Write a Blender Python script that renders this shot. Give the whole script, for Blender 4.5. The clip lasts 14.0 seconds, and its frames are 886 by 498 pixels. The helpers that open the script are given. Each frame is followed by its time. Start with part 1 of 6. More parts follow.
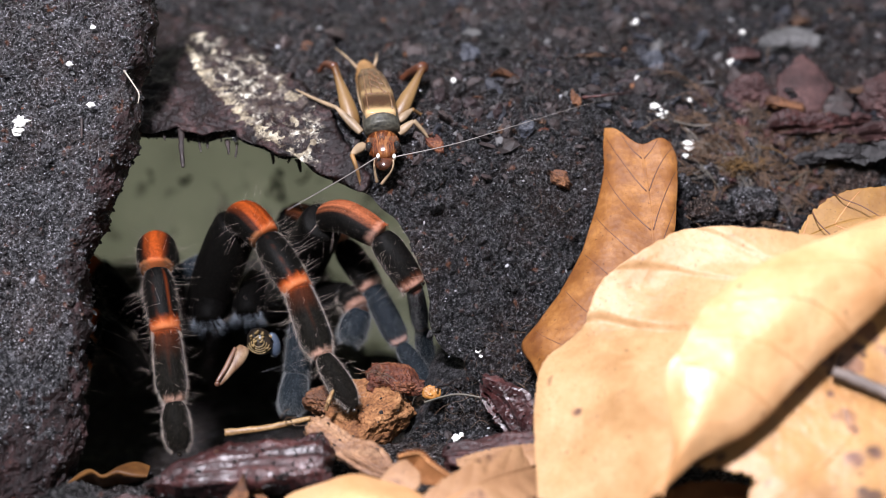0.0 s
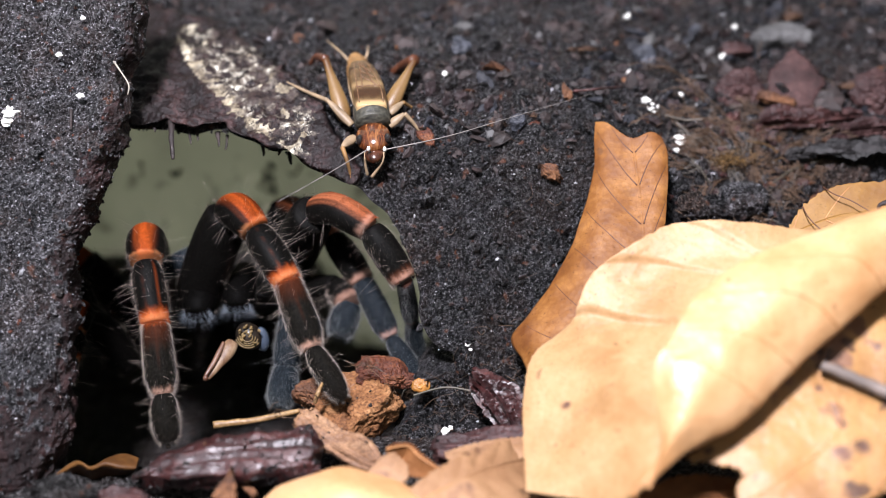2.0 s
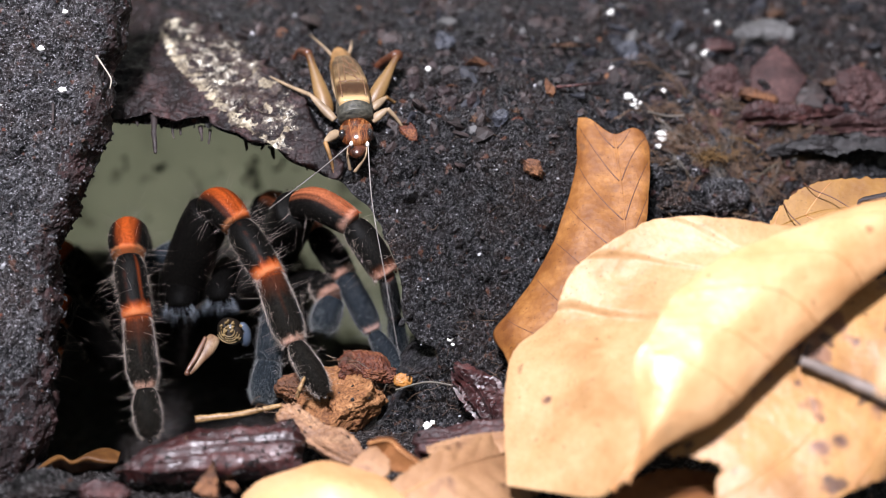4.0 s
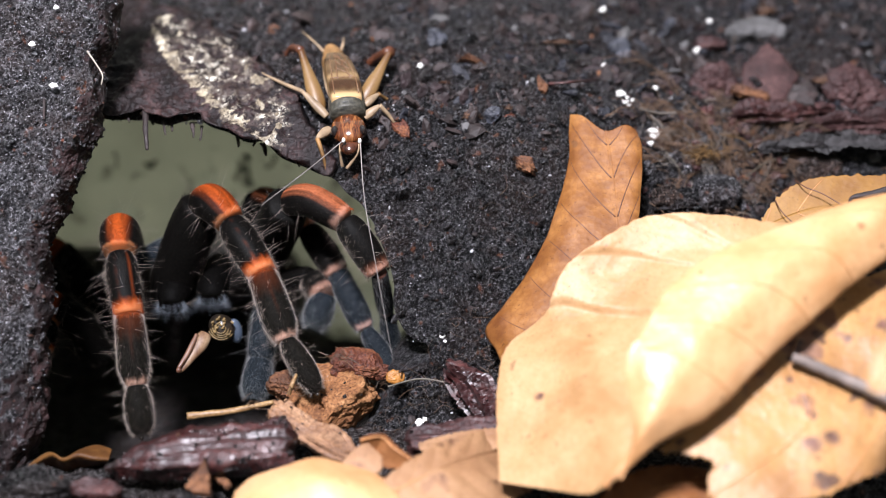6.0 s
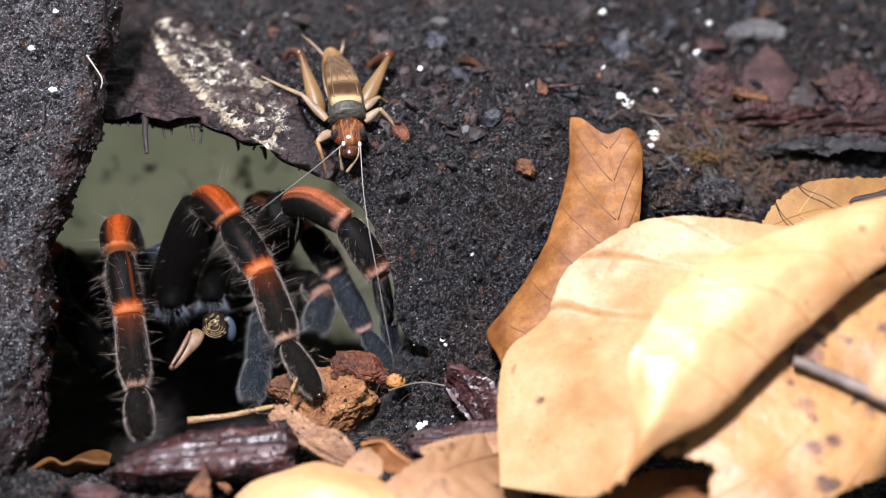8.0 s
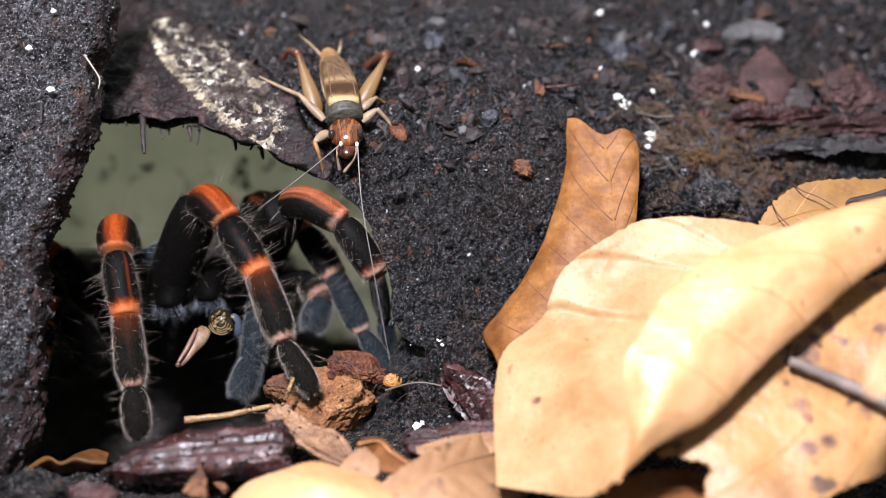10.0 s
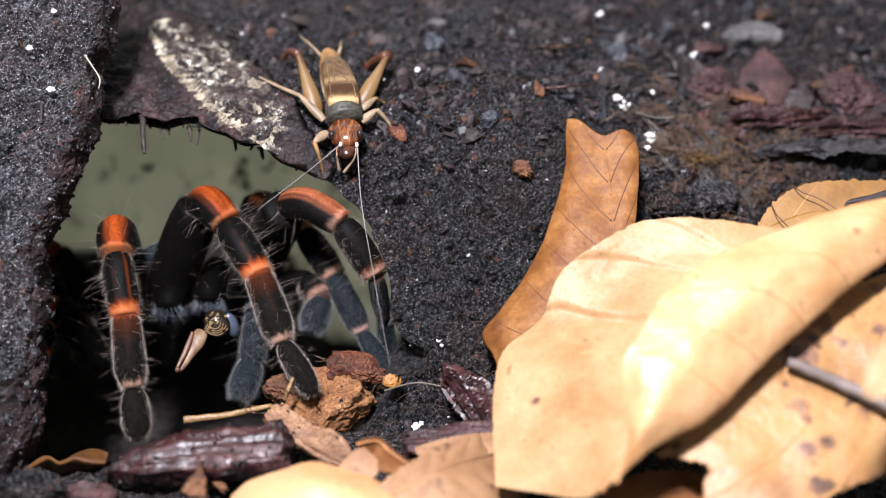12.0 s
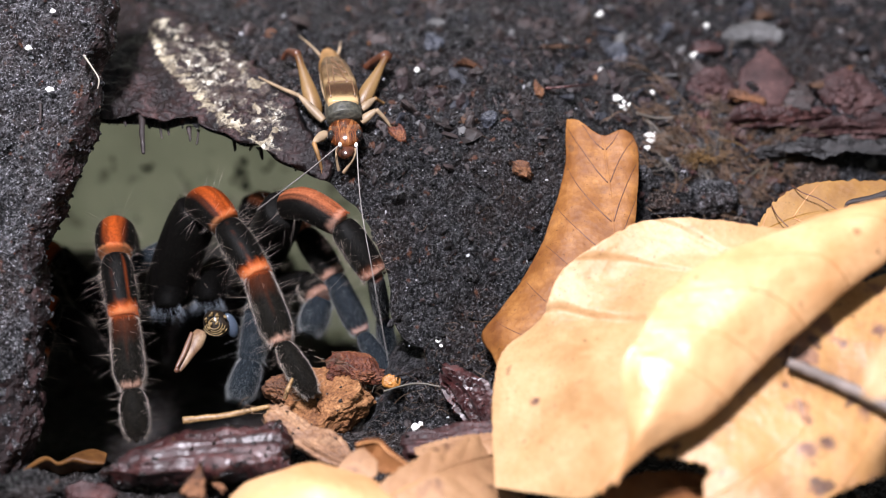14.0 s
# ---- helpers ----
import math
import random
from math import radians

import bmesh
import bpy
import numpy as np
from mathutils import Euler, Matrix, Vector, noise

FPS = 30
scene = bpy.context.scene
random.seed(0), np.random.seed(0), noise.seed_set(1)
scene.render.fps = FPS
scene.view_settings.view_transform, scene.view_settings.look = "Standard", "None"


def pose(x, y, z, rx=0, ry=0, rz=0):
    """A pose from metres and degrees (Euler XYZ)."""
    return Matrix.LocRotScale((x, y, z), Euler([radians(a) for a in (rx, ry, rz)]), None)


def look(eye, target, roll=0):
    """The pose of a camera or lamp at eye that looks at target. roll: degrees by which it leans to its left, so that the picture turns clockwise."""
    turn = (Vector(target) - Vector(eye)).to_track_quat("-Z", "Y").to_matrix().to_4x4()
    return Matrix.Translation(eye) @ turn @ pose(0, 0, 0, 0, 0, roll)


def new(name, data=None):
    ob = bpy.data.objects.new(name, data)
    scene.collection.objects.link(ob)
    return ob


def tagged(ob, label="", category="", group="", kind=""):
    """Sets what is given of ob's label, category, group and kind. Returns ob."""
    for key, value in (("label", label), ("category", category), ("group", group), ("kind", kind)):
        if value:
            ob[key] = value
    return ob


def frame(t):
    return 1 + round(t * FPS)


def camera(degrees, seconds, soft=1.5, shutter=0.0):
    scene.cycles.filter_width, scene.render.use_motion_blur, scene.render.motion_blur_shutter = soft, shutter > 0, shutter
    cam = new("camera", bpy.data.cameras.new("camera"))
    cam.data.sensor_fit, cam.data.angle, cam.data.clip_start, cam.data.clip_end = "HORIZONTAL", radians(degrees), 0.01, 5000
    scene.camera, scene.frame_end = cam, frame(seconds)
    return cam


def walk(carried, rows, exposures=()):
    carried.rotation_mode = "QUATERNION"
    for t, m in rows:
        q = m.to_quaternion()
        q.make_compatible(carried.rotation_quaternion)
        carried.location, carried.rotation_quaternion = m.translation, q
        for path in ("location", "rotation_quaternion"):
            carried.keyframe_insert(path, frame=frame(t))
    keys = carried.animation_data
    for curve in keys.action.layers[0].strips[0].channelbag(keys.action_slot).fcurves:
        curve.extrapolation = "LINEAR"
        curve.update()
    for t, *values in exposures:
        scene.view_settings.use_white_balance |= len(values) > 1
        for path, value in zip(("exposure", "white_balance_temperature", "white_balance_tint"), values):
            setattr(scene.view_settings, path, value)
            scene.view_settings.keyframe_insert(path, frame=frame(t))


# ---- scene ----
# The place is a hand's width across: sizes below are millimetres, MM turns them into metres.
MM = 0.001
cam = camera(41.7, 14.0, soft=0.8)
cam.data.dof.use_dof = True
cam.data.dof.focus_distance = 0.187
cam.data.dof.aperture_fstop = 8.5
walk(cam, [
    (0, pose(-0.00159, -0.15357, 0.10527, 65.421, 1.058, 1.057)),
    (0.5, pose(-0.00145, -0.15368, 0.10507, 65.356, 0.961, 1.124)),
    (1, pose(-0.00112, -0.15349, 0.10492, 65.300, 0.976, 1.156)),
    (1.5, pose(-0.00119, -0.15363, 0.10504, 65.264, 0.923, 1.059)),
    (2, pose(-0.00079, -0.15356, 0.10476, 65.216, 0.724, 0.945)),
    (2.5, pose(-0.00081, -0.15338, 0.10440, 65.337, 0.691, 0.814)),
    (3, pose(-0.00016, -0.15380, 0.10460, 65.207, 0.450, 0.676)),
    (3.5, pose(0.00004, -0.15392, 0.10493, 65.044, 0.376, 0.566)),
    (6, pose(-0.00028, -0.15395, 0.10458, 64.906, 0.105, 0.031)),
    (6.5, pose(-0.00001, -0.15390, 0.10459, 64.952, 0.130, 0.061)),
    (7, pose(-0.00021, -0.15382, 0.10489, 64.868, 0.106, 0.000)),
    (7.5, pose(-0.00027, -0.15367, 0.10493, 64.883, 0.148, -0.008)),
    (8, pose(-0.00046, -0.15353, 0.10491, 64.930, 0.205, -0.057)),
    (10.5, pose(-0.00007, -0.15384, 0.10505, 64.948, 0.050, -0.061)),
    (11, pose(0.00003, -0.15377, 0.10486, 64.997, 0.099, -0.004)),
    (11.5, pose(-0.00020, -0.15377, 0.10496, 65.010, 0.058, -0.055)),
    (12, pose(-0.00000, -0.15400, 0.10500, 65.000, -0.000, 0.000)),
    (12.5, pose(-0.00004, -0.15377, 0.10481, 64.998, 0.027, 0.003)),
    (13, pose(0.00013, -0.15388, 0.10501, 65.006, 0.120, 0.099)),
    (13.5, pose(-0.00042, -0.15358, 0.10485, 64.999, 0.050, -0.064)),
    (14, pose(0.00020, -0.15378, 0.10490, 65.016, 0.006, 0.035)),
], exposures=[(0.0, -0.09), (1.0, -0.06), (2.0, -0.03), (3.5, -0.01), (6.0, 0.0), (14.0, 0.0)])

# ---- light ----
world = bpy.data.worlds.new("room")
world.use_nodes = True
scene.world = world
world.node_tree.nodes["Background"].inputs[0].default_value = (0.82, 0.91, 1.0, 1)
world.node_tree.nodes["Background"].inputs[1].default_value = 0.54
lamp_data = bpy.data.lights.new("terrarium_lamp", "AREA")
lamp_data.shape, lamp_data.size, lamp_data.energy, lamp_data.color = "DISK", 0.045, 4.5, (1.0, 0.98, 1.1)
lamp = new("terrarium_lamp", lamp_data)
lamp.matrix_world = look((-0.05, -0.155, 0.31), (0.0, 0.0, 0.02))
# Unseen lamp added behind the back wall to brighten it from outside.
glow_data = bpy.data.lights.new("panel_backlight", "AREA")
glow_data.shape, glow_data.size, glow_data.energy, glow_data.color = "DISK", 0.3, 5.8, (0.97, 1.0, 0.93)
glow = new("panel_backlight", glow_data)
glow.matrix_world = look((-0.08, 0.6, 0.05), (-0.05, 0.09, 0.01))
scene.view_settings.exposure = 0.0


# ---- materials ----
def nodes_of(name):
    m = bpy.data.materials.new(name)
    m.use_nodes = True
    nt = m.node_tree
    return m, nt, nt.nodes["Principled BSDF"]


def add(nt, kind, **values):
    n = nt.nodes.new(kind)
    for key, value in values.items():
        if key in n.inputs:
            n.inputs[key].default_value = value
    return n


def noise_node(nt, scale, detail=4.0, rough=0.6, coord="Object"):
    tc = nt.nodes.new("ShaderNodeTexCoord")
    n = add(nt, "ShaderNodeTexNoise", Scale=scale, Detail=detail, Roughness=rough)
    nt.links.new(tc.outputs[coord], n.inputs["Vector"])
    return n.outputs["Fac"]


def ramp(nt, fac, stops):
    r = nt.nodes.new("ShaderNodeValToRGB")
    els = r.color_ramp.elements
    while len(els) < len(stops):
        els.new(0.5)
    for e, (p, c) in zip(els, stops):
        e.position, e.color = p, (c if isinstance(c, tuple) else (c, c, c)) + (1,)
    nt.links.new(fac, r.inputs["Fac"])
    return r.outputs["Color"]


def mix(nt, fac, a, b, blend="MIX"):
    n = nt.nodes.new("ShaderNodeMix")
    n.data_type, n.blend_type = "RGBA", blend
    for sock, v in ((n.inputs[0], fac), (n.inputs[6], a), (n.inputs[7], b)):
        if isinstance(v, (int, float)):
            sock.default_value = v
        elif isinstance(v, tuple):
            sock.default_value = v + (1,)
        else:
            nt.links.new(v, sock)
    return n.outputs[2]


def bump(nt, bsdf, fac, strength, depth_mm):
    b = add(nt, "ShaderNodeBump", Strength=strength, Distance=depth_mm * MM)
    nt.links.new(fac, b.inputs["Height"])
    nt.links.new(b.outputs["Normal"], bsdf.inputs["Normal"])


def attribute(nt, name):
    a = nt.nodes.new("ShaderNodeAttribute")
    a.attribute_name = name
    return a.outputs["Fac"]


def soil_material(name, tint=(1.0, 1.0, 1.0), light=1.0, brown=0.5):
    m, nt, b = nodes_of(name)
    t = lambda v: tuple(v * c * light for c in tint)
    fine = noise_node(nt, 2600, 3, 0.75)
    mid = noise_node(nt, 900, 5, 0.75)
    clump = noise_node(nt, 260, 4, 0.65)
    big = noise_node(nt, 75, 3, 0.6)
    c = ramp(nt, mid, [(0.38, t(0.003)), (0.48, t(0.017)), (0.58, t(0.048)), (0.7, t(0.17))])
    c = mix(nt, ramp(nt, clump, [(0.38, 0.85), (0.52, 0.0)]), c, t(0.005))
    c = mix(nt, ramp(nt, big, [(0.46, 0.0), (0.62, brown)]), c, (0.042 * light, 0.025 * light, 0.019 * light), "MIX")
    c = mix(nt, ramp(nt, fine, [(0.57, 0.0), (0.66, 0.95)]), c, t(0.4))
    c = mix(nt, ramp(nt, noise_node(nt, 3600, 2, 0.6), [(0.41, 0.9), (0.5, 0.0)]), c, t(0.003))
    c = mix(nt, ramp(nt, noise_node(nt, 500, 2, 0.5), [(0.66, 0.0), (0.72, 0.7)]), c, (0.075, 0.03, 0.016))
    nt.links.new(c, b.inputs["Base Color"])
    b.inputs["Roughness"].default_value = 0.32
    nt.links.new(ramp(nt, noise_node(nt, 1700, 2, 0.6), [(0.45, 0.08), (0.56, 0.3), (0.65, 1.0)]), b.inputs["Specular IOR Level"])
    bump(nt, b, mix(nt, 0.55, mid, fine), 1.0, 1.0)
    return m


def wood_material(name, dark, mid_c, pale, scale=300, stretch=(1, 6, 6), rough=(0.5, 0.8), depth=0.5, spec=0.4, grain=1.0, wet=0.0):
    m, nt, b = nodes_of(name)
    tc = nt.nodes.new("ShaderNodeTexCoord")
    mp = nt.nodes.new("ShaderNodeMapping")
    mp.inputs["Scale"].default_value = stretch
    nt.links.new(tc.outputs["Object"], mp.inputs["Vector"])
    n = add(nt, "ShaderNodeTexNoise", Scale=scale / 4, Detail=6.0, Roughness=0.68)
    nt.links.new(mp.outputs["Vector"], n.inputs["Vector"])
    fibre = n.outputs["Fac"]
    spot = noise_node(nt, 380, 4, 0.65)
    c = ramp(nt, fibre, [(0.3, dark), (0.5, mid_c), (0.72, pale)])
    c = mix(nt, ramp(nt, spot, [(0.56, 0.0), (0.72, 0.75)]), c, dark)
    fine = noise_node(nt, 2300, 3, 0.7)
    c = mix(nt, ramp(nt, fine, [(0.38, 0.65 * grain), (0.52, 0.0)]), c, dark)
    c = mix(nt, ramp(nt, fine, [(0.62, 0.0), (0.72, 0.5 * grain)]), c, pale)
    nt.links.new(c, b.inputs["Base Color"])
    nt.links.new(ramp(nt, spot, [(0.3, rough[0]), (0.7, rough[1])]), b.inputs["Roughness"])
    b.inputs["Specular IOR Level"].default_value = spec
    b.inputs["Coat Weight"].default_value, b.inputs["Coat Roughness"].default_value = wet, 0.3
    bump(nt, b, mix(nt, 0.35 * grain, mix(nt, 0.5, fibre, spot), fine), 0.9, depth)
    return m


def plain_material(name, color, rough=0.6, spec=0.4, vary=0.25, scale=600, sheen=0.0, depth=0.1):
    m, nt, b = nodes_of(name)
    n = noise_node(nt, scale, 4, 0.6)
    c = ramp(nt, n, [(0.3, tuple(v * (1 - vary) for v in color)), (0.7, tuple(min(1, v * (1 + vary)) for v in color))])
    nt.links.new(c, b.inputs["Base Color"])
    b.inputs["Roughness"].default_value, b.inputs["Specular IOR Level"].default_value = rough, spec
    b.inputs["Sheen Weight"].default_value = sheen
    bump(nt, b, n, 0.5, depth)
    return m


def leaf_material(name, base, pale, dark, rough=0.47, spec=0.5, blots=0.0, mottle=70):
    """Dry leaf: mottled, dotted, stained where the blot attribute says, a little light shining through."""
    m, nt, b = nodes_of(name)
    blot = noise_node(nt, mottle, 4, 0.6)
    fine = noise_node(nt, 900, 3, 0.6)
    c = ramp(nt, blot, [(0.32, dark), (0.5, base), (0.7, pale)])
    c = mix(nt, ramp(nt, fine, [(0.35, 0.22), (0.6, 0.0)]), c, dark)
    c = mix(nt, ramp(nt, noise_node(nt, 420, 2, 0.4), [(0.7, 0.0), (0.75, 0.55)]), c, (0.1, 0.045, 0.02))
    if blots:
        c = mix(nt, ramp(nt, noise_node(nt, 150, 3, 0.55), [(0.57, 0.0), (0.64, blots)]), c, (0.17, 0.08, 0.052))
        c = mix(nt, ramp(nt, noise_node(nt, 210, 3, 0.5), [(0.63, 0.0), (0.67, blots)]), c, (0.045, 0.02, 0.015))
    c = mix(nt, attribute(nt, "blot"), c, ramp(nt, noise_node(nt, 500, 3, 0.6), [(0.4, (0.05, 0.024, 0.018)), (0.6, (0.15, 0.066, 0.045))]))
    net = add(nt, "ShaderNodeTexVoronoi", Scale=820.0)
    net.feature = "DISTANCE_TO_EDGE"
    nt.links.new(nt.nodes.new("ShaderNodeTexCoord").outputs["Object"], net.inputs["Vector"])
    c = mix(nt, ramp(nt, net.outputs["Distance"], [(0.0, 0.22), (0.09, 0.0)]), c, dark)
    c = mix(nt, ramp(nt, noise_node(nt, 1900, 2, 0.5), [(0.66, 0.0), (0.7, 0.5)]), c, tuple(v * 0.45 for v in dark))
    nt.links.new(c, b.inputs["Base Color"])
    b.inputs["Roughness"].default_value, b.inputs["Specular IOR Level"].default_value = rough, spec
    cells = add(nt, "ShaderNodeTexVoronoi", Scale=1100.0)
    nt.links.new(nt.nodes.new("ShaderNodeTexCoord").outputs["Object"], cells.inputs["Vector"])
    bump(nt, b, mix(nt, 0.35, mix(nt, 0.4, noise_node(nt, 230, 4, 0.65), fine), cells.outputs["Distance"]), 0.55, 0.3)
    tr = nt.nodes.new("ShaderNodeBsdfTranslucent")
    nt.links.new(c, tr.inputs["Color"])
    mx = nt.nodes.new("ShaderNodeMixShader")
    mx.inputs[0].default_value = 0.22
    out = nt.nodes["Material Output"]
    nt.links.new(b.outputs[0], mx.inputs[1])
    nt.links.new(tr.outputs[0], mx.inputs[2])
    nt.links.new(mx.outputs[0], out.inputs["Surface"])
    return m


def leg_material(name, orange, pale, dark=(0.004, 0.0035, 0.003), sheen=0.0, fleck=0.25, gloss=(0.42, 0.07)):
    """Velvet black cuticle whose orange and pale bands come from the band and ring attributes."""
    m, nt, b = nodes_of(name)
    fine = noise_node(nt, 2600, 3, 0.6)
    tc = nt.nodes.new("ShaderNodeTexCoord")
    black = ramp(nt, fine, [(0.35, tuple(v * fleck for v in dark)), (0.75, dark)])
    red = ramp(nt, fine, [(0.3, tuple(v * max(0.55, fleck) for v in orange)), (0.7, orange)])
    c = mix(nt, attribute(nt, "band"), black, red)
    c = mix(nt, attribute(nt, "ring"), c, pale)
    nt.links.new(c, b.inputs["Base Color"])
    b.inputs["Roughness"].default_value, b.inputs["Specular IOR Level"].default_value = gloss
    b.inputs["Sheen Weight"].default_value = sheen
    b.inputs["Sheen Roughness"].default_value = 0.3
    bump(nt, b, fine, 0.35, 0.1)
    return m


SOIL = soil_material("dark_soil", (0.98, 0.95, 1.02), 0.39, 0.5)
SOIL_TOP = soil_material("moist_soil", (1.0, 0.93, 0.92), 0.5)
PILLAR_SOIL = soil_material("greyish_soil", (0.98, 0.96, 1.02), 0.98, 0.35)
BARK_RED = wood_material("red_brown_bark", (0.007, 0.0026, 0.0026), (0.034, 0.0115, 0.0105), (0.105, 0.042, 0.036), 320, (1, 5, 5), (0.32, 0.65), 0.6, 0.35)
BARK_DARK = wood_material("dark_bark", (0.006, 0.004, 0.0035), (0.017, 0.0105, 0.0095), (0.05, 0.031, 0.028), 300, (1, 5, 5), (0.45, 0.8), 0.6)
CRUMB = wood_material("crumbly_tan_bark", (0.05, 0.018, 0.008), (0.2, 0.088, 0.034), (0.36, 0.19, 0.085), 700, (1, 1.4, 1.4), (0.6, 0.85), 0.9, 0.2)
SLAB_BARK = wood_material("dark_red_slab_bark", (0.002, 0.001, 0.001), (0.0095, 0.004, 0.0038), (0.042, 0.02, 0.019), 520, (3, 2.5, 1), (0.3, 0.7), 1.5, 0.25)
WET_BARK = wood_material("wet_red_bark", (0.006, 0.0014, 0.0014), (0.03, 0.008, 0.0075), (0.085, 0.026, 0.022), 380, (1, 5, 5), (0.2, 0.6), 0.8, 0.5, 0.8, 0.3)
BARK_BLACK = wood_material("black_bark", (0.003, 0.0026, 0.0026), (0.009, 0.0075, 0.0075), (0.028, 0.023, 0.023), 300, (1, 5, 5), (0.45, 0.8), 0.6)
BARK_RUST = wood_material("rust_bark", (0.014, 0.004, 0.003), (0.085, 0.024, 0.011), (0.22, 0.085, 0.035), 520, (1, 2, 2), (0.45, 0.75), 0.8, 0.3)
BARK_ORANGE = wood_material("orange_brown_bark", (0.016, 0.006, 0.003), (0.1, 0.038, 0.014), (0.24, 0.105, 0.042), 420, (1, 2, 2), (0.55, 0.85), 1.0)
WOOD_TAN = wood_material("tan_wood", (0.06, 0.027, 0.012), (0.17, 0.085, 0.042), (0.29, 0.165, 0.085), 300, (1, 6, 6), (0.55, 0.8), 0.4)
STRAW = wood_material("straw", (0.07, 0.035, 0.013), (0.2, 0.115, 0.045), (0.36, 0.24, 0.11), 500, (1, 6, 6), (0.4, 0.6), 0.15)
PURPLE_BARK = wood_material("purple_brown_bark", (0.01, 0.0048, 0.0046), (0.04, 0.0185, 0.0175), (0.105, 0.054, 0.049), 400, (1, 1.5, 1.5), (0.5, 0.7), 0.4, 0.25)
STONE = plain_material("grey_stone", (0.055, 0.053, 0.052), 0.7, 0.4, 0.5, 300, 0, 0.3)
PERLITE = plain_material("white_perlite", (0.62, 0.61, 0.57), 0.8, 0.2, 0.3, 900, 0, 0.2)
MINERAL = plain_material("pale_mineral", (0.23, 0.23, 0.24), 0.35, 0.6, 0.5, 1500)
SCRAP_BLUE = plain_material("blue_grey_scrap", (0.013, 0.0135, 0.017), 0.65, 0.25, 0.6, 400, 0, 0.3)
SCRAP_PURPLE = plain_material("purple_scrap", (0.019, 0.0125, 0.0128), 0.65, 0.25, 0.6, 400, 0, 0.3)
BARK_SHRED = wood_material("dull_orange_bark", (0.01, 0.005, 0.003), (0.06, 0.027, 0.013), (0.15, 0.075, 0.036), 420, (1, 2, 2), (0.55, 0.85), 1.0)
FIBRE = plain_material("brown_fibre", (0.08, 0.046, 0.026), 0.6, 0.4, 0.5, 300)
FIBRE_GREY = plain_material("grey_fibre", (0.1, 0.085, 0.07), 0.6, 0.4, 0.4, 300)
ROOT_DULL = plain_material("dull_root", (0.055, 0.048, 0.034), 0.5, 0.4, 0.5, 400)
OCHRE = plain_material("ochre_husk", (0.24, 0.1, 0.02), 0.45, 0.4, 0.5, 500, 0, 0.3)
THREAD = plain_material("pale_thread", (0.3, 0.27, 0.22), 0.6, 0.3, 0.3, 400)
GOLD_FIBRE = plain_material("golden_fibre", (0.1, 0.054, 0.016), 0.6, 0.3, 0.5, 300)
BLUE_CLOD = plain_material("blue_grey_clod", (0.028, 0.03, 0.037), 0.6, 0.3, 0.7, 500, 0, 0.5)
BROWN_CLOD = soil_material("brown_soil", (1.15, 0.85, 0.72), 0.6, 0.7)
TWIG_GREY = plain_material("weathered_twig", (0.13, 0.105, 0.09), 0.7, 0.3, 0.4, 300)
# Blade darkened, roll brightened: yellower underside plus light put into the colours.
LEAF_BRIGHT = leaf_material("pale_tan_leaf", (0.385, 0.232, 0.106), (0.465, 0.298, 0.155), (0.28, 0.147, 0.056), 0.5, 0.34, 0.0, 90)
LEAF_UNDER_LIT = leaf_material("lit_yellow_underside", (0.56, 0.32, 0.15), (0.64, 0.399, 0.21), (0.46, 0.236, 0.096), 0.42, 0.5, 0.0, 100)
LEAF_BLOTTED = leaf_material("blotted_tan_leaf", (0.37, 0.195, 0.066), (0.47, 0.265, 0.102), (0.23, 0.105, 0.035), 0.5, 0.5, 0.85)
LEAF_BROWN = leaf_material("orange_brown_leaf", (0.2, 0.078, 0.018), (0.32, 0.145, 0.042), (0.115, 0.038, 0.009), 0.55, 0.28, 0.2, 170)
LEAF_OCHRE = leaf_material("ochre_leaf", (0.255, 0.128, 0.028), (0.33, 0.178, 0.046), (0.17, 0.074, 0.016), 0.6, 0.3, 0.06)
LEAF_TAN = leaf_material("dull_tan_leaf", (0.29, 0.16, 0.078), (0.38, 0.23, 0.125), (0.19, 0.092, 0.042), 0.6, 0.25, 0.5)
# Brown leaf with the shade on its near face put into the colour.
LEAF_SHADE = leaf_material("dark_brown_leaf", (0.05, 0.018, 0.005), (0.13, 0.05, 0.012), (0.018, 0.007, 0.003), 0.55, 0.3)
LEAF_AMBER = leaf_material("amber_leaf", (0.1, 0.042, 0.01), (0.16, 0.075, 0.018), (0.05, 0.018, 0.005), 0.55, 0.28, 0.2, 170)
LEAF_DARK = leaf_material("brown_leaf", (0.2, 0.078, 0.024), (0.3, 0.13, 0.05), (0.1, 0.036, 0.014), 0.6, 0.25)
LEG = leg_material("black_orange_cuticle", (0.28, 0.049, 0.0078), (0.42, 0.16, 0.065), gloss=(0.55, 0.05))
LEG_VELVET = leg_material("velvet_black_cuticle", (0.2, 0.038, 0.0075), (0.4, 0.235, 0.17), (0.008, 0.007, 0.0055), 0.12, gloss=(0.7, 0.03))
LEG_PINK = leg_material("black_pinkish_cuticle", (0.25, 0.076, 0.032), (0.4, 0.22, 0.16), gloss=(0.6, 0.05))
LEG_GREY = leg_material("blue_grey_cuticle", (0.4, 0.12, 0.05), (0.4, 0.24, 0.19), (0.012, 0.016, 0.02), 0.08, fleck=0.3, gloss=(0.7, 0.05))
HAIR = plain_material("pale_setae", (0.38, 0.31, 0.26), 0.45, 0.5, 0.3, 900)
MATTE = leg_material("matte_black_cuticle", (0.3, 0.07, 0.02), (0.3, 0.2, 0.1), (0.0025, 0.0022, 0.002), gloss=(0.6, 0.02))
HAIR_GREY = plain_material("blue_grey_rim_setae", (0.19, 0.19, 0.19), 0.5, 0.3, 0.3, 900)
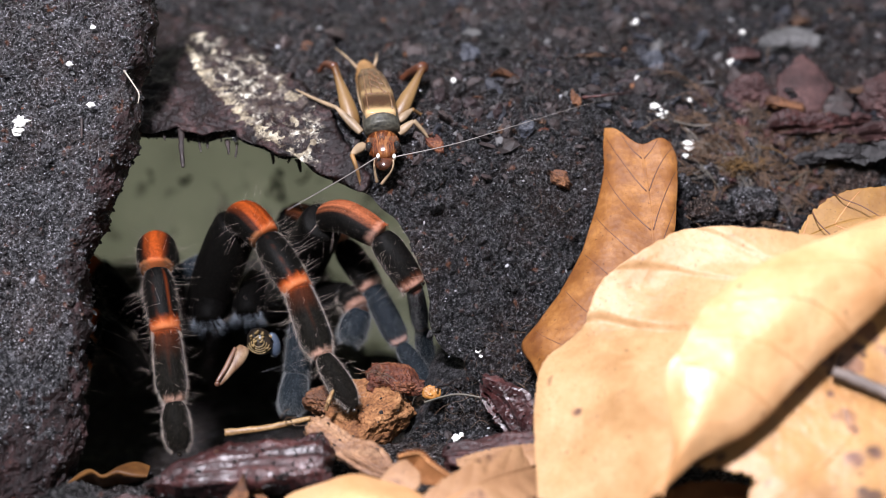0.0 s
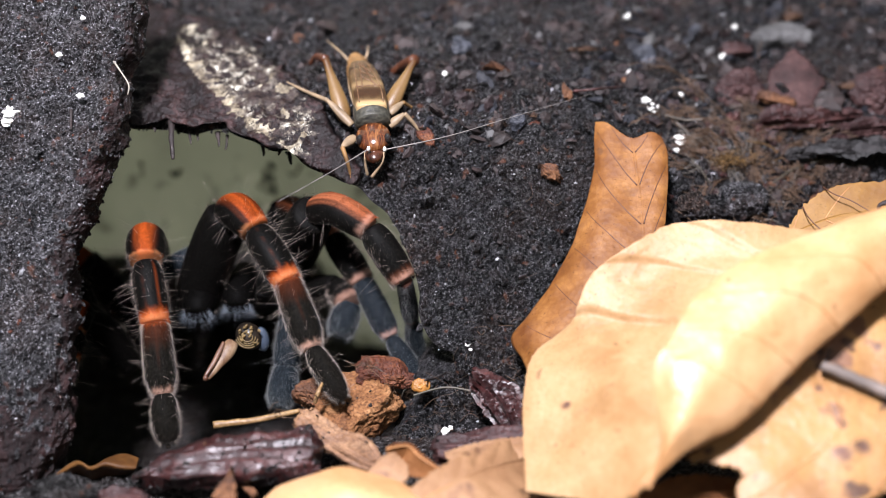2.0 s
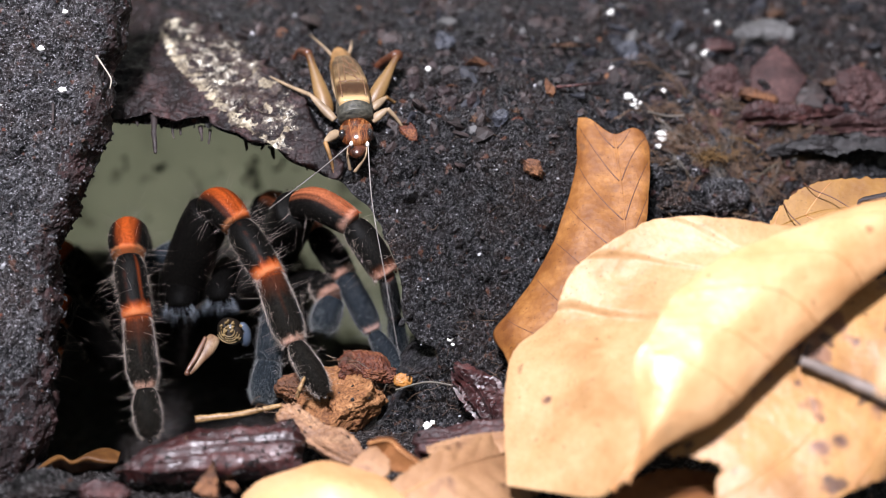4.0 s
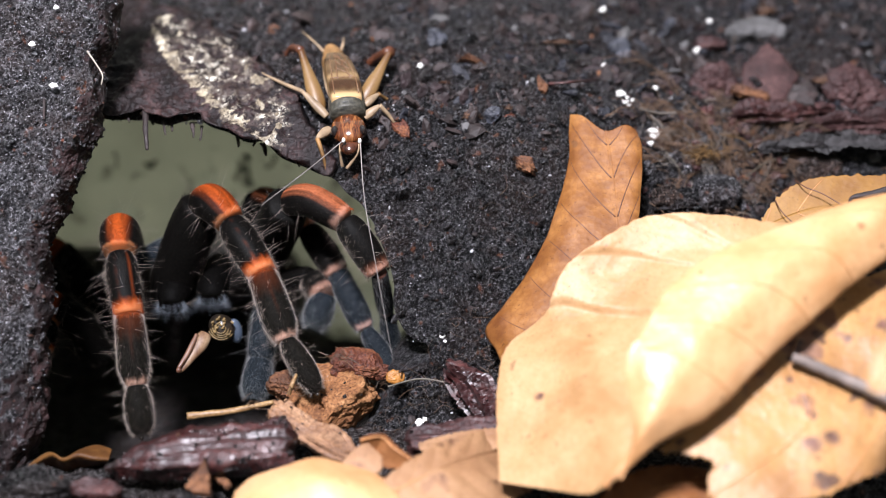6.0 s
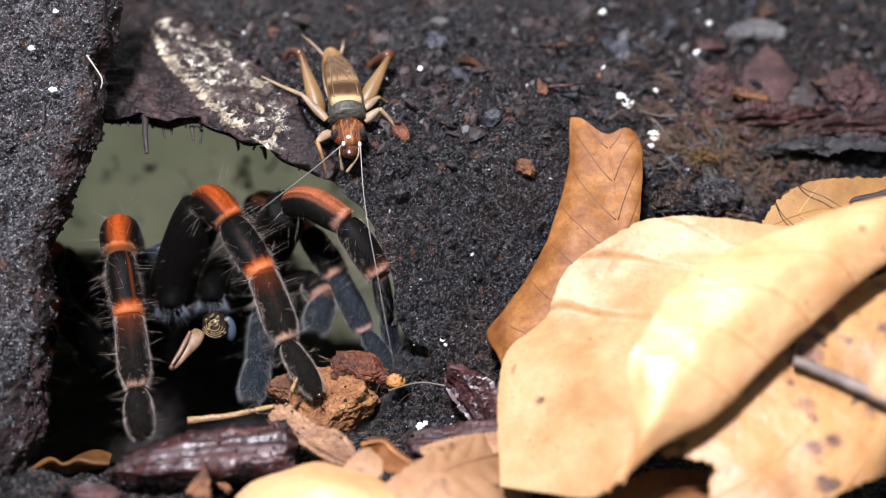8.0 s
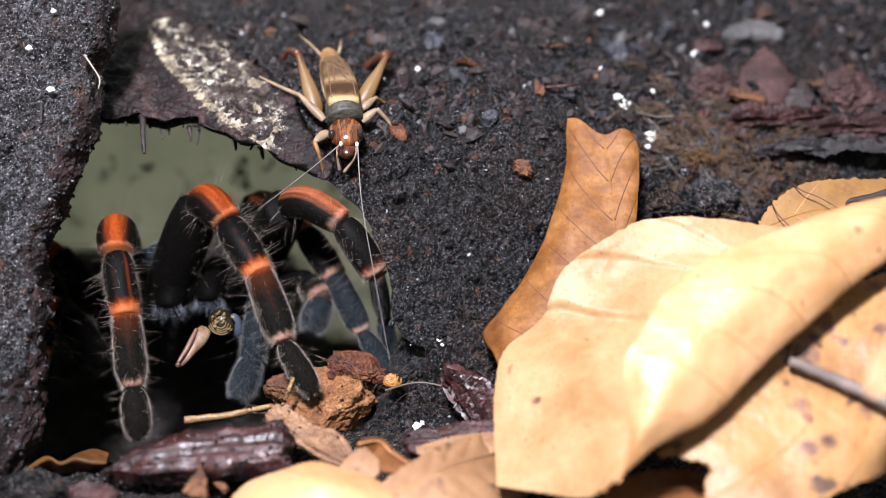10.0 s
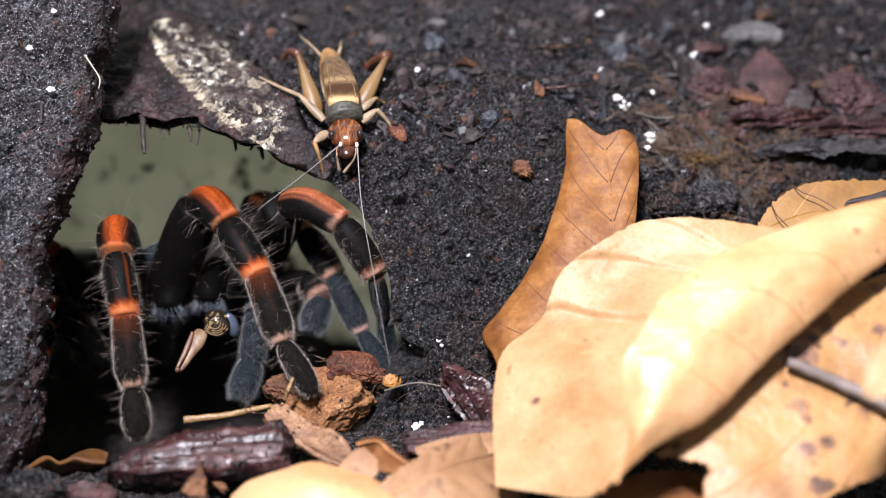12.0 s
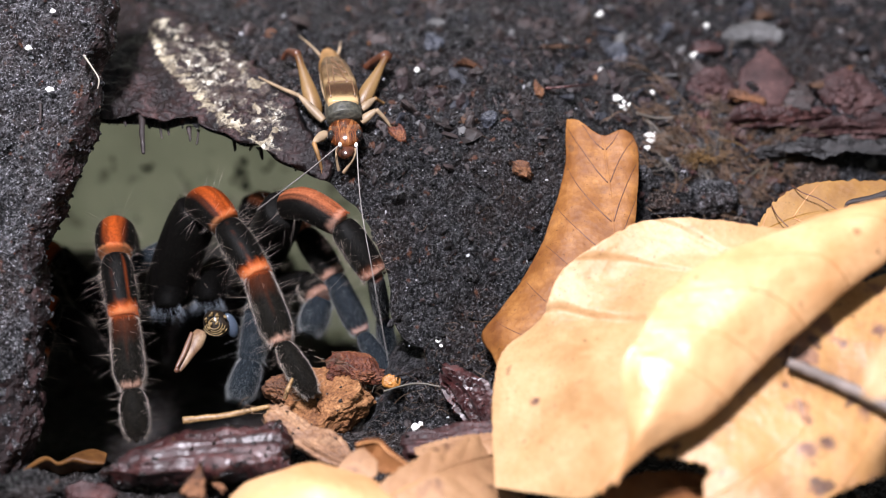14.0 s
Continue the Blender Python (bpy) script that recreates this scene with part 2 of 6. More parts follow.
FUZZ = plain_material("short_brown_setae", (0.013, 0.0095, 0.0068), 0.6, 0.1, 0.5, 900)
FUZZ_BLUE = plain_material("blue_grey_setae", (0.058, 0.066, 0.07), 0.5, 0.3, 0.3, 900)
ORANGE_HAIR = plain_material("orange_setae", (0.25, 0.046, 0.008), 0.55, 0.1, 0.3, 900)
FRINGE = plain_material("blue_grey_fringe", (0.12, 0.135, 0.155), 0.5, 0.3, 0.3, 900)
BLACK = plain_material("black_chitin", (0.008, 0.007, 0.007), 0.35, 0.5, 0.3, 900)
CLAW = plain_material("glossy_claw", (0.02, 0.015, 0.012), 0.12, 0.8, 0.2, 900)


# ---- mesh helpers ----
class Shape:
    """Vertices in millimetres, faces with a material slot, and named values per vertex."""

    def __init__(self):
        self.verts, self.faces, self.slots, self.values = [], [], [], {}

    def put(self, verts, faces, slot=0, **values):
        k = len(self.verts)
        self.verts.extend(tuple(v) for v in verts)
        self.faces.extend(tuple(k + i for i in f) for f in faces)
        self.slots.extend([slot] * len(faces))
        for name, vals in values.items():
            have = self.values.setdefault(name, [])
            have.extend([0.0] * (k - len(have)))
            have.extend(vals)
        return self


PLACES = {}


def thing(name, base, label, category, group="", kind=""):
    ob = new(name)
    ob.empty_display_size = 0.002
    ob.location = Vector(base) * MM
    PLACES[ob] = Vector(base)
    return tagged(ob, label, category, group, kind)


def part(name, shape, materials, parent=None, label="", pivot=None, smooth=True):
    """Links a shape as one mesh object. pivot: its origin in the place, in millimetres."""
    above = PLACES[parent] if parent else Vector((0, 0, 0))
    pivot = Vector(pivot) if pivot is not None else above
    me = bpy.data.meshes.new(name)
    co = (np.array(shape.verts, dtype=float) - np.array(pivot)) * MM
    me.from_pydata(co.tolist(), [], shape.faces)
    for m in (materials if isinstance(materials, (list, tuple)) else [materials]):
        me.materials.append(m)
    me.polygons.foreach_set("material_index", shape.slots)
    me.polygons.foreach_set("use_smooth", [smooth] * len(shape.faces))
    for key, vals in shape.values.items():
        vals = list(vals) + [0.0] * (len(shape.verts) - len(vals))
        me.attributes.new(key, "FLOAT", "POINT").data.foreach_set("value", vals)
    me.update()
    ob = new(name, me)
    ob.parent = parent
    ob.location = (pivot - above) * MM
    PLACES[ob] = pivot
    return tagged(ob, label)


def solo(name, shape, materials, base, label, category, group="", kind="", smooth=True):
    return tagged(part(name, shape, materials, None, "", base, smooth), label, category, group, kind)


def curve_points(pts, n):
    """n points on a smooth curve through pts."""
    pts = [Vector(p) for p in pts]
    last, out = len(pts) - 1, []
    for k in range(n):
        t = k / (n - 1) * last
        i = min(int(t), last - 1)
        f = t - i
        a, b, c, d = (pts[max(0, min(last, i + j))] for j in (-1, 0, 1, 2))
        out.append(0.5 * (2 * b + (c - a) * f + (2 * a - 5 * b + 4 * c - d) * f * f + (3 * b - a - 3 * c + d) * f ** 3))
    return out


def smooth_list(vals, t):
    """A smooth curve through evenly spaced values."""
    last = len(vals) - 1
    u = max(0.0, min(1.0, t)) * last
    i = min(int(u), last - 1)
    f = u - i
    a, b, c, d = (vals[max(0, min(last, i + j))] for j in (-1, 0, 1, 2))
    return 0.5 * (2 * b + (c - a) * f + (2 * a - 5 * b + 4 * c - d) * f * f + (3 * b - a - 3 * c + d) * f ** 3)


def frames_along(path, up=(0.13, -0.5, 0.85)):
    """For each point of a path: its direction and two sides square to it; the second side keeps near up."""
    out, n = [], len(path)
    for i in range(n):
        d = (path[min(n - 1, i + 1)] - path[max(0, i - 1)]).normalized()
        top = Vector(up) - d * d.dot(Vector(up))
        if top.length < 0.05:
            top = Vector((0, -1, 0)) - d * d.dot(Vector((0, -1, 0)))
        top.normalize()
        out.append((d, d.cross(top).normalized(), top))
    return out


def tube(path, radii, sides=10, flat=1.0, rough=0.0, seed=0.0):
    """Rings round a path. Returns verts, faces."""
    verts, faces = [], []
    n = len(path)
    for i, (p, (d, a, b)) in enumerate(zip(path, frames_along(path))):
        r = radii[i]
        for k in range(sides):
            w = 2 * math.pi * k / sides
            q = p + (a * math.cos(w) + b * math.sin(w) * flat) * r
            if rough:
                q = q + (q - p) * rough * noise.noise(q * 0.7 + Vector((seed, 0, 0)))
            verts.append(q)
    for i in range(n - 1):
        for k in range(sides):
            a0, b0 = i * sides + k, i * sides + (k + 1) % sides
            faces.append((a0, b0, b0 + sides, a0 + sides))
    faces.append(tuple(range(sides - 1, -1, -1)))
    faces.append(tuple((n - 1) * sides + k for k in range(sides)))
    return verts, faces


def hair(shape, root, way, length, radius, slot, bend=None):
    """One tapering hair with a slight bow."""
    way = way.normalized()
    side = way.orthogonal().normalized()
    up = way.cross(side)
    bow = (bend if bend is not None else Vector((0, 0, -1))) * length * 0.12
    verts = []
    for s, r in ((0.0, 1.0), (0.55, 0.65)):
        p = root + way * length * s + bow * s * s
        verts += [p + (side * math.cos(w) + up * math.sin(w)) * radius * r for w in (0, 2.094, 4.189)]
    verts.append(root + way * length + bow)
    shape.put(verts, [(0, 1, 4, 3), (1, 2, 5, 4), (2, 0, 3, 5), (3, 4, 6), (4, 5, 6), (5, 3, 6)], slot)


def ellipsoid(center, axes, n=16, m=12, bumpy=0.0, seed=0.0):
    """axes: three vectors, half lengths."""
    c, (a, b, d) = Vector(center), [Vector(v) for v in axes]
    verts, faces = [], []
    for i in range(m + 1):
        th = math.pi * (i + 0.001) / (m + 0.002)
        for k in range(n):
            ph = 2 * math.pi * k / n
            o = a * math.sin(th) * math.cos(ph) + b * math.sin(th) * math.sin(ph) + d * math.cos(th)
            if bumpy:
                o = o * (1 + bumpy * noise.fractal(o * 0.35 + Vector((seed, seed, 0)), 0.8, 2.1, 3))
            verts.append(c + o)
    for i in range(m):
        for k in range(n):
            q = i * n + k
            r = i * n + (k + 1) % n
            faces.append((q, q + n, r + n, r))
    return verts, faces


ICO_V = np.array([(0, 1, 1.618), (0, -1, 1.618), (0, 1, -1.618), (0, -1, -1.618), (1, 1.618, 0), (-1, 1.618, 0), (1, -1.618, 0),
                  (-1, -1.618, 0), (1.618, 0, 1), (-1.618, 0, 1), (1.618, 0, -1), (-1.618, 0, -1)]) / 1.9
ICO_F = [(0, 1, 8), (0, 8, 4), (0, 4, 5), (0, 5, 9), (0, 9, 1), (1, 6, 8), (8, 6, 10), (8, 10, 4), (4, 10, 2), (4, 2, 5),
         (5, 2, 11), (5, 11, 9), (9, 11, 7), (9, 7, 1), (1, 7, 6), (3, 6, 7), (3, 10, 6), (3, 2, 10), (3, 11, 2), (3, 7, 11)]


def lumps(shape, places, sizes, rng, slot=0, flat=0.65):
    """Uneven crumbs at the given places."""
    for p, s in zip(places, sizes):
        q = rng.normal(size=4)
        rot = np.array(turn_of(q))
        v = ICO_V * (1 + rng.uniform(-0.3, 0.3, (12, 1))) * s * rng.uniform((0.7, 0.55, flat * 0.7), (1.3, 1.0, flat * 1.2))
        shape.put((v @ rot.T + np.array(p)).tolist(), ICO_F, slot)


def rubble(shape, p, size, rng, slot=0, flat=0.5):
    """One uneven scrap with a rough surface, lying at p."""
    rot = np.array(turn_of(rng.normal(size=4)))
    axes = [Vector(rot[:, i] * size * k) for i, k in enumerate((rng.uniform(0.9, 1.4), rng.uniform(0.6, 1.0), flat * rng.uniform(0.6, 1.1)))]
    v, f = ellipsoid((0, 0, 0), axes, 14, 9)
    seed = Vector(rng.uniform(-50, 50, 3))
    shape.put([Vector(p) + q * (1 + 0.55 * noise.noise(q * (1.1 / size) + seed) + 0.4 * noise.noise(q * (2.8 / size) + seed)) for q in v], f, slot)


def turn_of(q):
    w, x, y, z = q / np.linalg.norm(q)
    return [[1 - 2 * (y * y + z * z), 2 * (x * y - w * z), 2 * (x * z + w * y)], [2 * (x * y + w * z), 1 - 2 * (x * x + z * z), 2 * (y * z - w * x)],
            [2 * (x * z - w * y), 2 * (y * z + w * x), 1 - 2 * (x * x + y * y)]]


def grit(p, coarse=1.2, mid=0.8, fine=0.45):
    """Relief of loose crumbly soil at a place, in millimetres."""
    clods = (0.55 - noise.voronoi(p * 0.24 + Vector((1, 5, 2)))[0][0]) * (0.9 + noise.noise(p * 0.06))
    crumbs = 0.5 - noise.voronoi(p * 0.62)[0][0]
    return (coarse * noise.noise(p * 0.075) + mid * noise.noise(p * 0.28 + Vector((7, 3, 1))) + mid * 1.5 * clods + fine * 1.6 * crumbs
            - fine * 0.9 * abs(noise.noise(p * 1.1 + Vector((3, 1, 8)))) + fine * 0.7 * noise.noise(p * 2.1))


# ---- the soil mound with the burrow's mouth ----
PROFILE_LEFT = [(2, -3), (8, 3), (13, 12), (20, 25), (27, 37), (36, 43), (50, 48), (70, 53), (90, 57), (130, 60)]
PROFILE_RIGHT = [(-2, -3), (10, 5), (20, 12), (31, 21), (43, 31), (54, 39), (65, 45), (77, 51), (92, 57), (130, 60)]


def smoothstep(a, b, x):
    t = max(0.0, min(1.0, (x - a) / (b - a)))
    return t * t * (3 - 2 * t)


LEFT_LINE = curve_points([(0, y, z) for y, z in PROFILE_LEFT], 361)
RIGHT_LINE = curve_points([(0, y, z) for y, z in PROFILE_RIGHT], 361)


def mound(x, t):
    """The mound's plain surface; t runs from its foot, 0, to its back, 9."""
    u = max(0.0, min(8.999, t)) * 40
    i = int(u)
    f = u - i
    w = smoothstep(5, 60, x)
    q = LEFT_LINE[i].lerp(LEFT_LINE[i + 1], f).lerp(RIGHT_LINE[i].lerp(RIGHT_LINE[i + 1], f), w)
    return Vector((x, q.y, q.z))


def mound_normal(x, t):
    return (mound(x + 0.5, t) - mound(x - 0.5, t)).cross(mound(x, t + 0.05) - mound(x, t - 0.05)).normalized()


MOUTH = [(-76.5, -0.0), (-80.8, 41.6), (-65.5, 41.6), (-60.7, 41.5), (-51.0, 41.5), (-46.0, 40.7), (-41.8, 41.1), (-36.3, 39.5), (-29.5, 38.0), (-24.7, 35.8), (-19.1, 33.7), (-14.6, 30.5), (-12.0, 26.5), (-9.7, 21.6), (-8.9, 17.4), (-8.5, 13.0), (-6.4, 10.2), (-3.3, 9.1), (-3.0, 7.0), (-5.9, 5.5), (-8.7, 3.0), (-20, -9), (-90, -9)]


def inside(outline, x, z):
    hit = False
    for (x0, z0), (x1, z1) in zip(outline, outline[1:] + outline[:1]):
        if (z0 > z) != (z1 > z) and x < (x1 - x0) * (z - z0) / (z1 - z0) + x0:
            hit = not hit
    return hit


def build_mound():
    xs = np.concatenate((np.arange(-300, -80, 3.0), np.arange(-80, 112, 0.45), np.arange(112, 300, 3.0)))
    ts = [0.0]
    while ts[-1] < 8.6:
        step = (mound(-20, ts[-1] + 0.02) - mound(-20, ts[-1])).length / 0.02
        ts.append(ts[-1] + 0.5 / max(step, 4.0))
    shape, index = Shape(), {}
    verts = []
    for i, x in enumerate(xs):
        for j, t in enumerate(ts):
            p = mound(x, t)
            w = 0.35 * noise.noise(p * 0.5) + 0.5 * noise.noise(p * 0.21)
            if p.z < 45 and inside(MOUTH, p.x + w * 1.2, p.z + w):
                continue
            index[i, j] = len(verts)
            verts.append(p + mound_normal(x, t) * grit(p))
    faces = []
    for i in range(len(xs) - 1):
        for j in range(len(ts) - 1):
            q = [index.get(k) for k in ((i, j), (i + 1, j), (i + 1, j + 1), (i, j + 1))]
            if None not in q:
                faces.append(tuple(q))
    # the mouth's rim turns inward, so that the soil has thickness
    count = {}
    for f in faces:
        for a, b in zip(f, f[1:] + f[:1]):
            count[a, b] = count.get((a, b), 0) + 1
    rim = [(a, b) for a, b in count if (b, a) not in count]
    near = {}
    for a, b in rim:
        near.setdefault(a, []).append(b)
        near.setdefault(b, []).append(a)
    for _ in range(8):
        moved = {k: (verts[k] + sum((verts[j] for j in js), Vector())) / (1 + len(js)) for k, js in near.items() if -110 < verts[k].x < 20 and verts[k].y < 60}
        for k, v in moved.items():
            verts[k] = v
    inner = {}
    for a, b in rim:
        for k in (a, b):
            if k not in inner:
                v = verts[k]
                if -110 < v.x < 20 and v.y < 60 and v.z < 50:
                    inner[k] = []
                    for dy, dz in ((2.0, 0.5), (6.0, 1.6), (14.0, 4.0)):
                        inner[k].append(len(verts))
                        verts.append(v + Vector((0.15 * dy, dy, dz)) + Vector((1, 0.4, 1)) * (grit(v + Vector((0, dy * 2, 0))) * 0.5))
    for a, b in rim:
        if a in inner and b in inner:
            la, lb = [a] + inner[a], [b] + inner[b]
            for k in range(3):
                faces.append((lb[k], la[k], la[k + 1], lb[k + 1]))
    shape.put(verts, faces)
    return solo("ground_mound", shape, SOIL, (0, 30, 0), "dark moist soil mound with a burrow mouth", "soil", kind="structure", smooth=False)


build_mound()


def floor_height(x, y):
    """The floor falls away inside the burrow, into a pit added to keep it in shade, and rises again towards the back
    wall.
    """
    near = 8.0 * smoothstep(-38, -48, x)
    pit = 24.0 * smoothstep(3 - near, 14 - near, y) * (1 - smoothstep(60, 84, y) * smoothstep(-26, -36, x)) * smoothstep(2, -12, x)
    return -0.8 - 7.0 * smoothstep(15, 85, y) - pit + 0.8 * grit(Vector((x, y, 0)))


def build_floor():
    shape = Shape()
    xs = np.concatenate((np.arange(-300, -112, 4.0), np.arange(-112, 122, 0.8), np.arange(122, 302, 4.0)))
    ys = np.concatenate((np.arange(-260, -60, 4.0), np.arange(-60, 96, 0.8)))
    verts = [(x, y, floor_height(x, y)) for x in xs for y in ys]
    n = len(ys)
    faces = [(i * n + j, (i + 1) * n + j, (i + 1) * n + j + 1, i * n + j + 1) for i in range(len(xs) - 1) for j in range(n - 1)]
    shape.put(verts, faces)
    return solo("ground", shape, SOIL_TOP, (0, 0, 0), "dark moist soil on the terrarium floor", "soil", kind="structure", smooth=False)


build_floor()


def box(shape, lo, hi, slot=0):
    (x0, y0, z0), (x1, y1, z1) = lo, hi
    v = [(x, y, z) for x in (x0, x1) for y in (y0, y1) for z in (z0, z1)]
    shape.put(v, [(0, 1, 3, 2), (4, 6, 7, 5), (0, 4, 5, 1), (2, 3, 7, 6), (0, 2, 6, 4), (1, 5, 7, 3)], slot)
    return shape


def panel_material():
    """Frosted plastic wall, smudged with soil, through which the added backlight shines."""
    m, nt, b = nodes_of("frosted_panel")
    smear = noise_node(nt, 55, 4, 0.6)
    spots = noise_node(nt, 150, 3, 0.55)
    c = ramp(nt, smear, [(0.3, (0.36, 0.36, 0.30)), (0.7, (0.46, 0.455, 0.385))])
    c = mix(nt, ramp(nt, spots, [(0.57, 0.0), (0.66, 0.6)]), c, (0.06, 0.06, 0.05))
    nt.links.new(c, b.inputs["Base Color"])
    b.inputs["Roughness"].default_value = 0.5
    tr = nt.nodes.new("ShaderNodeBsdfTranslucent")
    nt.links.new(c, tr.inputs["Color"])
    mx = nt.nodes.new("ShaderNodeMixShader")
    mx.inputs[0].default_value = 0.6
    nt.links.new(b.outputs[0], mx.inputs[1])
    nt.links.new(tr.outputs[0], mx.inputs[2])
    nt.links.new(mx.outputs[0], nt.nodes["Material Output"].inputs["Surface"])
    return m


PANEL = panel_material()
solo("wall_back", box(Shape(), (-298, 86, -64), (298, 88, 160)), PANEL, (0, 86, -12), "frosted pale plastic back wall with soil smudges", "wall", kind="structure", smooth=False)

solo("wall_left", box(Shape(), (-302, -262, -16), (-299, 88, 160)), PANEL, (-300, -80, -12), "frosted pale plastic side wall", "wall", kind="structure", smooth=False)
solo("wall_right", box(Shape(), (299, -262, -16), (302, 88, 160)), PANEL, (300, -80, -12), "frosted pale plastic side wall", "wall", kind="structure", smooth=False)
solo("wall_front", box(Shape(), (-298, -264, -16), (298, -261, 160)), PANEL, (0, -262, -12), "frosted pale plastic front wall", "wall", kind="structure", smooth=False)


# ---- the soil-caked bark slab beside the burrow ----
SLAB_EDGE = [-65.34, -63.27, -62.33, -61.81, -61.63, -62.49, -62.79, -59.73, -57.87, -55.97, -54.59, -55.49, -53.46, -53.24, -52.80]
SLAB_RISE = [-1.26, 3.62, 7.84, 13.53, 19.27, 25.07, 30.21, 34.65, 40.62, 46.28, 50.48, 54.31, 58.18, 62.85, 66.78]


def build_slab():
    """A leaning slab: its face, its turned edge and its back."""
    shape, verts = Shape(), []
    rows = []
    z = -2.0
    while z < 74:
        k = float(np.interp(z, SLAB_RISE, SLAB_EDGE))
        row = []
        base = Vector((0, -11 + z * 41 / 63, z))
        out = Vector((0, -63, 41)).normalized()
        for x in np.arange(-140, k - 2.0, 0.62):
            row.append((Vector((x, 0, 0)) + base, out))
        for a in np.linspace(0, 150, 14):
            w = radians(a)
            turn = Vector((math.sin(w), 0, 0)) + out * math.cos(w)
            row.append((Vector((k - 2.0, 0, 0)) + base - out * 4.0 + Vector((math.sin(w) * 2.0, 0, 0)) + out * (math.cos(w) * 4.0), turn.normalized()))
        rows.append(row)
        z += 0.55
    wide = max(len(r) for r in rows)
    for row in rows:
        row = [row[0]] * (wide - len(row)) + row
        for p, nrm in row:
            gnarl = 0.9 * noise.noise(Vector((p.x * 0.9, p.y * 0.3, p.z * 0.22))) * smoothstep(-6, 0, p.x - float(np.interp(p.z, SLAB_RISE, SLAB_EDGE)))
            foot = smoothstep(30, 14, p.z) * (1.5 * noise.noise(Vector((p.x * 0.35, 3, p.z * 0.1))) + 0.9 * noise.noise(Vector((p.x * 1.1, 8, p.z * 0.3))) - 0.8 * abs(noise.noise(p * 0.45)))
            verts.append(p + nrm * (gnarl + foot + grit(p * 1.2 + Vector((31, 5, 9)), 1.2, 0.9, 0.42)))
    faces = []
    for i in range(len(rows) - 1):
        for j in range(wide - 1):
            a = i * wide + j
            if verts[a] != verts[a + 1]:
                faces.append((a, a + 1, a + wide + 1, a + wide))
    shape.put(verts, faces)
    # the soil has fallen off the torn edge and the foot
    for k, f in enumerate(shape.faces):
        p = Vector(shape.verts[f[0]])
        worn = f[0] % wide - wide + 13 + 7 * noise.noise(p * 0.3) + 5 * noise.noise(p * 1.1)
        if worn > 0 or p.z < 13 + 12 * noise.noise(p * 0.1) + 9 * noise.noise(p * 0.6):
            shape.slots[k] = 1
    return solo("bark_slab", shape, [PILLAR_SOIL, SLAB_BARK], (-80, -11, -1), "leaning bark slab caked with dark grey soil", "bark", smooth=False)


slab = build_slab()


# ---- bark plate with lichen over the mouth ----
def lichen_material():
    m, nt, b = nodes_of("lichen_bark")
    tc = nt.nodes.new("ShaderNodeTexCoord")
    mp = nt.nodes.new("ShaderNodeMapping")
    mp.inputs["Scale"].default_value = (260, 120, 120)
    nt.links.new(tc.outputs["Object"], mp.inputs["Vector"])
    grain = add(nt, "ShaderNodeTexNoise", Scale=1.0, Detail=5.0, Roughness=0.65)
    nt.links.new(mp.outputs["Vector"], grain.inputs["Vector"])
    mid = noise_node(nt, 480, 5, 0.7)
    c = ramp(nt, grain.outputs["Fac"], [(0.4, (0.003, 0.0016, 0.0015)), (0.53, (0.0105, 0.0046, 0.0044)), (0.68, (0.045, 0.024, 0.0225))])
    c = mix(nt, ramp(nt, noise_node(nt, 1500, 3, 0.7), [(0.42, 0.85), (0.54, 0.0)]), c, (0.004, 0.002, 0.002))
    c = mix(nt, ramp(nt, noise_node(nt, 2100, 3, 0.7), [(0.62, 0.0), (0.7, 0.5)]), c, (0.11, 0.085, 0.085))
    crust = ramp(nt, mid, [(0.38, (0.008, 0.005, 0.0045)), (0.47, (0.045, 0.034, 0.027)), (0.55, (0.15, 0.13, 0.1)), (0.64, (0.52, 0.5, 0.42))])
    crust = mix(nt, ramp(nt, noise_node(nt, 190, 4, 0.7), [(0.48, 0.0), (0.57, 0.85)]), crust, (0.026, 0.015, 0.013))
    thick = nt.nodes.new("ShaderNodeMath")
    thick.operation = "ADD"
    nt.links.new(attribute(nt, "crust"), thick.inputs[0])
    nt.links.new(noise_node(nt, 420, 5, 0.8), thick.inputs[1])
    mask = ramp(nt, thick.outputs[0], [(0.95, 0.0), (1.03, 1.0)])
    rim = ramp(nt, attribute(nt, "crust"), [(0.51, 0.0), (0.62, 0.75)])
    crust = mix(nt, rim, crust, ramp(nt, mid, [(0.4, (0.06, 0.045, 0.03)), (0.55, (0.36, 0.31, 0.21))]))
    nt.links.new(mix(nt, mask, c, crust), b.inputs["Base Color"])
    b.inputs["Roughness"].default_value, b.inputs["Specular IOR Level"].default_value = 0.5, 0.22
    bump(nt, b, mix(nt, 0.4, mix(nt, 0.5, mid, grain.outputs["Fac"]), noise_node(nt, 1500, 3, 0.7)), 1.0, 0.9)
    return m


LICHEN = lichen_material()
CRUST = wood_material("lichen_crust", (0.02, 0.014, 0.011), (0.17, 0.14, 0.095), (0.5, 0.46, 0.36), 900, (1, 1, 1), (0.6, 0.9), 0.6, 0.2, 0.7)
PLATE = [(-63.2, 40.8), (-60.7, 41.5), (-55.6, 41.1), (-51.0, 41.5), (-46.0, 40.5), (-41.8, 41.1), (-36.3, 39.2), (-29.5, 37.6), (-24.7, 35.4), (-19.3, 33.1), (-18.3, 35.6), (-21.2, 39.8), (-25.5, 43.0), (-31.1, 45.8), (-39.6, 49.0), (-47.2, 51.1), (-56.6, 52.2), (-63.7, 52.7), (-68.5, 50.1)]


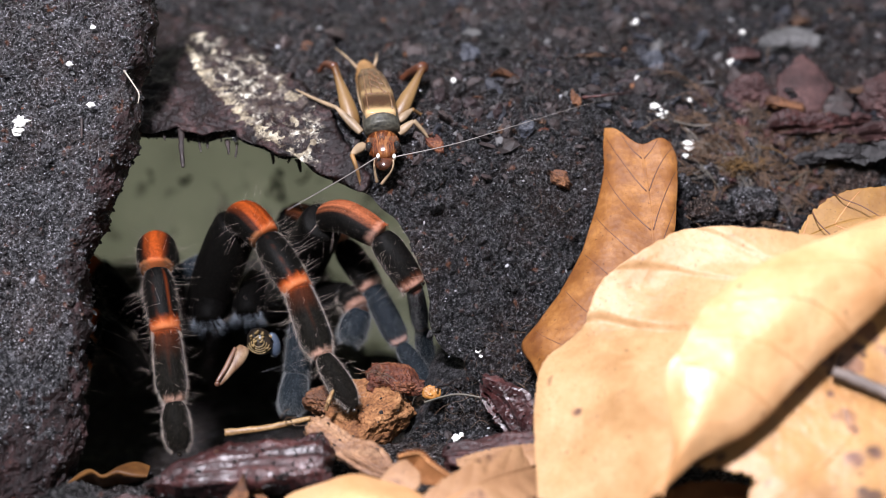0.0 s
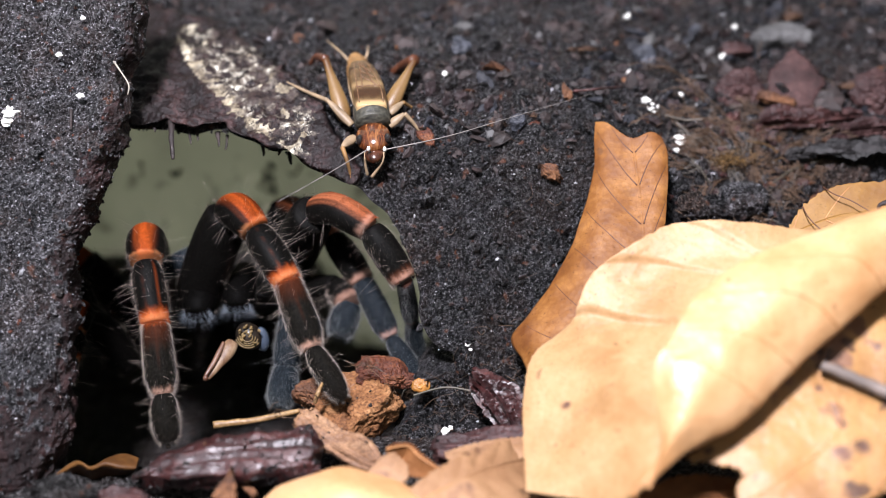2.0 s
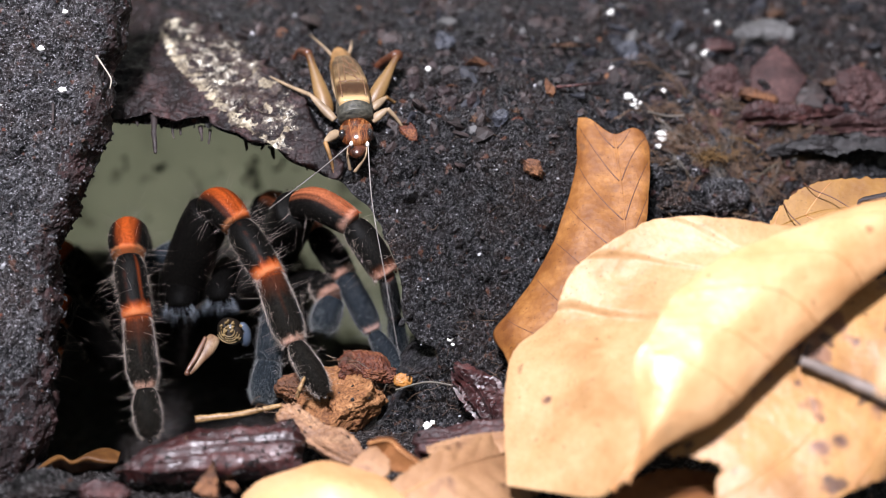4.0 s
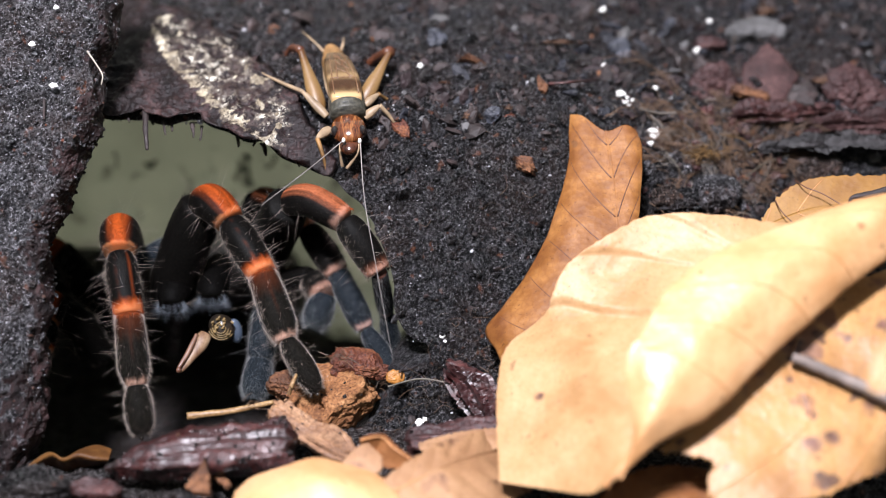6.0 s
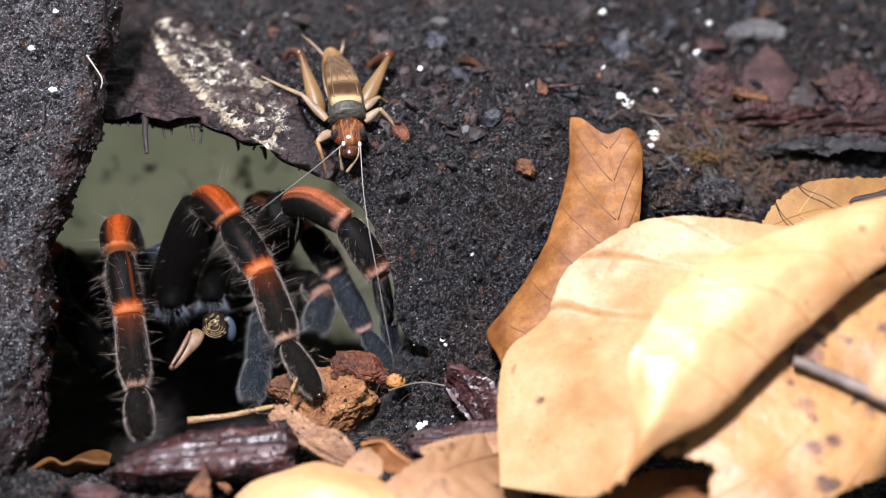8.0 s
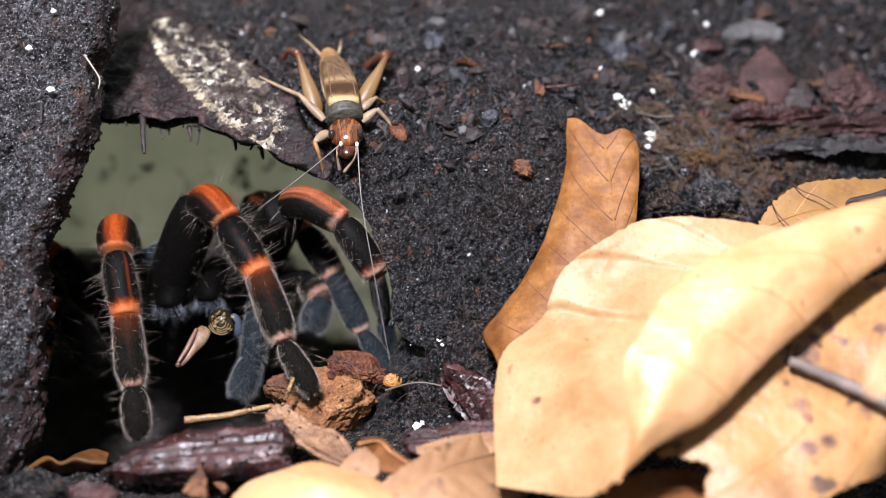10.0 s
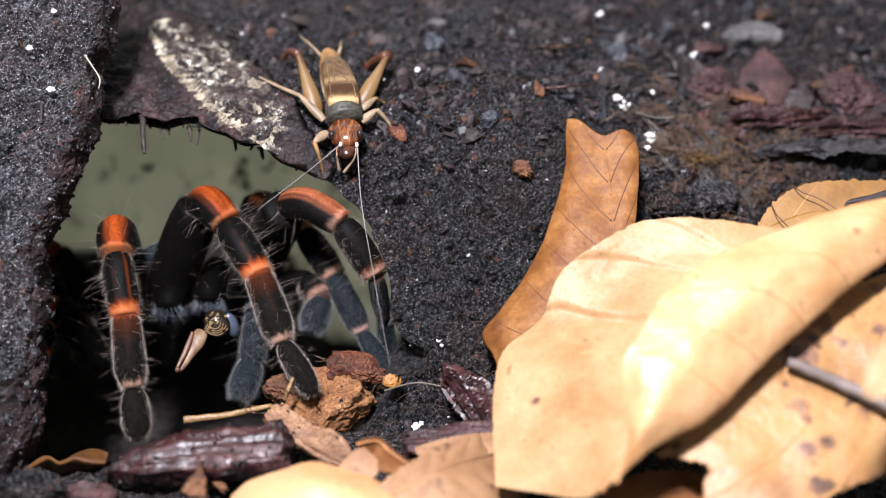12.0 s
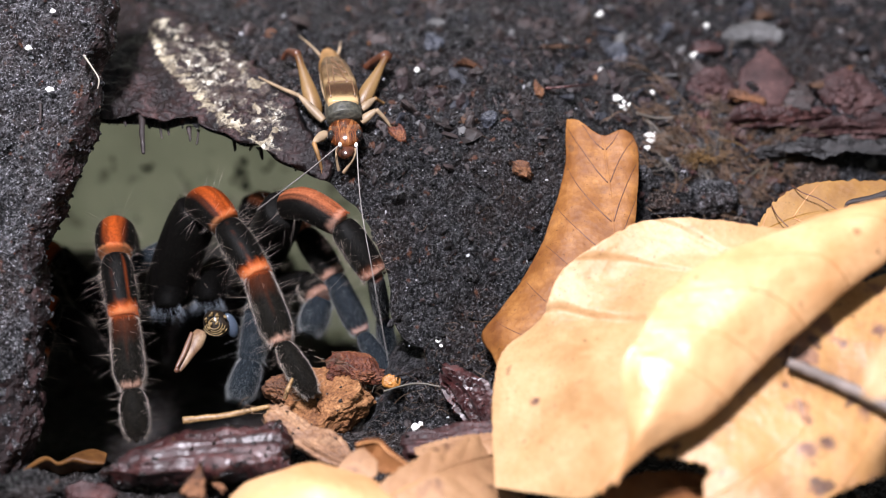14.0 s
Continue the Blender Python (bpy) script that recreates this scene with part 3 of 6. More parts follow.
def build_plate():
    """A curved plate that lies on the mound and overhangs the mouth; pale lichen spreads over its middle."""
    shape, index, verts, crust = Shape(), {}, [], []
    xs, ts = np.arange(-66, -14, 0.36), np.arange(3.0, 7.6, 0.03)
    for i, x in enumerate(xs):
        for j, t in enumerate(ts):
            p = mound(x, t)
            w = 1.0 * noise.noise(p * 0.17) + 0.5 * noise.noise(p * 0.5) + 0.45 * noise.noise(p * 1.1)
            if not inside(PLATE, p.x + w, p.z + 0.6 * w):
                continue
            index[i, j] = len(verts)
            rel = 0.5 * noise.noise(p * 0.4) + 0.7 * (0.5 - abs(noise.noise(Vector((p.x * 0.12 + p.z * 0.05, p.y * 0.5, p.z * 0.75 + p.x * 0.1)))))  + 0.35 * noise.noise(Vector((p.x * 0.5, p.y * 1.6, p.z * 1.6))) + 0.25 * noise.noise(p * 2.0) + 0.16 * noise.noise(Vector((p.x * 1.6, p.y * 4, p.z * 4)))
            verts.append(p + mound_normal(x, t) * (1.5 + 1.5 * rel))
            crust.append(0.0)
    faces = []
    for i in range(len(xs) - 1):
        for j in range(len(ts) - 1):
            q = [index.get(k) for k in ((i, j), (i + 1, j), (i + 1, j + 1), (i, j + 1))]
            if None not in q:
                faces.append(tuple(q))
    # ease the torn margin
    near = {}
    count = {}
    for f in faces:
        for a, b in zip(f, f[1:] + f[:1]):
            count[a, b] = 1
    for a, b in count:
        if (b, a) not in count:
            near.setdefault(a, []).append(b)
            near.setdefault(b, []).append(a)
    for _ in range(5):
        moved = {k: (verts[k] + sum((verts[j] for j in js), Vector())) / (1 + len(js)) for k, js in near.items()}
        for k, v in moved.items():
            verts[k] = v
    # lichen: a long oval between two ends of the plate
    a, b = Vector((-52.8, 60.7, 50.7)), Vector((-26.2, 27.1, 36.7))
    axis = (b - a).normalized()
    for k, v in enumerate(verts):
        s = (v - a).dot(axis) / (b - a).length
        off = (v - a - axis * (v - a).dot(axis)).length
        wide = 6.9 * math.sqrt(max(0.0, 1 - (2 * s - 1) ** 2)) + 0.8
        crust[k] = max(0.0, min(0.5, 0.5 - 0.6 * (off / wide - 0.85)) - 0.1 * smoothstep(0.05, 0.5, noise.noise(v * 0.2) + 0.5 * noise.noise(v * 0.6))) if -0.06 < s < 1.08 else 0.28 * smoothstep(-0.1, 0.4, noise.noise(v * 0.35)) * (s > 0.5)
        low = (v - a - axis * (v - a).dot(axis)).x < 0 and -0.05 < s < 0.95
        if low and 0.8 < off / wide + 0.12 * noise.noise(v * 0.9) < 1.0:
            crust[k] = 0.58 + 0.1 * noise.noise(v * 0.5)
    # raised crusts of lichen on the plate's face
    def thick(k):
        v = verts[k]
        grown = 0.5 + 0.75 * noise.noise(v * 0.42 + Vector((4, 0, 0))) + 0.5 * noise.noise(v * 1.1)
        return crust[k] > 0.3 and grown > (0.42 if crust[k] > 0.52 else 0.66)
    full = [f for f in faces if all(thick(k) for k in f)]
    edge = {}
    for f in full:
        for k in f:
            edge[k] = edge.get(k, 0) + 1
    order = {k: i for i, k in enumerate(edge)}
    patch = Shape().put([verts[k] + Vector((0.1, -0.85, 0.5)) * ((0.35 + 0.3 * noise.noise(verts[k] * 1.7)) if edge[k] == 4 else -0.05) for k in edge], [tuple(order[k] for k in f) for f in full])
    n, back = len(verts), Vector((0.3, 2.4, -0.5))
    rim = [(a, b) for a, b in count if (b, a) not in count]
    verts += [v + back for v in verts]
    crust += [0.0] * n
    faces = faces + [tuple(k + n for k in f[::-1]) for f in faces] + [(b, a, a + n, b + n) for a, b in rim]
    shape.put(verts, faces, 0, crust=crust)
    plate = solo("bark_plate", shape, LICHEN, verts[0], "dark red-brown bark plate with a pale lichen crust", "bark")
    part("lichen_crust", patch, CRUST, plate, "crumbly cream and grey lichen crust")
    return plate


plate = build_plate()
for pts, r0, r1 in (
    (((-50.5, 32.7, 42.7), (-49.8, 29.1, 40.9), (-49.3, 26.7, 38.1)), 0.6, 0.3),
    (((-47.9, 33.7, 41.4), (-47.4, 32.0, 40.0), (-47.1, 31.0, 39.2)), 0.3, 0.12),
    (((-46.5, 33.6, 41.1), (-46.1, 32.0, 40.1), (-46.0, 31.3, 39.7)), 0.4, 0.12),
    (((-43.0, 33.3, 40.5), (-42.5, 31.7, 39.4), (-42.4, 30.8, 38.8)), 0.5, 0.12),
    (((-41.3, 33.1, 40.0), (-41.2, 31.4, 38.9), (-41.3, 30.6, 38.3)), 0.3, 0.12),
    (((-35.3, 32.3, 38.5), (-34.9, 30.8, 37.6), (-34.9, 30.1, 37.3)), 0.4, 0.12),
    (((-30.8, 31.8, 37.3), (-30.4, 30.3, 36.4), (-30.2, 29.5, 36.0)), 0.5, 0.12),
    (((-54.0, 34.0, 42.1), (-53.4, 32.6, 41.3), (-53.2, 31.9, 41.1)), 0.3, 0.12)):
    v, f = tube(curve_points(pts, 20), [r0 + (r1 - r0) * i / 19 for i in range(20)], 7, 0.7, 0.4)
    part("splinter", Shape().put(v, f), BARK_DARK, plate, "dark splinter hanging over the mouth")


# ---- leaves ----
def leaf(name, midrib, left, right, up, material, label, heads=((0, 0), (0, 0)), veins=9, slant=0.35, ripple=0.25, rows=130, cols=36, seed=0.0, ragged=0.3,
         group="", notch=0.0, skew=0.0, ribs=(True, True), rib_material=None, rib=0.5):
    """A dry leaf. left, right: widths along the midrib; heads: for each half, degrees of heading at even steps from midrib to margin."""
    path = curve_points(midrib, rows)
    frames = frames_along(path, up)
    sheet, vein = {}, []
    for i, (p, (d, side, top)) in enumerate(zip(path, frames)):
        s = i / (rows - 1)
        sheet[i, 0] = (p - d * notch * smoothstep(0.8, 1.0, s), top)
        for sign, widths, head in ((-1, left, heads[0]), (1, right, heads[1])):
            w = max(0.15, smooth_list(widths, s) + ragged * noise.noise(Vector((s * 38, sign * 9 + seed, 0))))
            q = p.copy()
            for k in range(1, cols + 1):
                c = k / cols
                h = radians(smooth_list(head, c))
                q = q + (side * sign * math.cos(h) + top * math.sin(h)) * (w / cols)
                n = (top * math.cos(h) - side * sign * math.sin(h))
                v = s * veins - c * slant * veins * 0.35
                uneven = 0.5 + noise.noise(Vector((round(v - 0.5) * 3.1, seed, c * 1.5)))
                bulge = ripple * uneven * (abs(math.sin(math.pi * v)) - 0.5) * min(1, c * 3) + 4.5 * ripple * noise.noise(q * 0.07 + Vector((seed, 0, 0))) + ripple * noise.noise(q * 0.3)
                dip = notch * smoothstep(0.8, 1.0, s) * (1 - smoothstep(0.0, 0.75, c))
                sheet[i, sign * k] = (q + n * bulge - d * (dip + skew * sign * c * smoothstep(0.7, 1.0, s)), n)
    m = 2 * cols + 1
    verts = [sheet[i, j][0] for i in range(rows) for j in range(-cols, cols + 1)]
    faces = [(i * m + j, i * m + j + 1, (i + 1) * m + j + 1, (i + 1) * m + j) for i in range(rows - 1) for j in range(m - 1)]
    ob = solo(name, Shape().put(verts, faces), material, path[rows // 2], label, "leaf", group)
    mod = ob.modifiers.new("thickness", "SOLIDIFY")
    mod.thickness, mod.offset = 0.22 * MM, 0
    rib_material = rib_material or VEIN
    line = [sheet[i, 0][0] for i in range(0, rows, 3)]
    v, f = tube(line, [rib * (1 - 0.6 * k / len(line)) for k in range(len(line))], 6)
    part("midrib", Shape().put(v, f), rib_material, ob, "", path[rows // 2])
    for sign, on in ((-1, ribs[0]), (1, ribs[1])):
        for k in range(-veins, 2 * veins):
            line = []
            for c in range(1, cols - 1, 2):
                row = (k + 0.0 + c / cols * slant * veins * 0.35) / veins * (rows - 1)
                if on and 0 <= row < rows - 1:
                    i = int(row)
                    (q0, n0), (q1, n1) = sheet[i, sign * c], sheet[i + 1, sign * c]
                    line.append(q0.lerp(q1, row - i) + n0 * 0.1)
            if len(line) > 3:
                v, f = tube(line, [0.13 - 0.08 * j / len(line) for j in range(len(line))], 5)
                part("vein", Shape().put(v, f), rib_material, ob, "", path[rows // 2])
    return ob


VEIN = plain_material("leaf_vein", (0.36, 0.165, 0.06), 0.5, 0.4, 0.3)
VEIN_DARK = plain_material("dark_leaf_vein", (0.07, 0.026, 0.012), 0.5, 0.4, 0.3)
DRY = "dry beech leaves by the burrow"
def lofted_leaf(name, guides, materials, label, rows=150, cols=110, veins=(), pleats=(), ripple=0.15, ragged=0.25, blots=(), rib=None, seed=0.0, group="", rib_material=None, turn_at=2.0):
    """A leaf swept through guide curves that run along it, side by side from one margin to the other.
    veins: (start along the leaf, first and last place across, slant); pleats: (start along, slant, height, last place
    across);
    past turn_at across, the leaf takes the second material, whose colour also carries how that face is lit."""
    lines = [curve_points(g, rows) for g in guides]
    grid = np.array([[tuple(p) for p in curve_points([l[i] for l in lines], cols)] for i in range(rows)])
    across = np.gradient(grid, axis=1)
    along = np.gradient(grid, axis=0)
    normal = np.cross(along, across)
    normal /= np.linalg.norm(normal, axis=2, keepdims=True) + 1e-9
    lift = np.zeros((rows, cols))
    stain = []
    for i in range(rows):
        for k in range(cols):
            u, c, q = i / (rows - 1), k / (cols - 1), Vector(grid[i, k])
            h = ripple * (3.5 * noise.noise(q * 0.09 + Vector((seed, 0, 0))) + 1.2 * noise.noise(q * 0.28 + Vector((0, seed, 0))) + 0.35 * noise.noise(q * 0.9))
            for start, slant, height, last in pleats:
                v = u - start - slant * c
                h += height * smoothstep(-0.13, 0.0, v) * (1 - smoothstep(0.0, 0.022, v)) * (1 - smoothstep(last * 0.6, last, c))
            for start, c0, c1, slant in veins:
                if c0 <= c <= c1:
                    h += 0.06 * max(0.0, 1 - abs(u - start - slant * (c - c0)) / 0.012)
            lift[i, k] = h
            stain.append(max([0.0] + [1 - smoothstep(0.55 * r, r, (q - Vector(p)).length + 0.5 * r * noise.noise(q * 1.1)) for p, r in blots]))
    grid = grid + normal * lift[:, :, None]
    for k, inner in ((0, 4), (cols - 1, cols - 5)):
        for i in range(rows):
            way = grid[i, k] - grid[i, inner]
            grid[i, k] += way / (np.linalg.norm(way) + 1e-6) * ragged * (noise.noise(Vector((i * 0.33, seed, k))) + 0.6 * noise.noise(Vector((i * 0.9, seed, k))))
    verts = [tuple(p) for row in grid for p in row]
    faces = [(i * cols + k, i * cols + k + 1, (i + 1) * cols + k + 1, (i + 1) * cols + k) for i in range(rows - 1) for k in range(cols - 1)]
    base = Vector(grid[rows // 2, cols // 2])
    shape = Shape().put(verts, faces, 0, blot=stain)
    shape.slots = [int(f[0] % cols / cols > turn_at) for f in faces]
    ob = solo(name, shape, materials, base, label, "leaf", group)
    mod = ob.modifiers.new("thickness", "SOLIDIFY")
    mod.thickness, mod.offset = 0.25 * MM, 0
    rib_material = rib_material or VEIN

    def trail(points, name, thick):
        line = []
        for u, c in points:
            if 0 <= u < 0.999 and 0 <= c < 0.999:
                i, k = int(u * (rows - 1)), int(c * (cols - 1))
                f, g = u * (rows - 1) - i, c * (cols - 1) - k
                p = (grid[i, k] * (1 - f) + grid[i + 1, k] * f) * (1 - g) + (grid[i, k + 1] * (1 - f) + grid[i + 1, k + 1] * f) * g
                line.append(Vector(p + normal[i, k] * 0.1))
        if len(line) > 3:
            v, f = tube(line, [thick * (1 - 0.6 * j / len(line)) for j in range(len(line))], 5)
            part(name, Shape().put(v, f), rib_material, ob, "", base)

    if rib is not None:
        trail([(j / 60, rib) for j in range(60)], "midrib", 0.5)
    for start, c0, c1, slant in veins:
        trail([(start + slant * (c - c0) + 0.004 * noise.noise(Vector((c * 9, start * 30, seed))), c) for c in np.linspace(c0 + 0.01, c1 - 0.01, 34)], "vein", 0.15)
    return ob


# the large rolled leaf: from its outer margin under the roll, round the roll's edge and back over it to the free margin
LEAF_MARGIN = [(7.3, -20.8, 6.3), (7.3, -13.1, 9.7), (7.7, -6.9, 13.5), (9.0, -1.9, 17.1), (12.5, 0.3, 19.5), (15.1, 0.6, 22.5), (17.3, 3.5, 26.8), (19.5, 4.6, 29.1), (26.0, 6.9, 32.5), (31.3, 7.8, 34.6), (42.0, 6.3, 35.0), (51.5, 5.9, 33.9), (59.3, 4.4, 35.4)]
LEAF_BLADE = [(13.6, -23.8, 7.3), (15.5, -16.9, 13.2), (18.4, -8.9, 18.5), (23.1, -2.3, 23.3), (30.9, 2.7, 29.2), (43.1, 1.6, 31.6), (55.3, 1.4, 33.6)]
LEAF_BED = [(18.8, -28.0, 9.7), (22.0, -24.5, 14.7), (26.7, -18.4, 19.7), (33.7, -11.9, 24.0), (43.2, -6.6, 28.3), (53.9, -1.8, 31.4), (64.9, 1.0, 35.1)]
ROLL_EDGE = [(22.1, -30.5, 13.8), (27.9, -26.8, 17.0), (35.4, -23.2, 19.8), (42.8, -18.4, 24.2), (51.0, -13.0, 28.8), (60.3, -7.5, 33.5), (69.0, -2.3, 37.5)]
ROLL_CROWN = [(22.2, -30.6, 14.1), (25.6, -27.9, 19.7), (30.2, -24.3, 25.1), (35.9, -19.3, 29.9), (44.3, -13.6, 34.6), (54.7, -7.8, 38.7), (65.1, -2.0, 42.1)]
ROLL_LIP = [(22.3, -29.9, 13.9), (24.2, -26.7, 18.9), (23.7, -21.2, 25.8), (26.5, -18.0, 29.2), (30.4, -13.0, 33.0), (39.6, -7.9, 36.5), (55.1, -2.1, 39.8)]
lofted_leaf("dry_leaf", [LEAF_MARGIN, LEAF_BLADE, LEAF_BED, ROLL_EDGE, ROLL_CROWN, ROLL_LIP],
    [LEAF_BRIGHT, LEAF_UNDER_LIT], "pale tan dry beech leaf rolled over on itself", turn_at=0.58, rows=170, cols=140, ripple=0.16, seed=3, group=DRY, rib=0.5,
    veins=[(0.425, 0, 0.42, 0.4), (0.59, 0, 0.42, 0.42), (0.755, 0, 0.4, 0.4), (0.26, 0, 0.4, 0.35), (0.38, 0.62, 0.97, 0.04), (0.5, 0.62, 0.97, 0.04), (0.63, 0.62, 0.97, 0.05), (0.76, 0.62, 0.97, 0.05), (0.9, 0.62, 0.97, 0.05)],
    pleats=[(0.417, 0.4, 0.8, 0.42), (0.583, 0.42, 0.35, 0.4), (0.75, 0.4, 0.3, 0.4)],
    blots=[((13.5, -11.9, 14.6), 0.9)])

# blotted leaf under the rolled one, with a torn bay in its near margin
lofted_leaf("dry_leaf", [
    [(28.5, -22.6, 13.0), (34.0, -24.5, 13.1), (35.6, -25.7, 12.6), (34.5, -27.6, 11.3), (36.1, -29.9, 9.5), (47.7, -30.3, 10.6), (53.2, -28.6, 11.8), (58.7, -27.0, 13.0), (67.5, -24.9, 15.0)],
    [(31.3, -21.4, 14.4), (38.1, -21.2, 16.0), (45.5, -22.0, 16.6), (53.1, -21.7, 17.3), (62.6, -19.9, 18.8), (70.8, -18.4, 19.7)],
    [(34.4, -19.7, 16.9), (42.7, -16.0, 20.0), (53.7, -11.8, 23.0), (73.0, -9.4, 27.1)],
    [(38.0, -16.6, 18.6), (47.8, -9.5, 24.4), (58.0, -3.2, 28.4), (77.3, 0.1, 33.2)]],
    LEAF_BLOTTED, "tan dry leaf with dark blots lying under another", rows=130, cols=70, ripple=0.2, ragged=0.7, seed=17, group=DRY,
    veins=[(0.45, 0, 0.9, 0.1), (0.7, 0, 0.9, 0.1)],
    blots=[((56.5, -11.3, 24.1), 1.0), ((49.1, -21.2, 17.7), 0.9), ((48.8, -24.4, 15.0), 1.5), ((51.5, -23.8, 15.6), 1.3), ((61.6, -9.8, 25.0), 1.3), ((57.9, -14.3, 21.3), 0.8), ((47.2, -16.4, 20.3), 0.7), ((54.1, -17.2, 19.8), 0.6)])

# upright brown leaf leaning on the mound
leaf("dry_leaf", [(25.280, -2.2, 13.4), (27.55, 15.2, 27.3), (26.75, 32.7, 41.2)],
     [17.6, 19.2, 21.6, 18.9, 15.9, 13.5, 11.6, 10.0, 8.4, 7.1, 6.5, 6.0],
     [6, 6, 5, 3.5, 3.0, 4.2, 5.4, 5.8, 5.2],
     (-0.202, -0.587, 0.784), LEAF_BROWN, "orange-brown dry beech leaf leaning on the soil", heads=((0, 8, 5, -15, -35), (5, 0, -20, -50)), ragged=0.03, notch=2.2, skew=2.3, rib=0.15, veins=7, slant=0.7, ripple=0.12, seed=11, group=DRY, rib_material=VEIN_DARK)

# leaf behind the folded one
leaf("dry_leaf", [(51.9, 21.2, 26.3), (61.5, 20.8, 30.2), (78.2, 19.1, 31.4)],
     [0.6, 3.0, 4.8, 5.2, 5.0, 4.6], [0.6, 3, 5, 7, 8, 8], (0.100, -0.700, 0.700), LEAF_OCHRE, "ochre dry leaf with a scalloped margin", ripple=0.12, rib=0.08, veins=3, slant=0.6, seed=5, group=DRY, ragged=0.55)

# scraps under and before the large leaves
leaf("dry_leaf", [(19.6, -26.7, 4.2), (28.8, -21.5, 5.8), (38.7, -19.5, 5.4)],
     [1.0, 3, 3, 2], [1.0, 4, 5, 4], (0.000, -0.450, 0.900), LEAF_DARK, "dark brown leaf scrap under the others", veins=7, slant=0.5, seed=19, group=DRY, rows=60, cols=16, ripple=0.3, rib=0.12, ribs=(False, False))
leaf("dry_leaf", [(50.3, -36.3, 30.9), (55.1, -33.7, 34.1), (62.7, -30.8, 35.5)],
     [0.5, 2.5, 4, 4], [0.5, 3.5, 6, 6], (0.000, -0.600, 0.800), LEAF_BRIGHT, "pale dry leaf with a raised edge at the front", veins=7, slant=0.5, seed=27, group=DRY, rows=60, cols=16, ripple=0.2, rib=0.12, ribs=(False, False))

# small leaves along the front
lofted_leaf("dry_leaf", [
    [(-29.8, -20.1, 4.1), (-27.2, -19.2, 6.0), (-22.6, -18.6, 7.3), (-18.9, -18.2, 8.2), (-15.0, -18.8, 8.0), (-10.8, -19.7, 7.3), (-7.2, -21.5, 5.8)],
    [(-29.5, -24.2, 4.7), (-25.7, -24.6, 7.4), (-21.0, -24.9, 9.1), (-17.1, -25.1, 10.0), (-13.3, -25.3, 9.5), (-9.5, -25.5, 8.0), (-6.4, -25.7, 6.3)],
    [(-28.9, -27.8, 4.2), (-24.4, -29.1, 6.1), (-19.8, -29.7, 7.1), (-16.0, -30.1, 7.4), (-12.2, -30.3, 7.1), (-8.5, -30.2, 6.1), (-6.0, -28.8, 4.5)]],
    LEAF_UNDER_LIT, "bright tan dry leaf lying near the front", rows=90, cols=50, ripple=0.12, ragged=0.12, seed=23, group=DRY, rib=0.9, veins=[(0.3, 0, 0.8, 0.05), (0.55, 0, 0.8, 0.05), (0.78, 0, 0.8, 0.05)])
leaf("dry_leaf", [(-11.1, -25.9, 5.9), (-1.1, -19.6, 7.6), (8.9, -10.2, 4.1)],
     [1.0, 2.6, 3.4, 3.8, 3.0], [3, 7, 8, 8, 7], (0.000, -0.550, 0.830), LEAF_TAN, "dull tan dry leaf before the folded leaf", seed=29, ripple=0.32, rows=80, cols=24, ribs=(False, False), rib=0.15, group=DRY, ragged=0.4)
leaf("dry_leaf", [(-4.0, -12.5, 6.3), (2.2, -11.1, 6.8), (9.7, -9.9, 6.9)],
     [0.5, 1.0, 1.2, 1.0], [0.6, 2.0, 2.4, 2.0], (0.000, -0.500, 0.860), LEAF_TAN, "thin brown leaf edge beside red bark", seed=30, ripple=0.12, rows=60, cols=14, ribs=(False, False), rib=0.12, group=DRY, ragged=0.4)
leaf("dry_leaf", [(-12.3, -15.3, 9.6), (-9.4, -14.3, 9.4), (-7.6, -15.4, 8.3), (-4.5, -17.5, 7.3)],
     [0.3, 0.5, 0.5, 0.3], [0.6, 3.4, 4.4, 3.0, 0.5], (0.1, -0.97, -0.1), LEAF_DARK, "curled orange-brown leaf showing its shaded inner face", seed=33, ripple=0.06, rows=60, cols=16, ribs=(False, False), rib=0.2, group=DRY, heads=((0, 0), (0, 10, 30)))
leaf("dry_leaf", [(-15.8, -20.2, 6.2), (-12.5, -17.2, 7.9), (-10.8, -16.1, 9.2)],
     [0.5, 1.2, 1.2, 0.5], [0.8, 3.0, 3.6, 2.4], (0.100, -0.500, 0.850), LEAF_TAN, "tan flank of a curled leaf", seed=35, ripple=0.08, rows=50, cols=14, ribs=(False, False), rib=0.12, group=DRY)
# curled leaf: below the crest, its second material carries painted shade
lofted_leaf("dry_leaf", [
    [(-63.8, -7.4, -0.6), (-61.2, -5.7, 0.7), (-59.0, -5.6, -0.4), (-56.4, -5.0, 0.9), (-53.8, -4.7, 1.5), (-51.2, -5.9, 1.5)],
    [(-63.6, -7.9, -0.4), (-59.7, -8.3, 2.2), (-57.5, -9.4, 2.1), (-55.3, -9.1, 2.7), (-53.0, -9.1, 2.1), (-51.0, -8.6, 1.5)],
    [(-63.1, -6.4, -2.0), (-60.6, -6.0, -1.8), (-58.7, -6.3, -2.5), (-56.3, -6.3, -2.6), (-53.9, -6.3, -1.8), (-52.1, -6.8, -0.5)]],
    [LEAF_AMBER, LEAF_SHADE], "small curled orange-brown leaf with a wavy rim beside the bark slab", rows=70, cols=30, ripple=0.05, ragged=0.15, seed=31, group=DRY, turn_at=0.5)


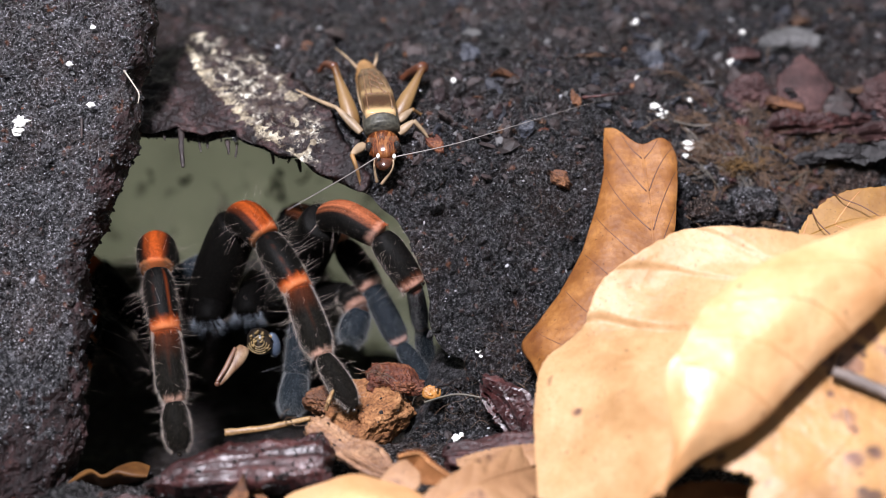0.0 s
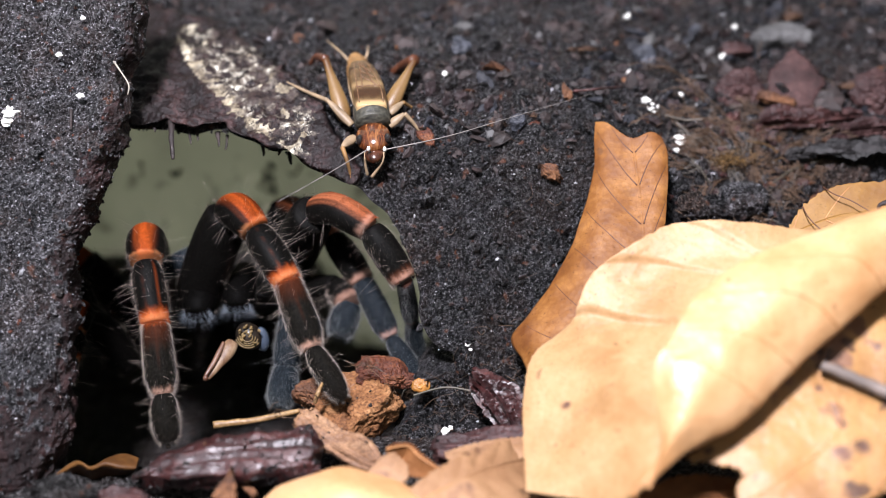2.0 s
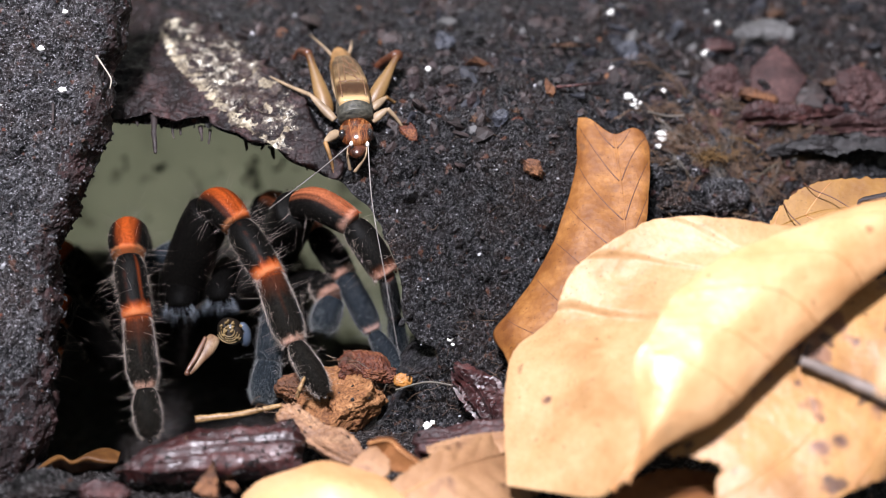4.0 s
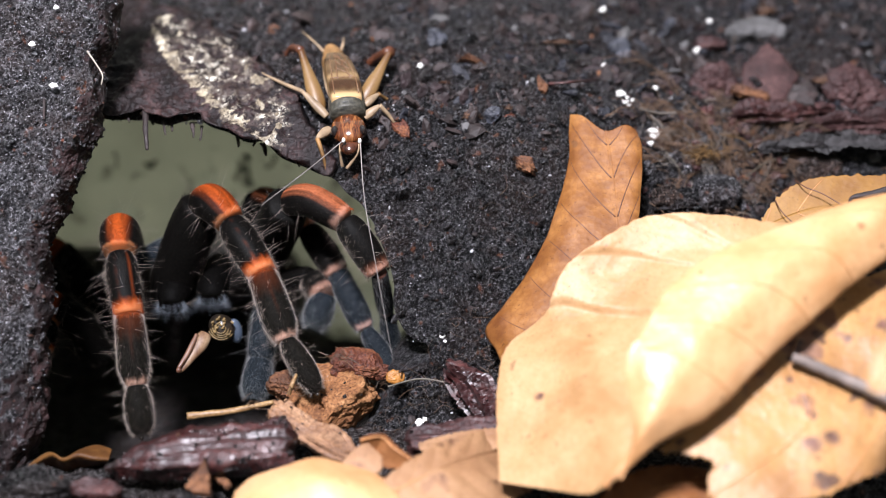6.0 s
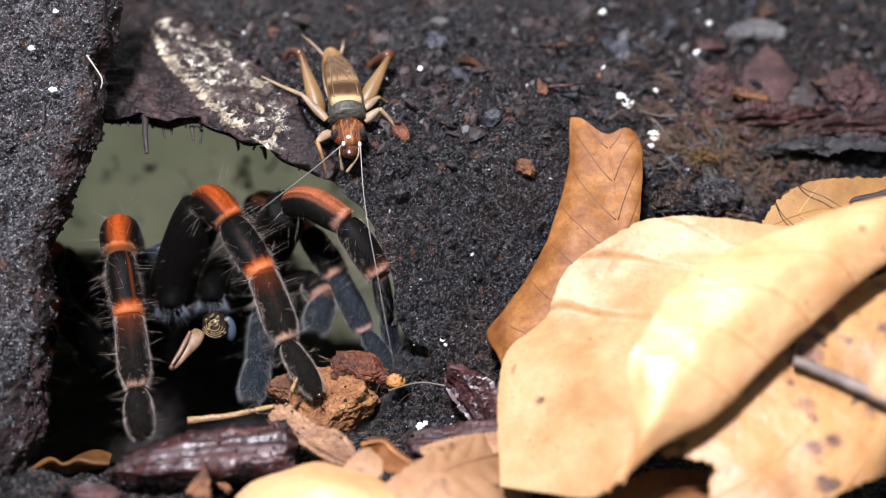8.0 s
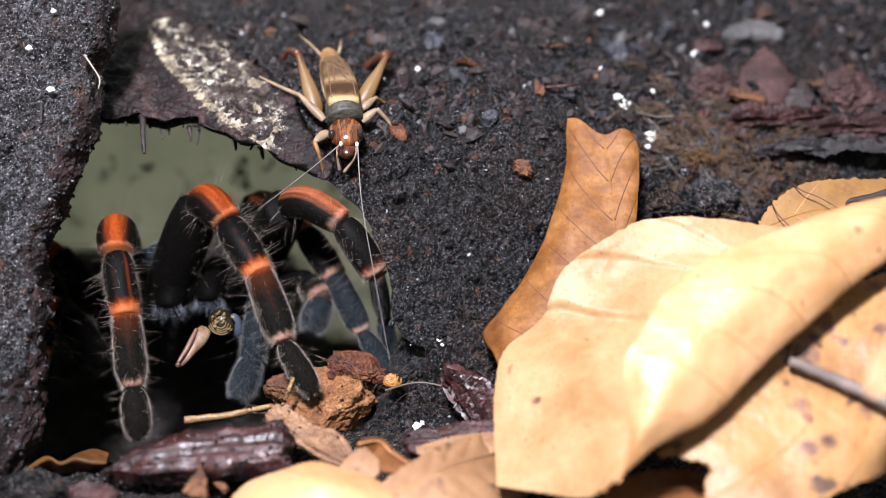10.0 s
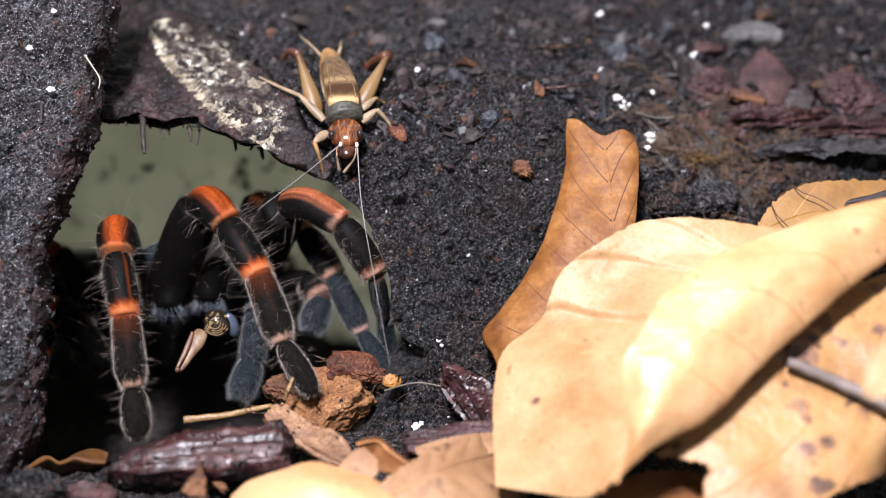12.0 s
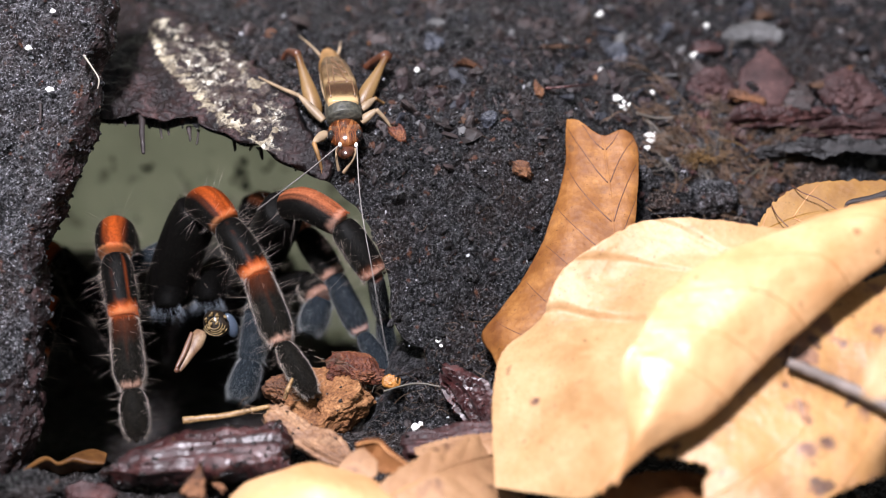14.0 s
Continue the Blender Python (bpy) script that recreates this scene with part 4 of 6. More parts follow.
# ---- bark pieces and twigs ----
def chip(name, ends, widths, thick, up, material, label, group="", rough=0.35, seed=0.0, category="bark", layers=1.0, smooth=None, square=5.0):
    """A split piece of bark: a broad bar with a flat section, torn ends, long cracks and flaking layers."""
    n, sides = 70, 44
    section = []
    for x0, y0, x1, y1, m in ((1, -1, 1, 1, 7), (1, 1, -1, 1, 15), (-1, 1, -1, -1, 7), (-1, -1, 1, -1, 15)):
        for k in range(m):
            x, y = x0 + (x1 - x0) * k / m, y0 + (y1 - y0) * k / m
            r = (abs(x) ** square + abs(y) ** square) ** (1 / square)
            section.append((x / r, y / r))
    path = curve_points(ends, n)
    frames = frames_along(path, up)
    verts = []
    o = Vector((seed, seed * 2, 0))
    for i, (p, (d, a, b)) in enumerate(zip(path, frames)):
        s = i / (n - 1)
        end = min(1.0, 0.7 + 5 * min(s, 1 - s))
        w = smooth_list(widths, s) * end
        for k in range(sides):
            cx, cy = section[k]
            lay = noise.noise(Vector((s * 1.6, cx * 5 + cy * 3, seed)))
            layer = math.floor(lay * 4) / 4
            crack = -max(0.0, 0.25 - abs(noise.noise(Vector((s * 1.3, cx * 7, cy * 4 + seed * 1.3))))) * 2.2
            q = p + a * cx * w + b * cy * thick * end
            r = rough * (noise.noise(q * 0.22 + o) * 2.0 + layer * 1.5 * layers + crack * (0.5 + 0.7 * layers) + noise.noise(q * 0.9 + o) * 0.6 + noise.noise(q * 2.3 + o) * 0.4)
            q = q + (a * cx + b * cy) * r
            if i < 4 or i > n - 5:
                q = q + d * rough * 4 * noise.noise(Vector((cx * 5, cy * 5, seed + s)))
            verts.append(q)
    faces = [(i * sides + k, i * sides + (k + 1) % sides, (i + 1) * sides + (k + 1) % sides, (i + 1) * sides + k) for i in range(n - 1) for k in range(sides)]
    faces += [tuple(range(sides - 1, -1, -1)), tuple((n - 1) * sides + k for k in range(sides))]
    return solo(name, Shape().put(verts, faces), material, path[n // 2], label, category, group, smooth=rough < 0.5 if smooth is None else smooth)


def lump(name, center, axes, material, label, category="bark", group="", rough=1.0, seed=0.0, power=3.2, cuts=0):
    """A crumbly block: a rounded box with pits, cracks and grain; cuts: how many flat broken faces it has."""
    n, m = 190, 96
    c, (a, b, d) = Vector(center), [Vector(v) for v in axes]
    o = Vector((seed, seed * 1.7, 3))
    verts = []
    crng = random.Random(int(seed))
    planes = []
    for _ in range(cuts):
        way = Vector((crng.gauss(0, 1), crng.gauss(0, 1), crng.gauss(0, 1))).normalized()
        planes.append((way, crng.uniform(0.55, 0.8) * math.sqrt(a.dot(way) ** 2 + b.dot(way) ** 2 + d.dot(way) ** 2)))
    for i in range(m + 1):
        th = math.pi * (i + 0.01) / (m + 0.02)
        for k in range(n):
            ph = 2 * math.pi * k / n
            x, y, z = math.sin(th) * math.cos(ph), math.sin(th) * math.sin(ph), math.cos(th)
            r = (abs(x) ** power + abs(y) ** power + abs(z) ** power) ** (-1 / power)
            q = a * x * r + b * y * r + d * z * r
            for way, off in planes:
                over = q.dot(way) - off - 0.35 * noise.noise(q * 0.35 + o)
                if over > 0:
                    q = q - way * over * 0.9
            out = (a.normalized() * x + b.normalized() * y + d.normalized() * z).normalized()
            h = 1.3 * noise.noise(q * 0.16 + o) + 0.8 * noise.noise(q * 0.42 + o) + 0.45 * noise.noise(q * 1.0 + o) + 0.3 * noise.noise(q * 2.1 + o) + 0.2 * noise.noise(q * 4.3 + o)
            w = q + Vector((1.5 * noise.noise(q * 0.5), 0, 1.5 * noise.noise(q * 0.6 + o)))
            h -= 6 * max(0.0, 0.1 - abs(noise.noise(Vector((w.x * 0.16 + w.z * 0.1, w.y * 0.3, w.z * 0.36)) + o))) * smoothstep(-0.1, 0.25, noise.noise(q * 0.3 - o))
            verts.append(c + q + out * h * rough)
    faces = [(i * n + k, (i + 1) * n + k, (i + 1) * n + (k + 1) % n, i * n + (k + 1) % n) for i in range(m) for k in range(n)]
    return solo(name, Shape().put(verts, faces), material, c, label, category, group)


def shard(name, outline, thick, material, label, group="", seed=0.0, rough=0.3, dome=0.8, category="bark"):
    """An angular flat piece of bark: an uneven outline, a broken edge and a gently domed face."""
    pts = [Vector(p) for p in outline]
    c = sum(pts, Vector()) / len(pts)
    nrm = Vector((0, 0, 0))
    for p, q in zip(pts, pts[1:] + pts[:1]):
        nrm += (p - c).cross(q - c)
    nrm.normalize()
    if nrm.y > 0:
        nrm = -nrm
    o = Vector((seed, 2 * seed, 5))
    edge = []
    for p, q in zip(pts, pts[1:] + pts[:1]):
        for k in range(8):
            e = p.lerp(q, k / 8)
            edge.append(e + (e - c).normalized() * (rough * 2.0 * noise.noise(e * 0.8 + o) + rough * noise.noise(e * 2.3 + o)))
    n, verts, faces = len(edge), [], []
    levels = ((-1.0, 0.9), (-0.5, 1.0), (0.1, 1.0), (0.3, 0.93), (0.36, 0.8), (0.42, 0.6), (0.5, 0.4), (0.55, 0.2), (0.56, 0.03))
    for up, scale in levels:
        for e in edge:
            q = c + (e - c) * scale
            lift = up * thick + (0.45 * rough * (noise.noise(Vector((q.x * 0.3, q.y, q.z * 1.1)) + o) + 0.6 * noise.noise(q * 1.2 + o)) if up > 0 else 0) + 0.3 * dome * (1 - scale) * (up > 0)
            verts.append(q + nrm * lift)
    for i in range(len(levels) - 1):
        faces += [(i * n + k, i * n + (k + 1) % n, (i + 1) * n + (k + 1) % n, (i + 1) * n + k) for k in range(n)]
    faces += [tuple(range(n - 1, -1, -1)), tuple((len(levels) - 1) * n + k for k in range(n))]
    return solo(name, Shape().put(verts, faces), material, c, label, category, group)


CHIPS = "bark pieces on the soil"
front_bark = chip("bark_piece", [(-49.6, -12.3, 1.9), (-36.5, -11.9, 5.1), (-22.9, -9.8, 4.8)], [0.4, 2.4, 3.9, 4.4, 3.8], 2.5, (-0.05, -0.35, 1), WET_BARK, "wet dark red bark piece before the burrow", CHIPS, 0.5, 1, layers=0.9, smooth=True, square=3.0)
crumbly = lump("bark_piece", (-18.2, 6.4, 2.8), ((9.8, 2.2, 1.2), (1.0, -5.4, -3.6), (1.2, 3.0, -2.8)), CRUMB, "orange-brown crumbly bark lump under the spider's foot", "bark", CHIPS, 0.85, 5, 3.2, 14)
lump("bark_piece", (-14.0, 10.2, 5.9), ((6.8, -0.4, -0.9), (0.4, -2.3, -2.0), (0.3, 2.2, -1.2)), BARK_RUST, "small red bark crumb on the lump", "bark", CHIPS, 1.15, 13, 2.3, 10)
lump("bark_piece", (-24.5, 9.1, 2.9), ((4.2, 0.8, 0.4), (0.4, -3.2, -1.9), (0.5, 2.2, -2.2)), BARK_ORANGE, "dark orange broken bark crumb beside the lump", "bark", CHIPS, 0.9, 15, 3.0, 10)
splinter = chip("bark_piece", [(-26.3, -3.2, 7.1), (-20.3, -7.4, 5.3), (-13.3, -11.6, 3.5)], [1.9, 2.3, 2.3, 2.2, 1.5], 0.8, (0.1, -0.6, 0.8), WOOD_TAN, "flat tan bark splinter", CHIPS, 0.4, 9)
chip("bark_piece", [(0.5, 5.2, 8.6), (4.1, 3.0, 6.3), (6.7, -0.8, 2.9)], [2.0, 3.0, 3.4, 2.4], 2.0, (-0.3, -0.6, 0.8), WET_BARK, "dark red bark piece beside the leaves", CHIPS, 0.7, 17, layers=1.4)
chip("bark_piece", [(-5.8, -8.8, 4.7), (1.4, -8.4, 5.5), (9.0, -8.2, 5.9)], [1.8, 2.4, 2.6, 2.2], 1.4, (0, -0.5, 0.9), BARK_RED, "dull red bark flake half under a leaf", CHIPS, 0.4, 21)
chip("bark_piece", [(-34.8, -21.0, 4.6), (-34.4, -19.1, 6.2), (-34.5, -16.5, 7.0)], [2.0, 1.6, 1.0, 0.5], 0.8, (0, -1, 0.4), BARK_ORANGE, "pointed brown bark splinter", CHIPS, 0.3, 25)
lump("bark_piece", (49.8, 52.9, 41.1), ((4.6, 0.3, -0.6), (0.8, 2.2, 3.4), (0.3, 2.2, -1.4)), PURPLE_BARK, "mottled purple-brown bark piece on the mound", "bark", CHIPS, 1.0, 33, 1.8)
chip("bark_piece", [(52.0, 49.7, 41.3), (55.1, 49.4, 40.7), (58.5, 49.3, 39.4)], [0.5, 1.0, 1.0, 0.6], 0.6, (0, -0.6, 0.8), BARK_ORANGE, "small orange bark flake on the mound", CHIPS, 0.3, 35)
shard("bark_piece", [(53.9, 50.6, 38.6), (55.6, 57.4, 43.6), (60.6, 61.0, 46.7), (62.9, 58.7, 45.2), (65.5, 54.8, 41.8), (62.4, 51.2, 38.6), (57.5, 49.8, 38.0)], 1.2, PURPLE_BARK, "flat triangular purple-brown bark piece on the mound", CHIPS, 37, 0.25, 0.5)
lump("bark_piece", (75.6, 52.9, 40.0), ((6.2, 0.3, -0.9), (-0.4, 2.4, 3.8), (0.3, 2.2, -1.4)), PURPLE_BARK, "lumpy purple-brown bark piece on the mound", "bark", CHIPS, 1.0, 41, 1.7)
shard("bark_piece", [(62.4, 50.4, 38.2), (63.5, 53.3, 40.9), (66.9, 53.7, 41.7), (68.6, 51.8, 39.9), (67.3, 49.8, 38.0)], 1.3, BARK_DARK, "grey-black bark piece on the mound", CHIPS, 43, 0.3, 0.5)
chip("bark_piece", [(47.5, 62.8, 45.8), (50.1, 63.0, 46.2), (53.4, 63.7, 45.4)], [0.8, 1.6, 1.6, 0.8], 1.0, (0, -0.6, 0.8), PURPLE_BARK, "small purple-brown bark piece on the mound", CHIPS, 0.3, 39)
chip("bark_piece", [(51.5, 47.3, 36.2), (60.4, 48.1, 36.8), (70.6, 49.8, 37.0)], [1.6, 2.4, 2.4, 1.6], 1.5, (0, -0.5, 0.9), BARK_RED, "layered red-brown bark slab on the mound", CHIPS, 0.75, 45, layers=1.6)
chip("bark_piece", [(57.1, 41.3, 32.9), (67.8, 40.9, 34.4), (83.7, 40.3, 34.2)], [1.0, 2.6, 3.2, 3.0], 0.4, (0, -0.1, 1), BARK_BLACK, "thin black bark slab on the mound", CHIPS, 0.7, 49, layers=1.6)
chip("bark_piece", [(65.3, 46.6, 34.8), (73.6, 47.1, 35.7), (84.2, 48.0, 35.4)], [1.4, 2.0, 2.4, 1.8], 1.3, (0, -0.5, 0.9), PURPLE_BARK, "purple-brown bark slab on the mound", CHIPS, 0.75, 53, layers=1.6)
chip("soil_clod", [(-63.2, -16.5, 2.4), (-59.1, -16.3, 2.9), (-54.8, -16.6, 2.1)], [1.6, 2.6, 2.6, 1.4], 1.8, (0, -0.5, 0.9), SOIL_TOP, "wet dark clod of soil at the front", "", 0.6, 73, "soil")
chip("bark_piece", [(-53.5, -18.2, 3.3), (-50.6, -17.3, 3.0), (-46.7, -18.5, 2.8)], [0.8, 1.4, 1.4, 0.8], 0.8, (0, -0.5, 0.9), BARK_RED, "small red bark flake at the front", CHIPS, 0.3, 77)
lump("soil_clod", (47.1, 33.7, 27.2), ((4.6, 0, 0.2), (0, 2.0, 2.6), (0.3, 2.4, -1.8)), PILLAR_SOIL, "dark grey clod of soil by the leaves", "soil", "", 0.6, 65, 2.4)
chip("soil_clod", [(36.4, 29.5, 26.5), (40.4, 30.4, 27.2), (44.7, 31.8, 25.5)], [1.2, 2.2, 2.2, 1.2], 1.6, (0, -0.6, 0.8), SOIL, "dark grey clod of soil by the leaves", "", 0.6, 69, "soil")
chip("stone", [(54.5, 66.9, 46.3), (59.8, 67.9, 47.3), (65.4, 66.8, 46.1)], [1.4, 2.6, 2.8, 1.5], 1.8, (0, -0.4, 0.9), STONE, "smooth grey stone on the mound", "", 0.3, 57, "stone")


def twig(name, pts, r0, r1, material, label, category="twig", group="", sides=8, n=26, rough=0.25):
    path = curve_points(pts, n)
    v, f = tube(path, [r0 + (r1 - r0) * i / (n - 1) for i in range(n)], sides, 1.0, rough)
    return solo(name, Shape().put(v, f), material, path[n // 2], label, category, group)


twig("twig", [(-39.9, -2.9, 5.5), (-33.6, -1.7, 5.6), (-27.1, 0.6, 5.8)], 0.62, 0.42, STRAW, "yellow straw-like twig before the burrow")
twig("twig", [(-24.5, 0.2, 7.5), (-23.9, 1.0, 9.1), (-23.3, 2.5, 9.9)], 0.34, 0.25, STRAW, "short broken straw by the bark lump")
twig("twig", [(47.5, -15.5, 23.4), (53.6, -17.9, 21.6), (61.2, -23.2, 19.9)], 0.7, 0.9, TWIG_GREY, "grey twig lying on the front leaves")
twig("twig", [(63.5, 14.9, 33.0), (63.8, 14.9, 34.3), (66.1, 14.7, 34.9), (69.9, 14.6, 35.9)], 0.2, 0.75, BARK_DARK, "dark stalk behind the folded leaf")
twig("root", [(-9.3, 3.3, 6.9), (-4.0, 4.7, 7.5), (1.6, 3.4, 7.1)], 0.2, 0.13, ROOT_DULL, "thin dull grey root on the soil", "root")
twig("root", [(-56.1, 23.8, 55.6), (-54.7, 22.9, 53.8), (-53.7, 22.2, 52.2), (-53.9, 21.6, 50.8)], 0.13, 0.09, THREAD, "thin pale root curling from the slab", "root")
lump("seed_husk", (-8.3, 5.7, 7.3), ((1.55, 0, -0.25), (0.1, 0.9, 0.35), (0.15, 0.2, 1.0)), OCHRE, "small glossy ochre seed husk by the soil edge", "seed", "", 0.3, 61, 2.2)


# ---- tarantula ----
def limb_shape(path, radii, band=None, ring=None, sides=36, rings=30, fuzz=500, long_hairs=26, fuzz_len=0.75, long_len=4.6, seed=1, flat=0.92, rim=0.15, rim_len=1.0):
    """One leg segment: a swelling tube, its bands, its short velvet hairs and its long setae."""
    rng = random.Random(seed)
    line = curve_points(path, rings)
    frames = frames_along(line)
    shape, verts, bands, ringv = Shape(), [], [], []
    for i, (p, (d, a, b)) in enumerate(zip(line, frames)):
        s = i / (rings - 1)
        e = min(1.0, min(s, 1 - s) / 0.1)
        r = smooth_list(radii, s) * (0.8 + 0.2 * math.sqrt(1 - (1 - e) ** 2))
        for k in range(sides):
            w = 2 * math.pi * k / sides
            verts.append(p + (a * math.cos(w) + b * math.sin(w) * flat) * r * (1 + 0.04 * noise.noise(Vector((s * 5, math.cos(w) * 1.5, math.sin(w) * 1.5 + seed)))))
            jag = 0.05 * noise.noise(Vector((k * 1.7, seed * 3.1, s * 4)))
            bands.append(max(0.0, min(1.0, band(s + jag, math.sin(w), math.cos(w)))) if band else 0.0)
            ringv.append(max(0.0, min(1.0, ring(s + jag))) if ring else 0.0)
    faces = [(i * sides + k, i * sides + (k + 1) % sides, (i + 1) * sides + (k + 1) % sides, (i + 1) * sides + k) for i in range(rings - 1) for k in range(sides)]
    faces += [tuple(range(sides - 1, -1, -1)), tuple((rings - 1) * sides + k for k in range(sides))]
    shape.put(verts, faces, 0, band=bands, ring=ringv)
    for j in range(fuzz + long_hairs):
        s, w = rng.random(), rng.uniform(0, 2 * math.pi)
        i = min(rings - 2, int(s * (rings - 1)))
        p = line[i].lerp(line[i + 1], s * (rings - 1) - i)
        d, a, b = frames[i]
        r = smooth_list(radii, s)
        out = (a * math.cos(w) + b * math.sin(w) * flat)
        colour = band(s, math.sin(w), math.cos(w)) if band else 0.0
        if j < fuzz:
            # Paler hairs along the flanks put the coat's rim light into hair colour.
            light = rng.random() < rim * smoothstep(0.6, 0.95, abs(math.cos(w)))
            slot = 2 if light else (3 if colour > rng.uniform(0.25, 0.75) else 1)
            lie = 0.8 if light else 0.28
            hair(shape, p + out * r * 0.96, out * lie + d * rng.uniform(0.5, 1.1) + a * rng.uniform(-0.25, 0.25), fuzz_len * rng.uniform(0.6, 1.4) * (rim_len if light else 1.0), 0.009 if light else 0.014, slot)
        else:
            hair(shape, p + out * r * 0.97, out + d * rng.uniform(-0.3, 0.5) + a * rng.uniform(-0.35, 0.35), long_len * rng.uniform(0.25, 1.35), 0.0135, 2, Vector((rng.uniform(-1, 1), 0, rng.uniform(-1.5, 0.5))))
    return shape


def mark(lo, hi, soft=0.05):
    return lambda s, up=0: smoothstep(lo - soft, lo + soft, s) * (1 - smoothstep(hi - soft, hi + soft, s))


LEG_MATS = [LEG, FUZZ, HAIR, ORANGE_HAIR]
VELVET_MATS = [LEG_VELVET, FUZZ, HAIR, ORANGE_HAIR]
PINK_MATS = [LEG_PINK, FUZZ, HAIR, ORANGE_HAIR]
GREY_MATS = [LEG_GREY, FUZZ_BLUE, HAIR_GREY, ORANGE_HAIR]
SPIDER_BASE = Vector((-43.4, 24.1, 0.0))
spider = thing("tarantula", SPIDER_BASE, "black tarantula with orange knee bands feeding in its burrow mouth", "spider")


def spider_leg(name, pts, radii, mats=LEG_MATS, seed=1, label="", hairs=1.0, stripes=(), cap=0.05, arch=0.8, roll=0.0, low_mats=None, bands=1.0, edge=0.8):
    """Six joints: femur root, knee, patella end, tibia end, metatarsus end, tip. radii: one for each of the five segments.
    stripes: where across the tibia thin orange lines run; edge: how far round the knee's orange reaches."""
    p = [Vector(q) for q in pts]
    n_f, n_l = int(2600 * hairs), int(62 * hairs)
    low_mats = low_mats or (VELVET_MATS if mats is LEG_MATS else mats)
    root = part(name, limb_shape([p[0], p[0].lerp(p[1], 0.5) + Vector((0, 0, 0.8)), p[1] - Vector((0, 0, 0.4))], [radii[0] * k for k in (0.85, 1.0, 1.05, 1.02, 0.92)], seed=seed, fuzz=n_f, long_hairs=n_l // 3), mats, spider, label, p[0])
    knee = p[1].lerp(p[2], 0.42) + Vector((0, -0.3, arch))

    def knee_band(s, up, side):
        turned = up * math.cos(roll) + side * math.sin(roll)
        across = side * math.cos(roll) - up * math.sin(roll)
        streak = 0.68 + 0.75 * noise.noise(Vector((across * 6.5, seed, s * 0.9))) + 0.45 * noise.noise(Vector((across * 16, seed, s * 1.5)))
        return max(mark(0.02, 1.0, 0.05)(s) * streak, 0.95 * mark(0.88, 1.1, 0.03)(s)) * smoothstep(cap, cap + 0.25, turned) * (1 - smoothstep(edge - 0.4, edge, abs(across)))

    part("patella", limb_shape([p[1], knee, p[2]], [radii[1] * k for k in (0.86, 1.02, 1.06, 1.0, 0.84)], band=knee_band, ring=lambda s: 0.35 * mark(0.9, 1.2, 0.04)(s), seed=seed + 1, fuzz=n_f, long_hairs=n_l // 2, fuzz_len=0.6), mats, root, "orange-banded knee", p[1])

    def shin_band(s, up, side):
        line = max([0.0] + [0.24 * mark(0.15, 1.0, 0.2)(s) * (1 - smoothstep(0.01, 0.07 + 0.45 * smoothstep(0.7, 0.9, s), abs(side - c + 0.05 * noise.noise(Vector((s * 6, seed, 0)))))) for c in stripes])
        return max(bands * mark(0.8, 1.1, 0.06)(s) * smoothstep(-0.5, 0.1, up), line * smoothstep(0, 0.15, up))

    part("tibia", limb_shape([p[2], p[2].lerp(p[3], 0.5) + Vector((0, -0.2, 0.3)), p[3]], [radii[2] * k for k in (0.74, 0.98, 1.03, 0.98, 0.86)], band=shin_band,
                             ring=lambda s: 0.6 * mark(0.86, 1.2, 0.06)(s), seed=seed + 2, fuzz=n_f, long_hairs=n_l, rim=0.3, rim_len=1.3), mats, root, "", p[2])
    part("metatarsus", limb_shape([p[3], p[3].lerp(p[4], 0.5) + Vector((0, -0.1, 0.2)), p[4]], [radii[3] * k for k in (0.92, 0.99, 1.05, 1.02, 0.66)],
                                  band=lambda s, up, side: bands * (0.45 * mark(-0.2, 0.08, 0.06)(s) + 0.13 * mark(0.0, 0.3, 0.16)(s) + 0.05 * mark(-0.1, 0.6, 0.15)(s) * (1 - smoothstep(0.0, 0.2, abs(side)))) * smoothstep(-0.3, 0.5, up),
                                  ring=lambda s: 0.8 * mark(0.895, 1.2, 0.05)(s), seed=seed + 3, fuzz=int(n_f * 1.5), long_hairs=n_l, rim=0.75, fuzz_len=0.6, rim_len=1.2, long_len=3.6), low_mats, root, "", p[3])
    foot = part("tarsus", limb_shape([p[4], p[4].lerp(p[5], 0.5) + Vector((0, -0.1, 0.1)), p[5]], [radii[4] * k for k in (0.62, 0.93, 1.08, 1.1, 0.94, 0.5)],
                                     seed=seed + 4, fuzz=int(n_f * 1.6), long_hairs=n_l // 2, fuzz_len=0.6, rim=0.55, rim_len=1.1, long_len=2.6), low_mats, root, "", p[4])
    tip = p[5] + (p[5] - p[4]).normalized() * 0.25 + Vector((0, -0.25, 0.2))
    claw = Shape().put(*ellipsoid(tip, ((0.42, 0, 0), (0, 0.5, -0.2), (0, 0.15, 0.38)), 10, 8))
    part("claw", claw, CLAW, root, "glossy dark claw", tip)
    return root, foot


leg_a, foot_a = spider_leg("leg", [(-58.6, 40.5, 11.0), (-55.1, 26.0, 25.0), (-53.6, 18.7, 23.4), (-51.2, 11.4, 15.9), (-49.3, 4.3, 6.7), (-48.1, -0.1, 0.3)], (3.0, 3.1, 2.55, 2.35, 2.05), seed=10, arch=0.5, stripes=(-0.5, 0.4), edge=0.7, cap=-0.2)
leg_b, foot_b = spider_leg("leg", [(-49.5, 29.2, 8.2), (-41.4, 28.2, 28.4), (-35.7, 22.2, 27.5), (-29.9, 15.5, 21.2), (-25.5, 7.4, 13.2), (-20.3, 1.6, 7.2)], (4.1, 3.05, 2.7, 2.5, 1.8), seed=20, roll=-0.35, cap=-0.05, arch=1.5, stripes=(0.12,), edge=0.85)
